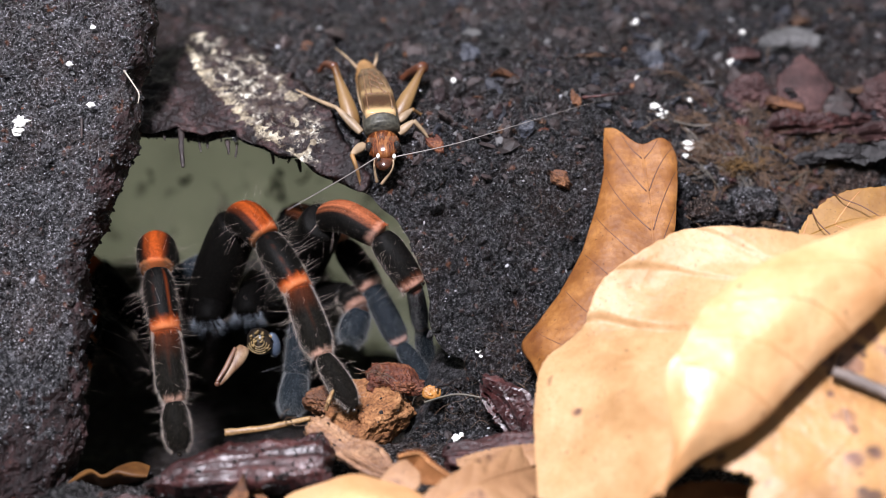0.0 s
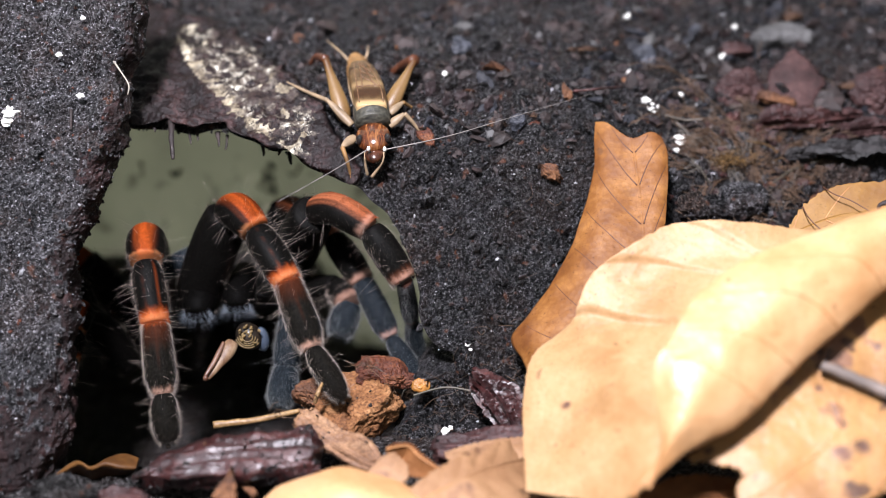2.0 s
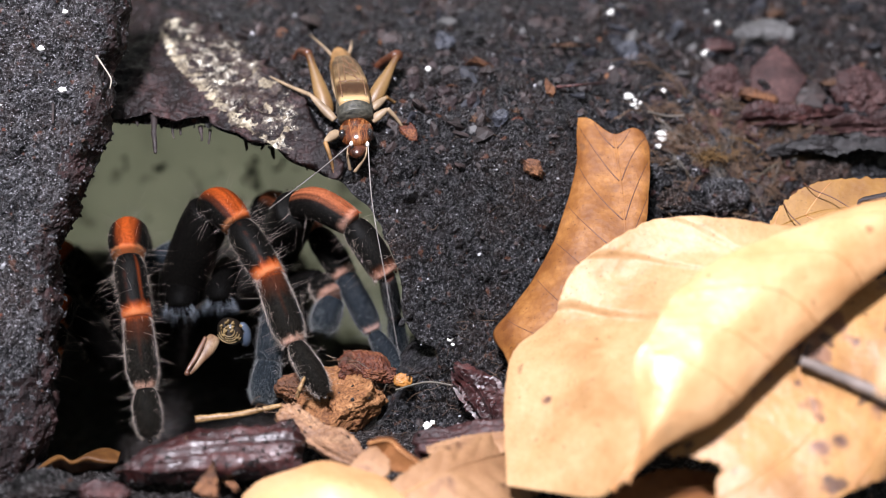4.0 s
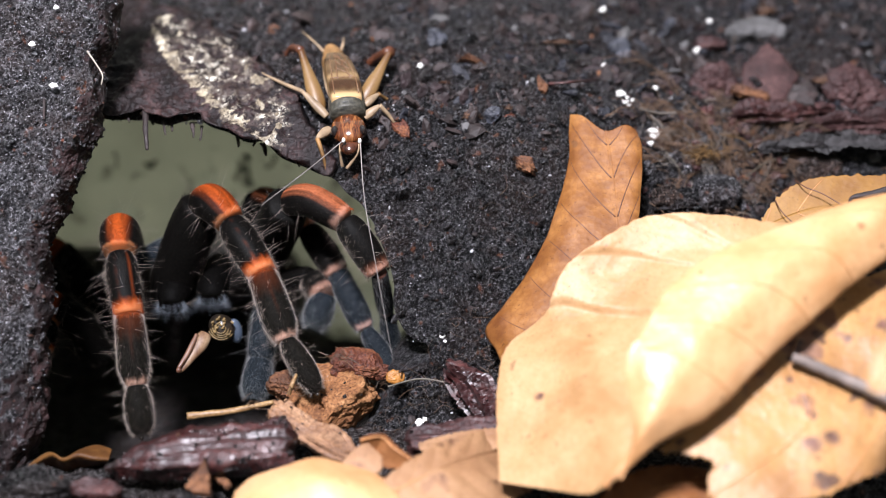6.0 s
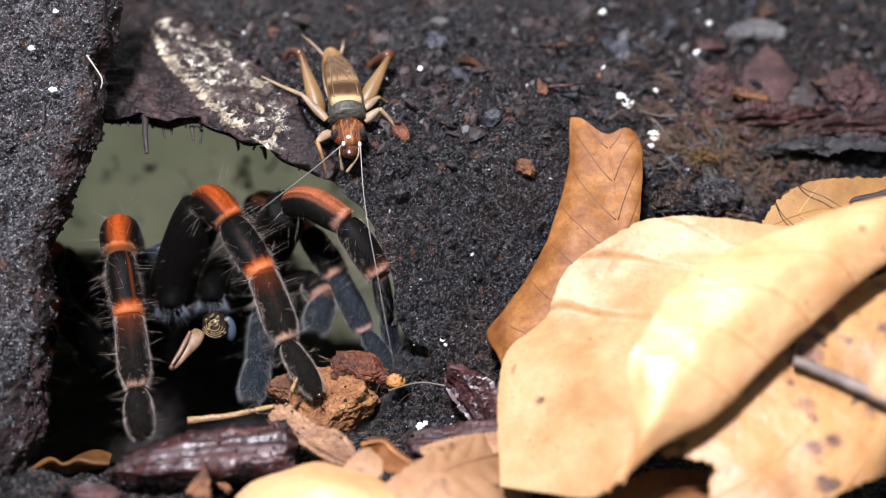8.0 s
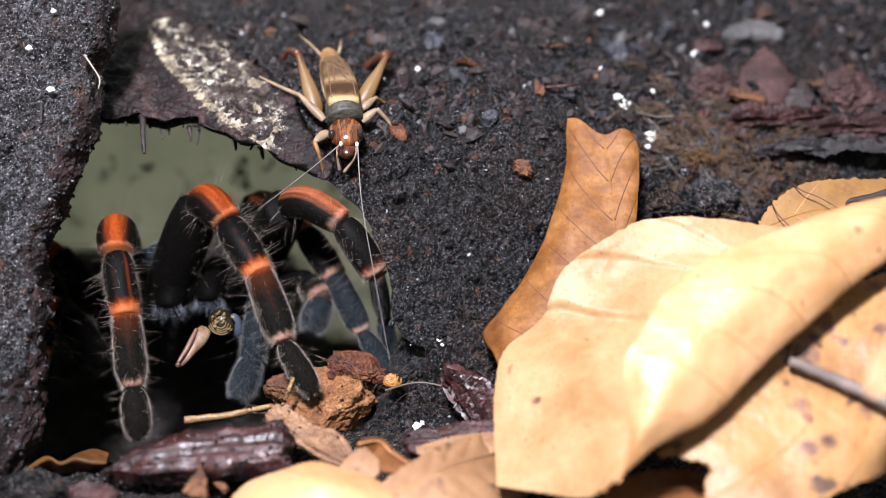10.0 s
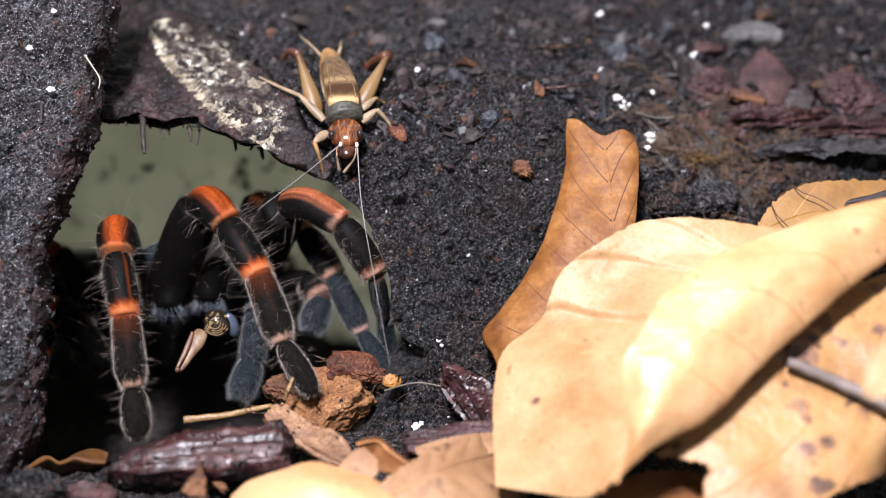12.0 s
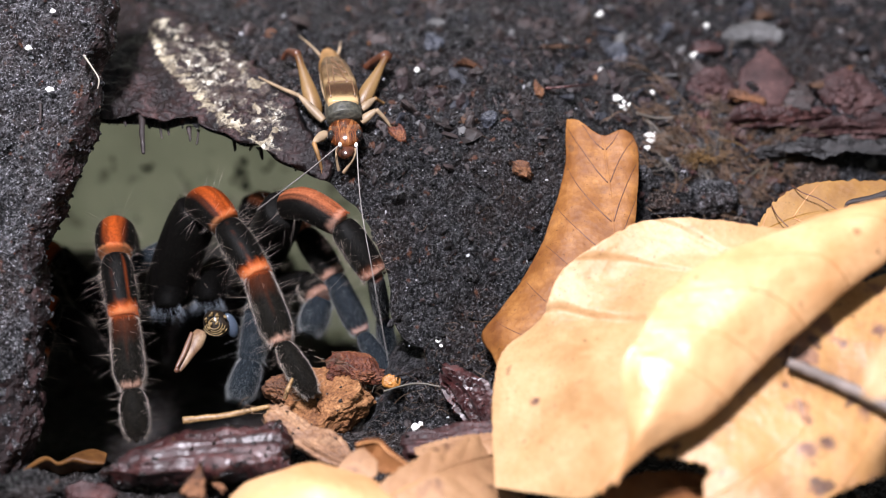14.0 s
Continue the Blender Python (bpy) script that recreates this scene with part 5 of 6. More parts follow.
leg_c, foot_c = spider_leg("leg", [(-34.8, 39.1, 8.1), (-26.4, 26.1, 29.2), (-16.6, 20.6, 28.2), (-11.0, 16.9, 20.6), (-10.3, 22.4, 10.0), (-9.2, 24.0, -0.5)], (4.2, 2.7, 2.55, 1.5, 1.5), seed=30, cap=0.25, arch=1.6, roll=-0.75, bands=0.3, mats=PINK_MATS, low_mats=GREY_MATS, edge=1.1)
leg_d, foot_d = spider_leg("leg", [(-40.3, 50.8, 4.7), (-34.2, 41.8, 23.3), (-24.4, 33.9, 20.6), (-18.9, 27.9, 14.8), (-13.9, 21.1, 7.4), (-9.0, 17.0, 1.2)], (2.8, 2.6, 2.5, 2.1, 1.65), seed=40, mats=PINK_MATS, hairs=0.6, low_mats=GREY_MATS, bands=0.0)
leg_e, foot_e = spider_leg("leg", [(-62.5, 43.4, -6.3), (-72.2, 41.5, 13.2), (-73.5, 36.4, 11.8), (-69.6, 32.1, 4.8), (-63.9, 29.9, 2.5), (-65.0, 28.6, -2.7)], (3.0, 2.8, 2.7, 2.4, 2.2), seed=50, hairs=0.8)
leg_f, foot_f = spider_leg("leg", [(-62.2, 29.5, -3.2), (-68.1, 25.0, 10.8), (-68.2, 19.8, 9.2), (-68.0, 14.3, 6.9), (-67.6, 9.3, 5.7), (-67.9, 5.6, 2.5)], (2.8, 2.6, 2.5, 2.3, 2.1), seed=60, hairs=0.6)


joint_line = [(-55.1, 32.3, 14.7), (-52.2, 32.0, 16.4), (-49.5, 33.7, 17.8)]
part("leg_base", limb_shape(joint_line, [1.5, 1.9, 1.8, 1.4], seed=66, fuzz=1200, long_hairs=10, rim=0.5), GREY_MATS, spider, "blue-grey base of a hind leg", joint_line[0])


def palp(pts, radii, seed, mats, label, low_mats=None):
    p = [Vector(q) for q in pts]
    root = part("pedipalp", limb_shape([p[0], p[0].lerp(p[1], 0.5), p[1]], [radii[0] * k for k in (0.9, 1.0, 1.0, 0.9)], seed=seed, fuzz=420, long_hairs=14), mats, spider, label, p[0])
    upper = part("palp_tibia", limb_shape([p[1], p[1].lerp(p[2], 0.5), p[2]], [radii[1] * k for k in (0.85, 1.0, 1.0, 0.92)], ring=(lambda s: 0.4 * mark(0.72, 1.2, 0.1)(s)) if low_mats else None,
                                          seed=seed + 1, fuzz=1800, long_hairs=30, rim=0.5, rim_len=1.5), mats, root, "", p[1])
    lower = part("palp_tarsus", limb_shape([p[2], p[2].lerp(p[3], 0.5), p[3]], [radii[2] * k for k in (0.85, 1.0, 1.08, 1.0, 0.6)], seed=seed + 2, fuzz=3000, long_hairs=30, rim=0.6, fuzz_len=0.8, rim_len=1.2, long_len=3), low_mats or mats, root, "", p[2])
    return root, upper, lower


palp_r = palp([(-31.8, 28.5, 11.2), (-31.4, 19.9, 11.8), (-32.0, 14.8, 5.5), (-33.9, 9.9, 1.0)], (2.3, 2.2, 2.2), 70, GREY_MATS, "blue-grey hairy feeler leg")
palp([(-29.5, 33.8, 10.8), (-23.8, 29.4, 13.2), (-21.0, 25.4, 11.7), (-22.9, 21.2, 7.5)], (2.2, 2.5, 2.3), 80, PINK_MATS, "dark feeler leg with a pinkish joint and a grey tip", GREY_MATS)


def chelicera(a, b, r, seed):
    rng = random.Random(seed)
    a, b = Vector(a), Vector(b)
    sh = limb_shape([a, a.lerp(b, 0.5) + Vector((0, -2.0, 1.0)), b], [r * k for k in (0.8, 1.0, 1.05, 1.0, 0.7)], seed=seed, fuzz=500, long_hairs=18, long_len=2.6, rim=0.0)
    for _ in range(190):
        w = rng.uniform(0, 2 * math.pi)
        root = b + Vector((math.cos(w) * r * 0.75, math.sin(w) * r * 0.5, rng.uniform(0.0, 1.6)))
        hair(sh, root, Vector((math.cos(w) * 0.8 + rng.uniform(-0.35, 0.35), -0.5 + rng.uniform(-0.4, 0.4), -1)), rng.uniform(1.2, 3.4), 0.012, 4, Vector((math.cos(w), -0.5, rng.uniform(-1, 1))))
    return part("chelicera", sh, [MATTE, MATTE, HAIR, ORANGE_HAIR, FRINGE], spider, "black fang base fringed with blue-grey hairs", a)


chelicera((-47.6, 36.9, 12.7), (-47.2, 22.7, 10.7), 2.8, 90)
chelicera((-41.1, 36.9, 12.7), (-40.6, 25.0, 10.8), 2.7, 95)
carapace = Shape()
carapace.put(*ellipsoid((-44.6, 52.6, 3.8), ((13, 0, 0), (0, 15, -2), (0, 1, 6)), 28, 18, 0.05, 2))
part("carapace", carapace, BLACK, spider, "dark shield over the head and legs")
abdomen = limb_shape([(-47.1, 64.8, -0.8), (-50.0, 75.1, -7.1), (-54.7, 89.8, -15.8)], [5, 9, 10.5, 9.5, 4], seed=99, fuzz=900, long_hairs=160, long_len=3)
part("abdomen", abdomen, LEG_MATS, spider, "dark hairy abdomen")


# ---- prey held by the tarantula ----
WING = wood_material("horny_wing", (0.06, 0.022, 0.009), (0.13, 0.072, 0.036), (0.24, 0.165, 0.1), 420, (3, 2, 2), (0.3, 0.5), 0.15)
PREY_DARK = plain_material("wet_dark_flesh", (0.013, 0.009, 0.006), 0.3, 0.5, 0.5, 500)
PREY_GOLD = plain_material("yellow_flesh", (0.12, 0.08, 0.032), 0.5, 0.3, 0.5, 900)
PREY_LEG = wood_material("pale_chitin", (0.06, 0.024, 0.01), (0.15, 0.09, 0.05), (0.26, 0.19, 0.115), 600, (3, 1, 1), (0.4, 0.6), 0.2, 0.35, 0.5)
PREY_SHIN = wood_material("brown_chitin", (0.05, 0.016, 0.007), (0.12, 0.06, 0.035), (0.22, 0.145, 0.09), 600, (3, 1, 1), (0.4, 0.6), 0.2, 0.5, 0.4)
SAC = plain_material("blue_grey_membrane", (0.045, 0.058, 0.08), 0.15, 0.6, 0.15, 300)
PREY_BASE = Vector((-39.2, 18.1, 10.3))
prey = thing("cricket_prey", PREY_BASE, "mangled pale cricket held in the tarantula's fangs", "insect")
coil = Vector((-37.8, 16.6, 11.7))
across, up, near = Vector((1, 0, 0)), Vector((0, 0.4226, 0.9063)), Vector((0, -0.9063, 0.4226))
part("belly", Shape().put(*ellipsoid(coil - near * 0.9, (across * 2.3 - up * 0.3, near * 1.9, up * 2.2), 20, 14, 0.05, 3)), PREY_DARK, prey, "dark torn belly")
for k in range(4):
    r = 0.8 + 0.36 * k
    line = [coil + across * r * 1.12 * math.cos(w) + up * r * math.sin(w) + near * (1.15 - 0.3 * k) for w in np.linspace(math.radians(165 + 12 * k), math.radians(385 - 16 * k), 16)]
    v, f = tube(line, [0.08 + 0.07 * math.sin(math.pi * i / 15) for i in range(16)], 6)
    part("belly_ring", Shape().put(v, f), PREY_GOLD, prey, "yellow belly ring")
crumbled, prng = Shape(), np.random.default_rng(3)
for _ in range(16):
    rubble(crumbled, coil + across * prng.normal(-0.1, 0.75) + up * prng.normal(0.5, 0.5) + near * prng.uniform(0.9, 1.2), prng.uniform(0.2, 0.42), prng, 0, 0.6)
part("flesh", crumbled, PREY_GOLD, prey, "crumbled yellow flesh")
part("sac", Shape().put(*ellipsoid((-35.6, 18.0, 10.6), ((1.15, 0, 0.4), (0, 1.1, 0), (-0.6, 0, 2.3)), 16, 12)), SAC, prey, "glassy blue-grey swollen sac")
line = curve_points([(-40.4, 16.9, 10.1), (-41.4, 14.5, 8.5), (-43.4, 11.1, 5.9)], 30)
v, f = tube(line, [smooth_list([0.95, 1.3, 1.25, 0.95, 0.7, 0.42], i / 29) for i in range(30)], 18, 0.7, 0.12, 5)
thigh = part("hind_leg", Shape().put(v, f), PREY_LEG, prey, "pale tan folded leg")
line = curve_points([(-41.7, 15.7, 10.6), (-42.4, 13.2, 8.8), (-43.6, 10.7, 6.7)], 18)
v, f = tube(line, [smooth_list([0.3, 0.42, 0.4, 0.3], i / 17) for i in range(18)], 10, 0.8, 0.1, 2)
part("shin", Shape().put(v, f), PREY_SHIN, thigh, "thin brownish shin folded along the leg")
part("foot", Shape().put(*ellipsoid((-43.5, 10.5, 6.4), ((0.45, 0, 0.1), (0, 0.4, 0), (-0.1, 0, 0.5)), 10, 8, 0.2, 4)), PREY_SHIN, thigh, "reddish-brown knee end")

# ---- living cricket on the mound ----
WINGS_PATTERN = leg_material("banded_wing_cover", (0.035, 0.013, 0.0035), (0.36, 0.24, 0.115), (0.13, 0.075, 0.03), fleck=0.4, gloss=(0.3, 0.4))
HEAD = wood_material("cricket_head", (0.012, 0.004, 0.002), (0.075, 0.019, 0.005), (0.3, 0.125, 0.042), 1500, (3, 0.6, 0.6), (0.12, 0.2), 0.04, 0.9, 0.2)
PRONOTUM = plain_material("grey_brown_collar", (0.034, 0.032, 0.024), 0.5, 0.4, 0.8, 1300, 0, 0.3)
TAN = plain_material("tan_chitin", (0.15, 0.08, 0.029), 0.5, 0.25, 0.8, 320)
THIGH = leg_material("tan_thigh", (0.06, 0.02, 0.005), (0.22, 0.14, 0.06), (0.125, 0.066, 0.021), fleck=0.7, gloss=(0.42, 0.3))
PALE = plain_material("pale_tan_chitin", (0.19, 0.135, 0.082), 0.5, 0.3, 0.4, 400)
RUST = plain_material("rust_brown_chitin", (0.065, 0.02, 0.008), 0.4, 0.5, 0.4, 700)
FACE = plain_material("mouth_chitin", (0.035, 0.01, 0.004), 0.2, 0.7, 0.9, 500)
EYE = plain_material("black_eye", (0.01, 0.008, 0.008), 0.08, 0.8, 0.1)
ANTENNA = plain_material("grey_antenna", (0.13, 0.115, 0.105), 0.45, 0.5, 0.3)
CRICKET_BASE = Vector((-17.3, 36.1, 43.0))
cricket = thing("cricket", CRICKET_BASE, "tan brown cricket crouching head down on the mound", "insect")
UP = (Vector((-17.2, 35.2, 43.4)) - Vector((-17.3, 36.1, 43.0))).normalized()


def creature_tube(name, pts, radii, mat, parent, label="", sides=12, n=20, flat=0.9, pivot=None):
    line = curve_points(pts, n)
    v, f = tube(line, [smooth_list(radii, i / (n - 1)) for i in range(n)], sides, flat)
    return part(name, Shape().put(v, f), mat, parent, label, pivot)


creature_tube("abdomen", [(-16.9, 33.7, 44.8), (-18.7, 40.8, 47.1), (-20.5, 48.4, 49.3)], [2.4, 2.7, 2.5, 2.1, 1.0], TAN, cricket, "", 18)
WING_LINE = curve_points([(-16.3, 29.7, 45.3), (-17.2, 34.4, 47.2), (-18.2, 38.3, 48.4), (-19.2, 42.4, 49.5)], 40)
WING_FRAMES = frames_along(WING_LINE)


def wing_point(u, w, out=0.0):
    """A place on the folded wing covers: u runs from the collar to the tip, w round the flat-topped back."""
    i = min(39, int(u * 39))
    d, a, b = WING_FRAMES[i]
    r = smooth_list([2.5, 2.75, 2.75, 2.6, 2.3, 1.5], u) + out
    x, y = math.cos(w), math.sin(w)
    k = (abs(x) ** 4.5 + abs(y) ** 4.5) ** (-1 / 4.5)
    return WING_LINE[i] + a * x * k * r + b * y * k * (r * 0.46 + 0.12 * (1 - x * x))


verts, bands, creams_and_glint = [], [], []
for i in range(40):
    for k in range(48):
        w = 2 * math.pi * k / 48
        u, top = i / 39, smoothstep(0.35, 0.6, math.sin(w))
        verts.append(wing_point(u, w))
        mottle = noise.noise(Vector((math.cos(w) * 3, u * 6, 4)))
        bands.append(max(0.0, min(1.0, top * (mark(0.13, 0.3, 0.05)(u + 0.04 * mottle) + mark(0.42, 0.96, 0.08)(u) * (0.4 + 0.7 * mottle)))))
        # Cream base band and pale sides; the line at 0.3 is a painted glint.
        creams_and_glint.append(max(0.0, min(1.0, 0.85 * mark(-0.2, 0.09, 0.03)(u) + 0.3 * mark(0.3, 0.4, 0.05)(u) * top + 0.25 * (1 - top))))
faces = [(i * 48 + k, i * 48 + (k + 1) % 48, i * 48 + 48 + (k + 1) % 48, i * 48 + 48 + k) for i in range(39) for k in range(48)]
faces += [tuple(range(47, -1, -1)), tuple(39 * 48 + k for k in range(48))]
part("wing_cover", Shape().put(verts, faces, 0, band=bands, ring=creams_and_glint), WINGS_PATTERN, cricket, "brown wing cover with a cream band and a dark patch", (-16.3, 29.7, 45.7))
for start, end in (((0.1, 0.9), (0.97, 1.1)), ((0.1, 2.25), (0.97, 2.05)), ((0.3, 1.2), (0.95, 1.5)), ((0.3, 1.95), (0.95, 1.65)), ((0.32, 1.05), (0.55, 1.9)), ((0.5, 1.1), (0.72, 1.85)), ((0.66, 1.15), (0.88, 1.8)), ((0.31, 0.85), (0.31, 2.3))):
    line = [wing_point(start[0] + (end[0] - start[0]) * j / 15, start[1] + (end[1] - start[1]) * j / 15, 0.02) for j in range(16)]
    v, f = tube(line, [0.1] * 16, 6)
    part("wing_vein", Shape().put(v, f), WING, cricket)
creature_tube("wing_cover", [(-18.6, 32.1, 44.6), (-19.9, 36.8, 46.2), (-21.2, 43.6, 48.0)], [0.4, 0.7, 0.75, 0.6, 0.3], PALE, cricket, "tan folded edge of the wing cover", 12, 20, 0.6)
creature_tube("wing_cover", [(-14.3, 32.2, 44.8), (-15.3, 36.8, 46.2), (-17.4, 43.2, 47.9)], [0.4, 0.65, 0.7, 0.55, 0.3], PALE, cricket, "tan folded edge of the wing cover", 12, 20, 0.6)
creature_tube("pronotum", [(-16.9, 34.4, 45.2), (-16.5, 31.2, 44.4), (-16.1, 28.8, 43.2)], [2.6, 3.0, 3.1, 2.9], PRONOTUM, cricket, "dull grey-brown collar", 20, 16, 0.85)
head = part("head", Shape().put(*ellipsoid((-16.0, 27.1, 41.5), ((2.9, 0, 0), Vector((0.125, -2.434, -1.671)) * 1.08, UP * 2.6), 28, 20)), HEAD, cricket, "glossy red-brown striped head")
part("face", Shape().put(*ellipsoid((-15.8, 24.8, 39.8), ((1.7, 0, 0), Vector((0.125, -2.277, -1.334)) * 0.9, UP * 1.5), 16, 12)), FACE, head, "dark glossy mouth", (-15.8, 24.8, 39.8))
for q in ((-18.1, 25.4, 41.7), (-13.6, 25.6, 41.8)):
    part("eye", Shape().put(*ellipsoid(q, ((0.62, 0, 0), (0, 0.7, 0.5), (0, -0.5, 0.85)), 12, 10)), EYE, head, "black glossy eye", q)


for q in ((-16.5, 23.1, 41.0), (-13.9, 23.1, 40.9)):
    part("antenna_base", Shape().put(*ellipsoid(q, ((0.32, 0, 0), (0, 0.35, 0.15), (0, -0.2, 0.5)), 10, 8)), PERLITE, head, "pale bead at the feeler's root", q)


def insect_leg(name, pts, r_thigh, r_shin, mat_thigh, mat_shin, label="", jumping=False):
    """Thigh from the body to the knee, shin from the knee to the foot; a jumping leg has a swollen thigh, a dark knee and a spiny shin."""
    a, b = Vector(pts[0]), Vector(pts[1])
    if jumping:
        shape = limb_shape([a, a.lerp(b, 0.5), b], [r_thigh * k for k in (0.7, 1.15, 1.1, 0.8, 0.55, 0.5)], band=lambda s, up, side: 0.8 * mark(0.82, 1.2, 0.1)(s) + 0.35 * mark(0.1, 0.85, 0.1)(s) * (1 - smoothstep(0.1, 0.35, abs(side - 0.25))),
                           ring=lambda s: 0.3 * mark(0.2, 0.7, 0.15)(s), fuzz=0, long_hairs=0, flat=0.8, seed=7)
        thigh = part(name, shape, mat_thigh, cricket, label, pts[0])
    else:
        thigh = creature_tube(name, [a, a.lerp(b, 0.5), b], [r_thigh * k for k in (0.85, 1.1, 0.85, 0.42)], mat_thigh, cricket, label, 12, 16, 0.85, pts[0])
    line = curve_points([pts[1]] + list(pts[2:]), 14)
    v, f = tube(line, [smooth_list([r_shin, r_shin * 0.9, r_shin * 0.65, r_shin * 0.35], i / 13) for i in range(14)], 8)
    shin = Shape().put(v, f)
    if jumping:
        srng = random.Random(int(r_shin * 100))
        for i in range(2, 13):
            for _ in range(3):
                hair(shin, line[i], Vector((srng.uniform(-1, 1), srng.uniform(-1, 0.4), srng.uniform(-0.6, 1))), r_shin * srng.uniform(1.4, 2.4), 0.07, 0)
    part("shin", shin, mat_shin, thigh, "", pts[1])


insect_leg("hind_leg", [(-21.0, 33.0, 42.3), (-24.8, 40.5, 51.1), (-27.0, 45.5, 50.1), (-28.4, 46.9, 48.3)], 1.2, 0.75, THIGH, RUST, "long tan jumping leg with a rust-brown shin", jumping=True)
insect_leg("hind_leg", [(-14.1, 33.7, 43.7), (-9.6, 40.3, 50.8), (-12.3, 45.6, 48.1), (-14.9, 46.9, 46.0)], 1.15, 1.05, THIGH, RUST, "long tan jumping leg with a rust-brown shin", jumping=True)
insect_leg("middle_leg", [(-19.8, 30.9, 42.4), (-24.0, 33.6, 45.9), (-27.8, 37.1, 46.3), (-31.6, 39.8, 47.3)], 0.72, 0.38, PALE, PALE)
insect_leg("middle_leg", [(-13.6, 32.6, 43.8), (-11.4, 34.4, 45.2), (-10.2, 36.0, 43.9), (-8.3, 36.5, 42.7)], 0.65, 0.36, PALE, TAN)
insect_leg("front_leg", [(-13.5, 29.8, 42.6), (-11.0, 30.7, 44.4), (-9.6, 31.0, 42.7), (-8.1, 31.1, 40.5)], 0.72, 0.42, PALE, PALE)
insect_leg("front_leg", [(-19.3, 28.6, 41.0), (-21.0, 25.6, 40.5), (-20.1, 24.4, 38.0), (-19.5, 24.0, 34.8)], 0.8, 0.4, PALE, TAN)
creature_tube("mouth_feeler", [(-17.1, 24.2, 40.0), (-17.2, 23.5, 38.5), (-16.9, 23.6, 36.3)], [0.25, 0.22, 0.3], PALE, head, "", 8, 12, 1, (-17.1, 24.2, 40.0))
creature_tube("mouth_feeler", [(-14.1, 24.2, 40.0), (-14.5, 23.5, 38.4), (-16.2, 23.5, 36.0)], [0.25, 0.22, 0.3], PALE, head, "", 8, 12, 1, (-14.1, 24.2, 40.0))
creature_tube("cercus", [(-21.5, 47.1, 48.9), (-23.2, 47.9, 50.5), (-25.8, 51.6, 51.5)], [0.3, 0.24, 0.1], PALE, cricket)
creature_tube("cercus", [(-18.6, 47.2, 49.0), (-18.2, 47.7, 50.1), (-18.3, 51.2, 50.5)], [0.3, 0.24, 0.12], PALE, cricket)
ROOT_L, ROOT_R = Vector((-16.7, 23.0, 40.9)), Vector((-13.8, 23.0, 40.9))
antenna_l = creature_tube("antenna", [ROOT_L, (-21.7, 16.9, 38.4), (-28.4, 9.8, 35.2)], [0.13, 0.1, 0.07, 0.05], ANTENNA, cricket, "long thin grey feeler", 6, 24, 1, ROOT_L)
antenna_r = creature_tube("antenna", [ROOT_R, (-12.9, 15.8, 33.8), (-10.9, 8.6, 25.4), (-8.1, -0.3, 13.4)], [0.12, 0.1, 0.07, 0.05, 0.03], ANTENNA, cricket, "long thin grey feeler", 6, 30, 1, ROOT_R)


# ---- loose matter on the soil ----
def spread(n, rng, lo, hi, t0, t1):
    out = []
    while len(out) < n:
        x, t = rng.uniform(lo, hi), rng.uniform(t0, t1)
        p = mound(x, t)
        if p.z < 45 and inside(MOUTH, p.x, p.z):
            continue
        out.append((p, mound_normal(x, t)))
    return out


rng = np.random.default_rng(4)
crumbs = Shape()
spots = spread(9000, rng, -75, 115, 0.3, 8.4)
lumps(crumbs, [p + n * (grit(p) - 0.05) for p, n in spots], rng.gamma(1.5, 0.22, len(spots)) + 0.12, rng)
solo("soil_crumbs", crumbs, SOIL, (0, 30, 20), "loose dark soil crumbs on the mound", "soil", kind="stuff", smooth=False)
crumbs = Shape()
places = [(rng.uniform(-110, 120), rng.uniform(-60, 30)) for _ in range(3200)]
places += [(rng.uniform(-75, 20), rng.uniform(-46, 4)) for _ in range(3800)]
lumps(crumbs, [Vector((x, y, floor_height(x, y))) for x, y in places], rng.gamma(1.6, 0.2, len(places)) + 0.12, rng)
solo("soil_crumbs", crumbs, SOIL_TOP, (0, 0, 0), "loose dark soil crumbs on the floor", "soil", kind="stuff", smooth=False)

slab_dirt = Shape()
spot = PLACES[slab]
co = [v.co / MM + spot for v in slab.data.vertices]
co = [q for q in co if q.x > -95 and q.z < 72]
for k in rng.integers(0, len(co), 9000):
    if co[k].z < 17 + 8 * noise.noise(co[k] * 0.1) and rng.random() < 0.55:
        continue
    pale = rng.random() < 0.03
    lumps(slab_dirt, [co[k]], [(rng.gamma(1.5, 0.1) + 0.08) * (0.7 if pale else 1.0)], rng, 1 if pale else (2 if rng.random() < 0.012 else 0), 0.6)
solo("soil_crumbs", slab_dirt, [PILLAR_SOIL, MINERAL, BARK_RUST], (-80, 10, 30), "grey soil crumbs and pale grains on the bark slab", "soil", kind="stuff", smooth=False)
specks = Shape()
for p, n in spread(1500, rng, -60, 110, 0.3, 8.0):
    lumps(specks, [p + n * (grit(p) + 0.15)], [rng.gamma(1.5, 0.06) + 0.06], rng, 0, 0.6)
solo("mineral_specks", specks, MINERAL, (0, 30, 20), "tiny pale mineral specks in the soil", "soil", kind="stuff", smooth=False)

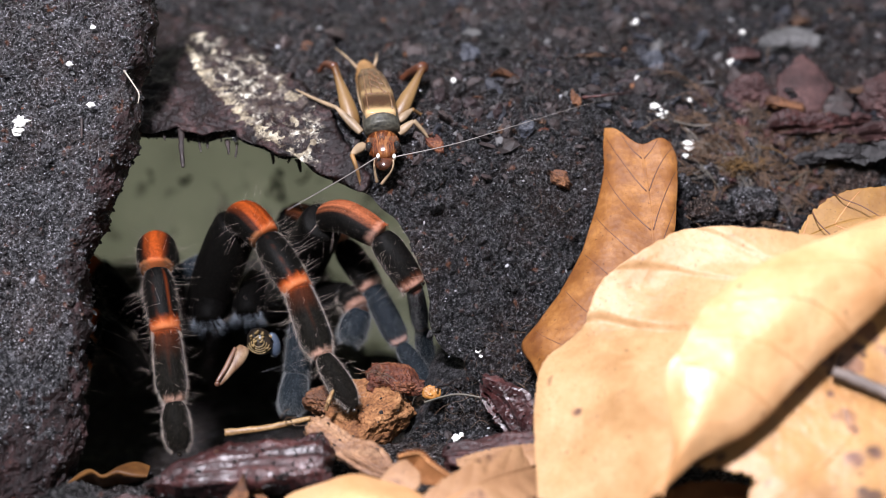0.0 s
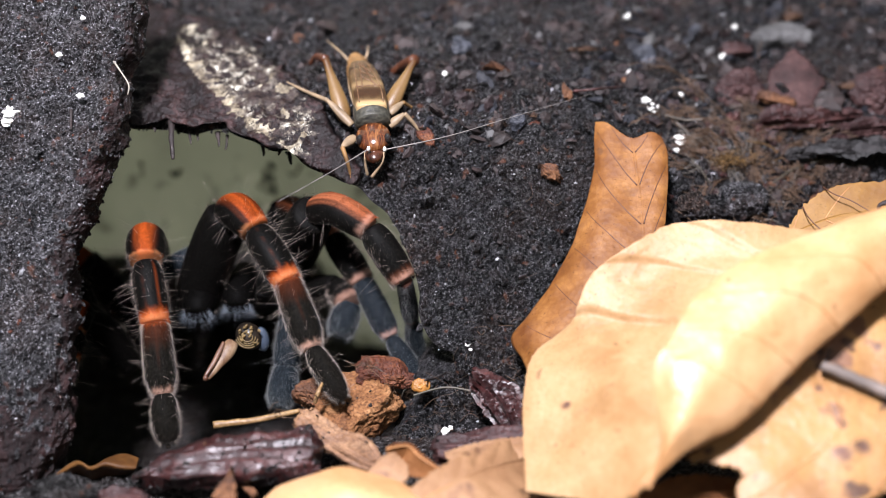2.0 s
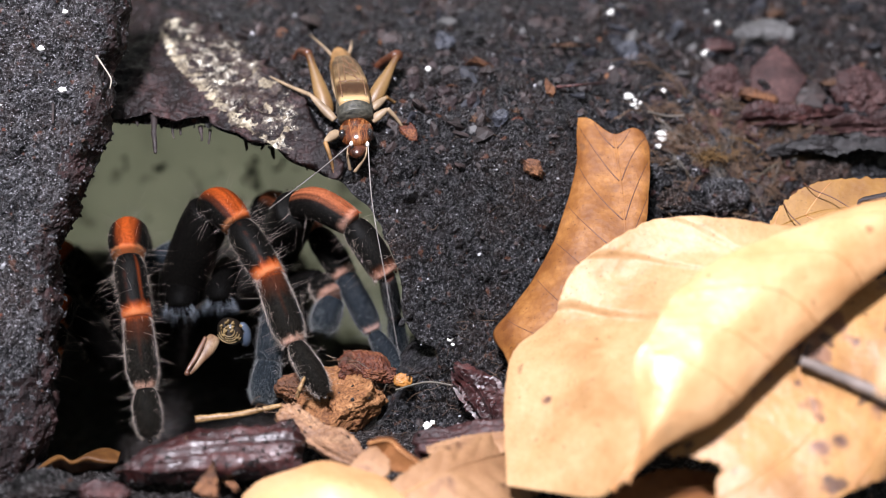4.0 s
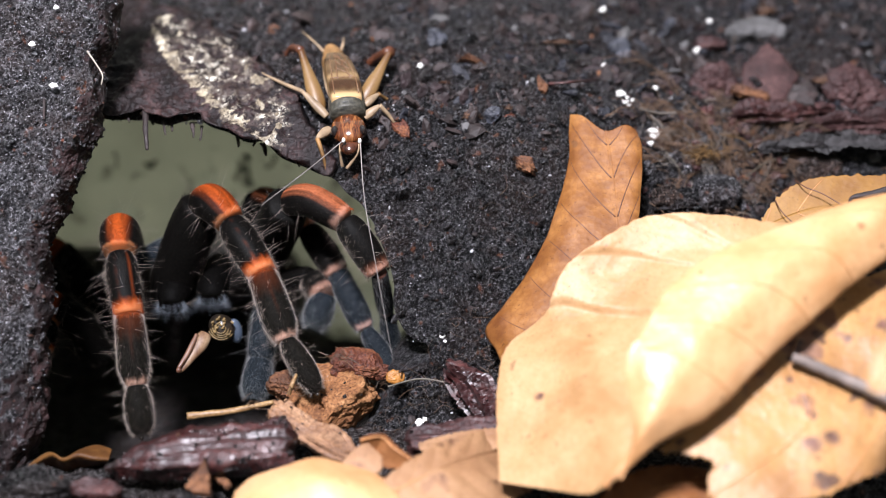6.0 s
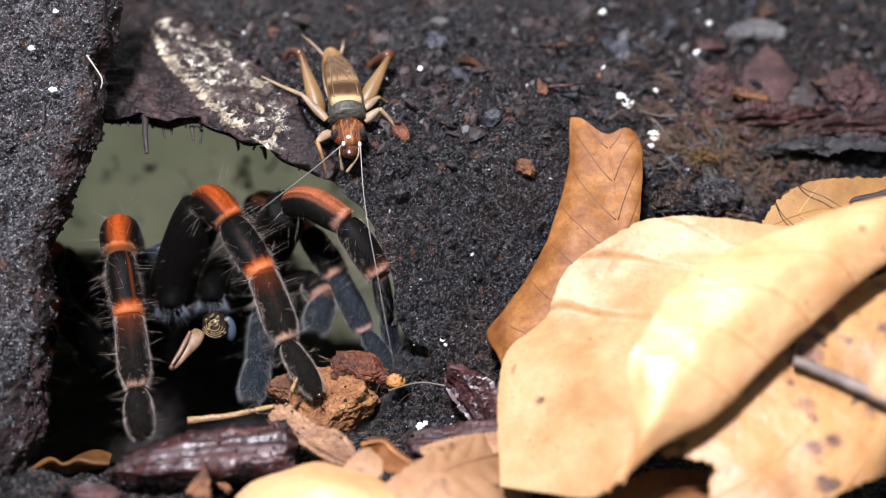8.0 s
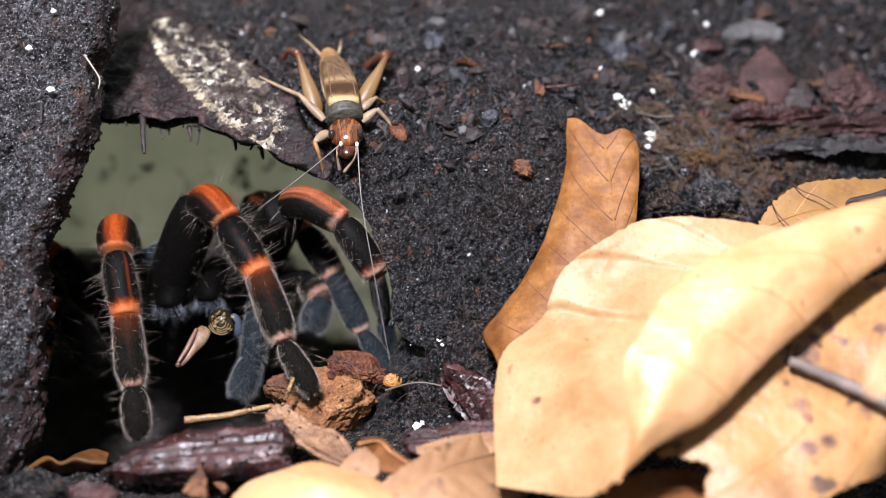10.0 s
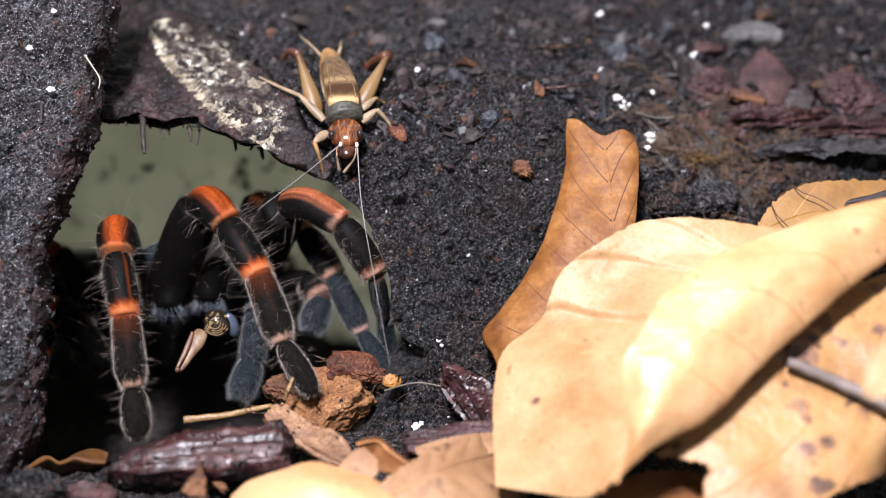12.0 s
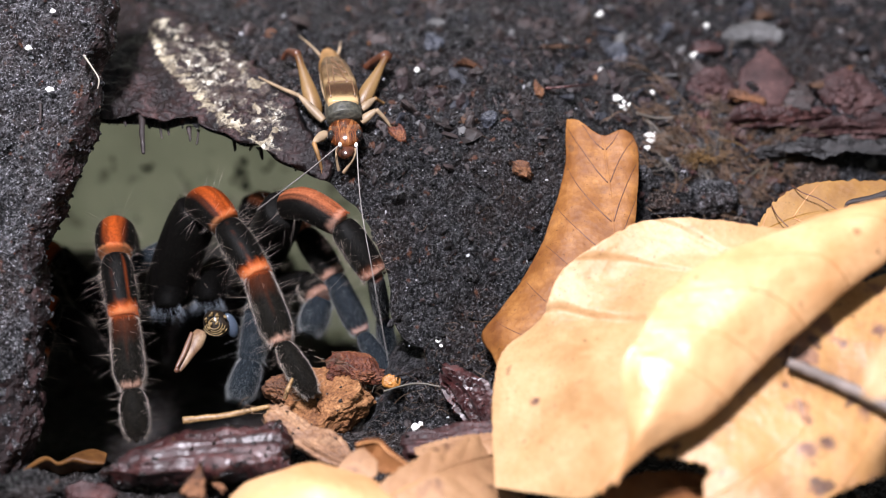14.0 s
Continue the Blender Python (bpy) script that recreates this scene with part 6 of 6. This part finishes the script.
dirt = Shape()
for ob, many, low in ((front_bark, 2200, True), (splinter, 25, False), (crumbly, 60, False)):
    spot = PLACES[ob]
    co = [v.co / MM + spot for v in ob.data.vertices]
    top = max(q.z for q in co)
    for k in rng.integers(0, len(co), many):
        if not low or rng.random() < 0.03 + 0.4 * smoothstep(2.0, 5.0, top - co[k].z) + 0.55 * smoothstep(-38, -27, co[k].x):
            lumps(dirt, [co[k]], [rng.gamma(1.6, 0.1) + 0.06], rng)
solo("soil_crumbs", dirt, SOIL_TOP, (-40, -20, 3), "wet soil grit clinging to the bark pieces", "soil", kind="stuff", smooth=False)

scraps = Shape()
for _ in range(150):
    x, y = rng.uniform(-72, 8), rng.uniform(-44, -14)
    lumps(scraps, [Vector((x, y, floor_height(x, y) + 0.2))], [0.3 + rng.gamma(1.5, 0.3)], rng, int(rng.integers(0, 3)), 0.35)
solo("bark_scraps", scraps, [BARK_RUST, BARK_RED, BARK_DARK], (-30, -30, 0), "small red-brown bark scraps in the wet front soil", "bark", kind="stuff", smooth=False)

FLAKES = [BARK_DARK, BARK_DARK, BARK_ORANGE, STONE, SOIL, SCRAP_BLUE, SCRAP_PURPLE, BARK_RED, PILLAR_SOIL]
flakes, rng = Shape(), np.random.default_rng(21)
for p, n in spread(5200, rng, -60, 115, 0.5, 8.2):
    far = smoothstep(30, 46, p.z)
    if p.x < -12 and inside(PLATE, p.x, p.z):
        continue
    if rng.random() > 0.12 + 0.88 * far:
        continue
    size = (0.3 + rng.gamma(1.5, 0.36)) * (0.55 + 0.4 * far)
    lumps(flakes, [p + n * (grit(p) + 0.15)], [size], rng, int(rng.choice(5, p=(0.28, 0.33, 0.008, 0.032, 0.35))), 0.35)
for p, n in spread(420, rng, -12, 112, 4.6, 8.4):
    rubble(flakes, p + n * (grit(p) + 0.2), min(1.7, rng.gamma(3.0, 0.33) + 0.4), rng, int(rng.choice((0, 2, 5, 6), p=(0.39, 0.01, 0.32, 0.28))), 0.45)
for _ in range(420):
    x, t = rng.normal(50, 9), rng.normal(3.9, 0.5)
    p, n = mound(x, t), mound_normal(x, t)
    rubble(flakes, p + n * (grit(p) + 0.2), min(1.3, rng.gamma(2.0, 0.25) + 0.3), rng, int(rng.choice((7, 2, 0, 8), p=(0.24, 0.03, 0.36, 0.37))), 0.6)
solo("bark_flakes", flakes, FLAKES, (20, 40, 40), "small dark bark flakes strewn on the soil", "bark", kind="stuff", smooth=False)

smudge = Shape()
for q in ((-43.7, 85.7, 14.2), (-44.4, 85.7, 12.1), (-43.5, 85.7, 9.1), (-44.8, 85.7, 13.1), (-72.6, 85.7, 13.7), (-65.0, 85.7, 12.9), (-39.1, 85.7, 13.1), (-45.8, 85.7, 10.2)):
    lumps(smudge, [Vector(q) + Vector((rng.normal(0, 0.7), -0.1, rng.normal(0, 0.9))) for _ in range(7)], rng.uniform(0.3, 1.0, 7), rng, 0, 0.3)
solo("soil_smudge", smudge, SOIL_TOP, (-44.1, 85.7, 12.6), "dark soil smudges stuck to the back wall", "soil", kind="stuff", smooth=True)

PEARLS = "white perlite grains in the soil"


def pearl(p, r, seed):
    """A crumbled white grain."""
    v, f = ellipsoid(p, ((r, 0, 0), (0, r * 0.8, 0), (0, 0, r * 0.8)), 9, 7)
    prng = random.Random(seed)
    v = [Vector(p) + (Vector(q) - Vector(p)) * (0.75 + 0.5 * noise.noise(Vector(q) * 1.6 + Vector((seed, 0, 0))) + prng.uniform(-0.22, 0.22)) for q in v]
    return solo("perlite_grain", Shape().put(v, f), PERLITE, p, "small white perlite grain in the soil", "grain", PEARLS, smooth=False)


for k, (p, r) in enumerate((
    ((28.2, 50.2, 45.0), 1.4), ((31.0, 44.8, 41.8), 1.2), ((32.3, 43.8, 40.9), 1.2), ((36.6, 39.9, 36.3), 1.5), ((38.1, 41.1, 36.2), 1.0), ((35.8, 37.8, 35.1), 0.7), ((-0.7, 12.3, 11.0), 0.6),
    ((-0.2, 11.9, 10.2), 0.6), ((-4.4, 2.1, 1.0), 0.9), ((-3.5, 2.9, 1.0), 0.6), ((51.2, 69.6, 48.7), 0.8), ((47.6, 61.4, 45.1), 0.9), ((-64.9, 24.7, 56.5), 0.7),
    ((-61.2, 21.0, 50.9), 0.7), ((-72.2, 19.6, 48.6), 1.5), ((-72.6, 18.8, 47.4), 1.1), ((-61.4, 28.0, 61.5), 0.6), ((6.4, 45.6, 46.8), 0.5), ((30.1, 65.8, 51.9), 0.8), ((37.8, 48.0, 42.0), 0.6), ((-4.4, 44.5, 47.2), 0.7))):
    pearl(p, r, k * 3.7)

chip("bark_piece", [(-8.9, 32.5, 41.4), (-7.6, 30.8, 40.6), (-6.4, 29.4, 39.3)], [0.4, 1.0, 1.0, 0.4], 0.5, (0.1, -0.6, 0.8), BARK_RUST, "small rust-red bark flake by the cricket", CHIPS, 0.2, 81)
chip("bark_piece", [(9.1, 32.4, 41.1), (11.1, 33.3, 41.6), (12.7, 35.0, 41.9)], [0.3, 0.9, 0.9, 0.3], 0.5, (0.1, -0.6, 0.8), BARK_RUST, "small rust-brown bark flake on the soil", CHIPS, 0.3, 85)
chip("bark_piece", [(11.6, 26.8, 36.3), (12.9, 26.1, 35.6), (14.1, 26.0, 34.4)], [0.5, 1.0, 0.9, 0.4], 0.7, (0.1, -0.6, 0.8), BARK_ORANGE, "small brown curled flake on the soil", CHIPS, 0.4, 89)

fibres, frng = Shape(), random.Random(8)
for _ in range(560):
    pick = frng.random()
    x, t = (frng.gauss(49, 9), frng.gauss(4.1, 0.55)) if pick < 0.55 else (frng.uniform(-12, 14), frng.uniform(0.2, 2.2)) if pick < 0.8 else (frng.uniform(-40, 110), frng.uniform(0.4, 7.5))
    p, n = mound(x, t), mound_normal(x, t)
    if p.z < 45 and inside(MOUTH, p.x, p.z):
        continue
    w = Vector((frng.uniform(-1, 1), frng.uniform(-0.6, 0.6), frng.uniform(-0.6, 0.6)))
    w = (w - n * w.dot(n)).normalized()
    ln = frng.uniform(2.0, 7.0) if x > 25 else frng.uniform(1.0, 3.5)
    side = n.cross(w)
    pts = [p + n * 0.6, p + w * ln * 0.5 + n * frng.uniform(0.8, 2.0) + side * frng.uniform(-1, 1), p + w * ln + n * frng.uniform(0.2, 1.2)]
    v, f = tube(curve_points(pts, 8), [(0.045 if x > 25 else 0.026) * frng.uniform(0.5, 1.7)] * 8, 5)
    fibres.put(v, f, 0 if frng.random() < 0.86 else 1)
for _ in range(90):
    x, t = frng.uniform(36, 66), frng.gauss(4.1, 0.5)
    p, n = mound(x, t), mound_normal(x, t)
    w = Vector((frng.uniform(-1, 1), frng.uniform(-0.5, 0.5), frng.uniform(-0.5, 0.5)))
    w = (w - n * w.dot(n)).normalized()
    side, ln, slot, rise = n.cross(w), frng.uniform(3.0, 6.5), 0 if frng.random() < 0.75 else 1, frng.uniform(0.6, 1.8)
    for _ in range(9):
        o = p + side * frng.gauss(0, 0.5) + n * (grit(p) + frng.uniform(0.1, 0.6)) - w * frng.uniform(0, 2)
        pts = [o, o + w * ln * 0.5 + n * rise * frng.uniform(0.5, 1.2) + side * frng.gauss(0, 0.4), o + w * ln + n * frng.uniform(0, 0.8) + side * frng.gauss(0, 0.9)]
        v, f = tube(curve_points(pts, 8), [0.05 * frng.uniform(0.5, 1.4)] * 8, 5)
        fibres.put(v, f, slot)
for root, many in (((-30.1, -1.3, 6.5), 9), ((-24.7, 1.3, 7.3), 10), ((-17.5, 7.0, 10.1), 26), ((-12.1, 5.1, 6.0), 8)):
    for _ in range(many):
        w = Vector((frng.uniform(-1, 1), frng.uniform(-0.8, 0.1), frng.uniform(-0.1, 0.9))).normalized()
        ln = frng.uniform(1.2, 3.4)
        start = Vector(root) + Vector((frng.uniform(-1.6, 1.6), 0, frng.uniform(-0.8, 0.6)))
        pts = [start, start + w * ln * 0.5 + Vector((0, 0, frng.uniform(-0.2, 0.7))), start + w * ln]
        v, f = tube(curve_points(pts, 7), [0.045 * frng.uniform(0.5, 1.5)] * 7, 5)
        fibres.put(v, f, 0 if frng.random() < 0.9 else 1)
solo("root_fibres", fibres, [FIBRE, FIBRE_GREY], (50, 40, 30), "tangled brown plant fibres on the soil", "fibre", kind="stuff")

chip("bark_piece", [(18.4, 52.8, 49.2), (20.6, 52.7, 49.4), (22.8, 53.0, 49.1)], [0.3, 0.9, 0.9, 0.3], 0.5, (0.1, -0.5, 0.8), BARK_SHRED, "small orange-brown bark shred on the soil", CHIPS, 0.4, 101)
chip("bark_piece", [(3.2, 32.7, 41.7), (4.4, 32.6, 41.9), (5.6, 32.9, 41.6)], [0.3, 0.7, 0.7, 0.3], 0.5, (0.1, -0.5, 0.8), BARK_SHRED, "small orange-brown bark shred on the soil", CHIPS, 0.4, 105)
chip("bark_piece", [(9.8, 35.3, 42.3), (10.7, 35.2, 42.5), (11.6, 35.5, 42.2)], [0.3, 0.7, 0.7, 0.3], 0.5, (0.1, -0.5, 0.8), BARK_SHRED, "small orange-brown bark shred on the soil", CHIPS, 0.4, 109)
chip("bark_piece", [(-5.0, 70.8, 52.4), (-3.2, 70.7, 52.6), (-1.4, 71.0, 52.3)], [0.3, 1.2, 1.2, 0.3], 0.5, (0.1, -0.5, 0.8), BARK_SHRED, "small orange-brown bark shred on the soil", CHIPS, 0.4, 113)
chip("bark_piece", [(61.2, 72.0, 49.9), (62.8, 71.9, 50.1), (64.4, 72.2, 49.8)], [0.3, 0.8, 0.8, 0.3], 0.5, (0.1, -0.5, 0.8), BARK_SHRED, "small orange-brown bark shred on the soil", CHIPS, 0.4, 117)
chip("bark_piece", [(67.5, 52.7, 42.0), (69.3, 52.6, 42.2), (71.1, 52.9, 41.9)], [0.3, 0.9, 0.9, 0.3], 0.5, (0.1, -0.5, 0.8), BARK_SHRED, "small orange-brown bark shred on the soil", CHIPS, 0.4, 121)
lump("soil_clod", (32.1, 56.6, 46.4), ((2.2, 0.2, 0.1), (0.1, 1.32, 1.98), (0.2, 1.2, -1.0)), BLUE_CLOD, "blue-grey clod of soil on the mound", "soil", "", 0.45, 25, 2.6, 7)
lump("soil_clod", (8.2, 32.1, 42.1), ((1.4, 0.2, 0.1), (0.1, 0.84, 1.26), (0.2, 1.2, -1.0)), BLUE_CLOD, "blue-grey clod of soil on the mound", "soil", "", 0.45, 28, 2.6, 7)
lump("soil_clod", (-1.4, 52.2, 50.3), ((1.9, 0.2, 0.1), (0.1, 1.14, 1.71), (0.2, 1.2, -1.0)), BLUE_CLOD, "blue-grey clod of soil on the mound", "soil", "", 0.45, 31, 2.6, 7)
lump("soil_clod", (43.2, 66.9, 48.0), ((1.5, 0.2, 0.1), (0.1, 0.9, 1.35), (0.2, 1.2, -1.0)), BLUE_CLOD, "blue-grey clod of soil on the mound", "soil", "", 0.45, 34, 2.6, 7)
lump("soil_clod", (37.4, 30.0, 28.4), ((2.8, 0.2, 0.1), (0.1, 1.4, 1.54), (0.2, 1.6, -1.4)), BROWN_CLOD, "brown fibrous clod of soil by the leaves", "soil", "", 0.8, 37, 2.2)
lump("soil_clod", (66.3, 40.2, 29.3), ((4.2, 0.2, 0.1), (0.1, 2.1, 2.31), (0.2, 1.6, -1.4)), BROWN_CLOD, "brown fibrous clod of soil by the leaves", "soil", "", 0.8, 40, 2.2)
twig("twig", [(17.8, 40.3, 45.1), (21.6, 39.5, 45.7), (27.0, 47.5, 43.6)], 0.3, 0.16, BARK_RED, "thin red-brown stick on the mound")
twig("root", [(34.0, 41.5, 40.2), (37.8, 42.6, 39.0), (40.8, 42.7, 39.1)], 0.22, 0.14, FIBRE_GREY, "thin pale root on the mound", "root")
twig("root", [(38.2, 36.5, 34.0), (39.8, 33.5, 32.5), (41.9, 33.1, 29.5)], 0.12, 0.07, ROOT_DULL, "thin pale root among brown fibres", "root")
twig("root", [(52.3, 35.2, 29.8), (56.8, 39.7, 30.7), (61.4, 40.4, 32.0)], 0.14, 0.08, ROOT_DULL, "curved grey root among brown fibres", "root")
twig("root", [(48.6, 41.6, 35.4), (52.3, 41.7, 34.6), (54.4, 41.3, 33.3)], 0.13, 0.07, GOLD_FIBRE, "curved straw-coloured root among brown fibres", "root")
twig("twig", [(-63.1, 21.4, 48.5), (-62.7, 18.8, 46.1)], 0.26, 0.2, BARK_DARK, "short dark stick on the bark slab")
twig("twig", [(-7.4, 4.4, 9.0), (-5.8, 10.3, 5.9), (-4.2, 9.5, 7.4)], 0.2, 0.12, BARK_DARK, "small dark stalk by the soil edge")
chip("bark_piece", [(-36.1, -11.6, 3.5), (-34.0, -13.9, 3.1), (-31.5, -16.5, 2.4)], [0.7, 0.9, 0.8, 0.4], 0.5, (0.2, -0.9, 0.4), BARK_ORANGE, "small brown prong of a bark splinter", CHIPS, 0.25, 171)
tuft, trng = Shape(), random.Random(12)
for _ in range(110):
    start = Vector((44.8, 37.5, 33.1)) + Vector((trng.gauss(0, 2.4), trng.gauss(0, 0.7), trng.gauss(0, 0.5)))
    way = Vector((trng.uniform(-1, 1), trng.uniform(-0.6, 0.3), trng.uniform(-0.2, 0.7))).normalized() * trng.uniform(1.0, 3.0)
    v, f = tube(curve_points([start, start + way * 0.5 + Vector((0, 0, trng.uniform(0.1, 0.7))), start + way], 7), [0.045] * 7, 5)
    tuft.put(v, f)
solo("moss_tuft", tuft, GOLD_FIBRE, (44.8, 37.5, 33.1), "golden-brown tuft of dry moss", "moss", kind="stuff")
twig("root", [(57.6, 24.5, 33.4), (58.6, 22.0, 33.2), (61.0, 20.3, 32.7), (63.8, 18.1, 31.5)], 0.1, 0.08, VEIN_DARK, "thin dark brown root across the ochre leaf", "root")
twig("root", [(54.1, 22.7, 30.7), (54.6, 20.3, 29.7), (56.0, 18.3, 28.6)], 0.1, 0.08, VEIN_DARK, "thin dark brown root across the ochre leaf", "root")


# ---- what moves ----
def rest(ob):
    return ob.matrix_basis.copy()


def shifted(ob, mm, turn=(0, 0, 0)):
    m = ob.matrix_basis.copy()
    return Matrix.Translation(Vector(mm) * MM) @ m @ pose(0, 0, 0, *turn)


def aim(ob, start, end):
    """The pose that turns a part about its root so that the direction start becomes end."""
    turn = Vector(start).normalized().rotation_difference(Vector(end).normalized())
    return ob.matrix_basis @ turn.to_matrix().to_4x4()


def motions():
    # the standing legs lift a little when the spider shifts, the feet stay
    for leg, foot, k in ((leg_a, foot_a, 1.0), (leg_b, foot_b, 1.0), (leg_c, foot_c, 0.4)):
        lift = [(0.0, -0.36), (7.0, -0.34), (7.4, 0.18), (8.2, 0.22), (11.2, 0.2), (12.0, 0.0), (14.0, -0.06)]
        side = [0.0, 0.0, 0.12, 0.12, 0.0, 0.0, -0.08]
        walk(leg, [(t, shifted(leg, (x * k, 0, z * k))) for (t, z), x in zip(lift, side)])
        rows = [(t, shifted(foot, (-x * k, 0, -z * k))) for (t, z), x in zip(lift, side)]
        walk(foot, rows)
    # the feeler leg draws back
    root, upper, lower = palp_r
    walk(root, [(t, shifted(root, (x, 0, z))) for t, x, z in ((0.0, 0.9, -0.2), (7.0, 0.9, -0.2), (7.5, 0.8, 0.0), (8.2, 0.5, 0.1), (9.3, 0.15, 0.2), (10.3, 0.0, 0.2), (11.0, 0.0, 0.0), (14.0, 0.0, 0.0))])
    walk(lower, [(t, shifted(lower, (0, 0, 0), (0, a, 0))) for t, a in ((0.0, -13), (7.5, -12), (8.2, -8), (9.3, -2), (10.3, 3), (11.0, 0), (14.0, 0))])
    # the prey is turned and kneaded
    walk(prey, [(t, shifted(prey, (x, 0, z), (0, a, 0))) for t, x, z, a in ((0.0, 0.4, -0.9, 8), (3.5, 0.1, -1.4, 8), (7.0, 0.0, -1.3, 7), (7.5, -0.2, -0.2, 9), (8.2, -1.1, -0.1, 8), (9.3, 0.0, 0.2, 8),
                                                                           (10.3, 0.65, 0.35, 7), (11.0, 0.2, 0.1, 1), (12.0, 0.0, 0.0, 0), (14.0, 0.0, 0.0, 0))])
    # the living cricket swings its feelers
    a0 = Vector((-12.9, 14.3, 30.6)) - ROOT_R
    right = Vector((9.9, 29.9, 42.7)) - ROOT_R
    walk(antenna_r, [(0.0, aim(antenna_r, a0, right)), (2.9, aim(antenna_r, a0, right)), (3.05, aim(antenna_r, a0, a0 * 0.6 + right * 0.4)), (3.15, aim(antenna_r, a0, a0 + right * 0.08)), (3.5, rest(antenna_r)), (14.0, rest(antenna_r))])
    b0 = Vector((-21.7, 16.9, 38.4)) - ROOT_L
    out = Vector((-22.1, 17.3, 39.3)) - ROOT_L
    low = Vector((-19.9, 16.0, 36.6)) - ROOT_L
    walk(antenna_l, [(0.0, aim(antenna_l, b0, out)), (2.9, aim(antenna_l, b0, out)), (3.2, aim(antenna_l, b0, low)), (3.45, rest(antenna_l)), (14.0, rest(antenna_l))])


motions()
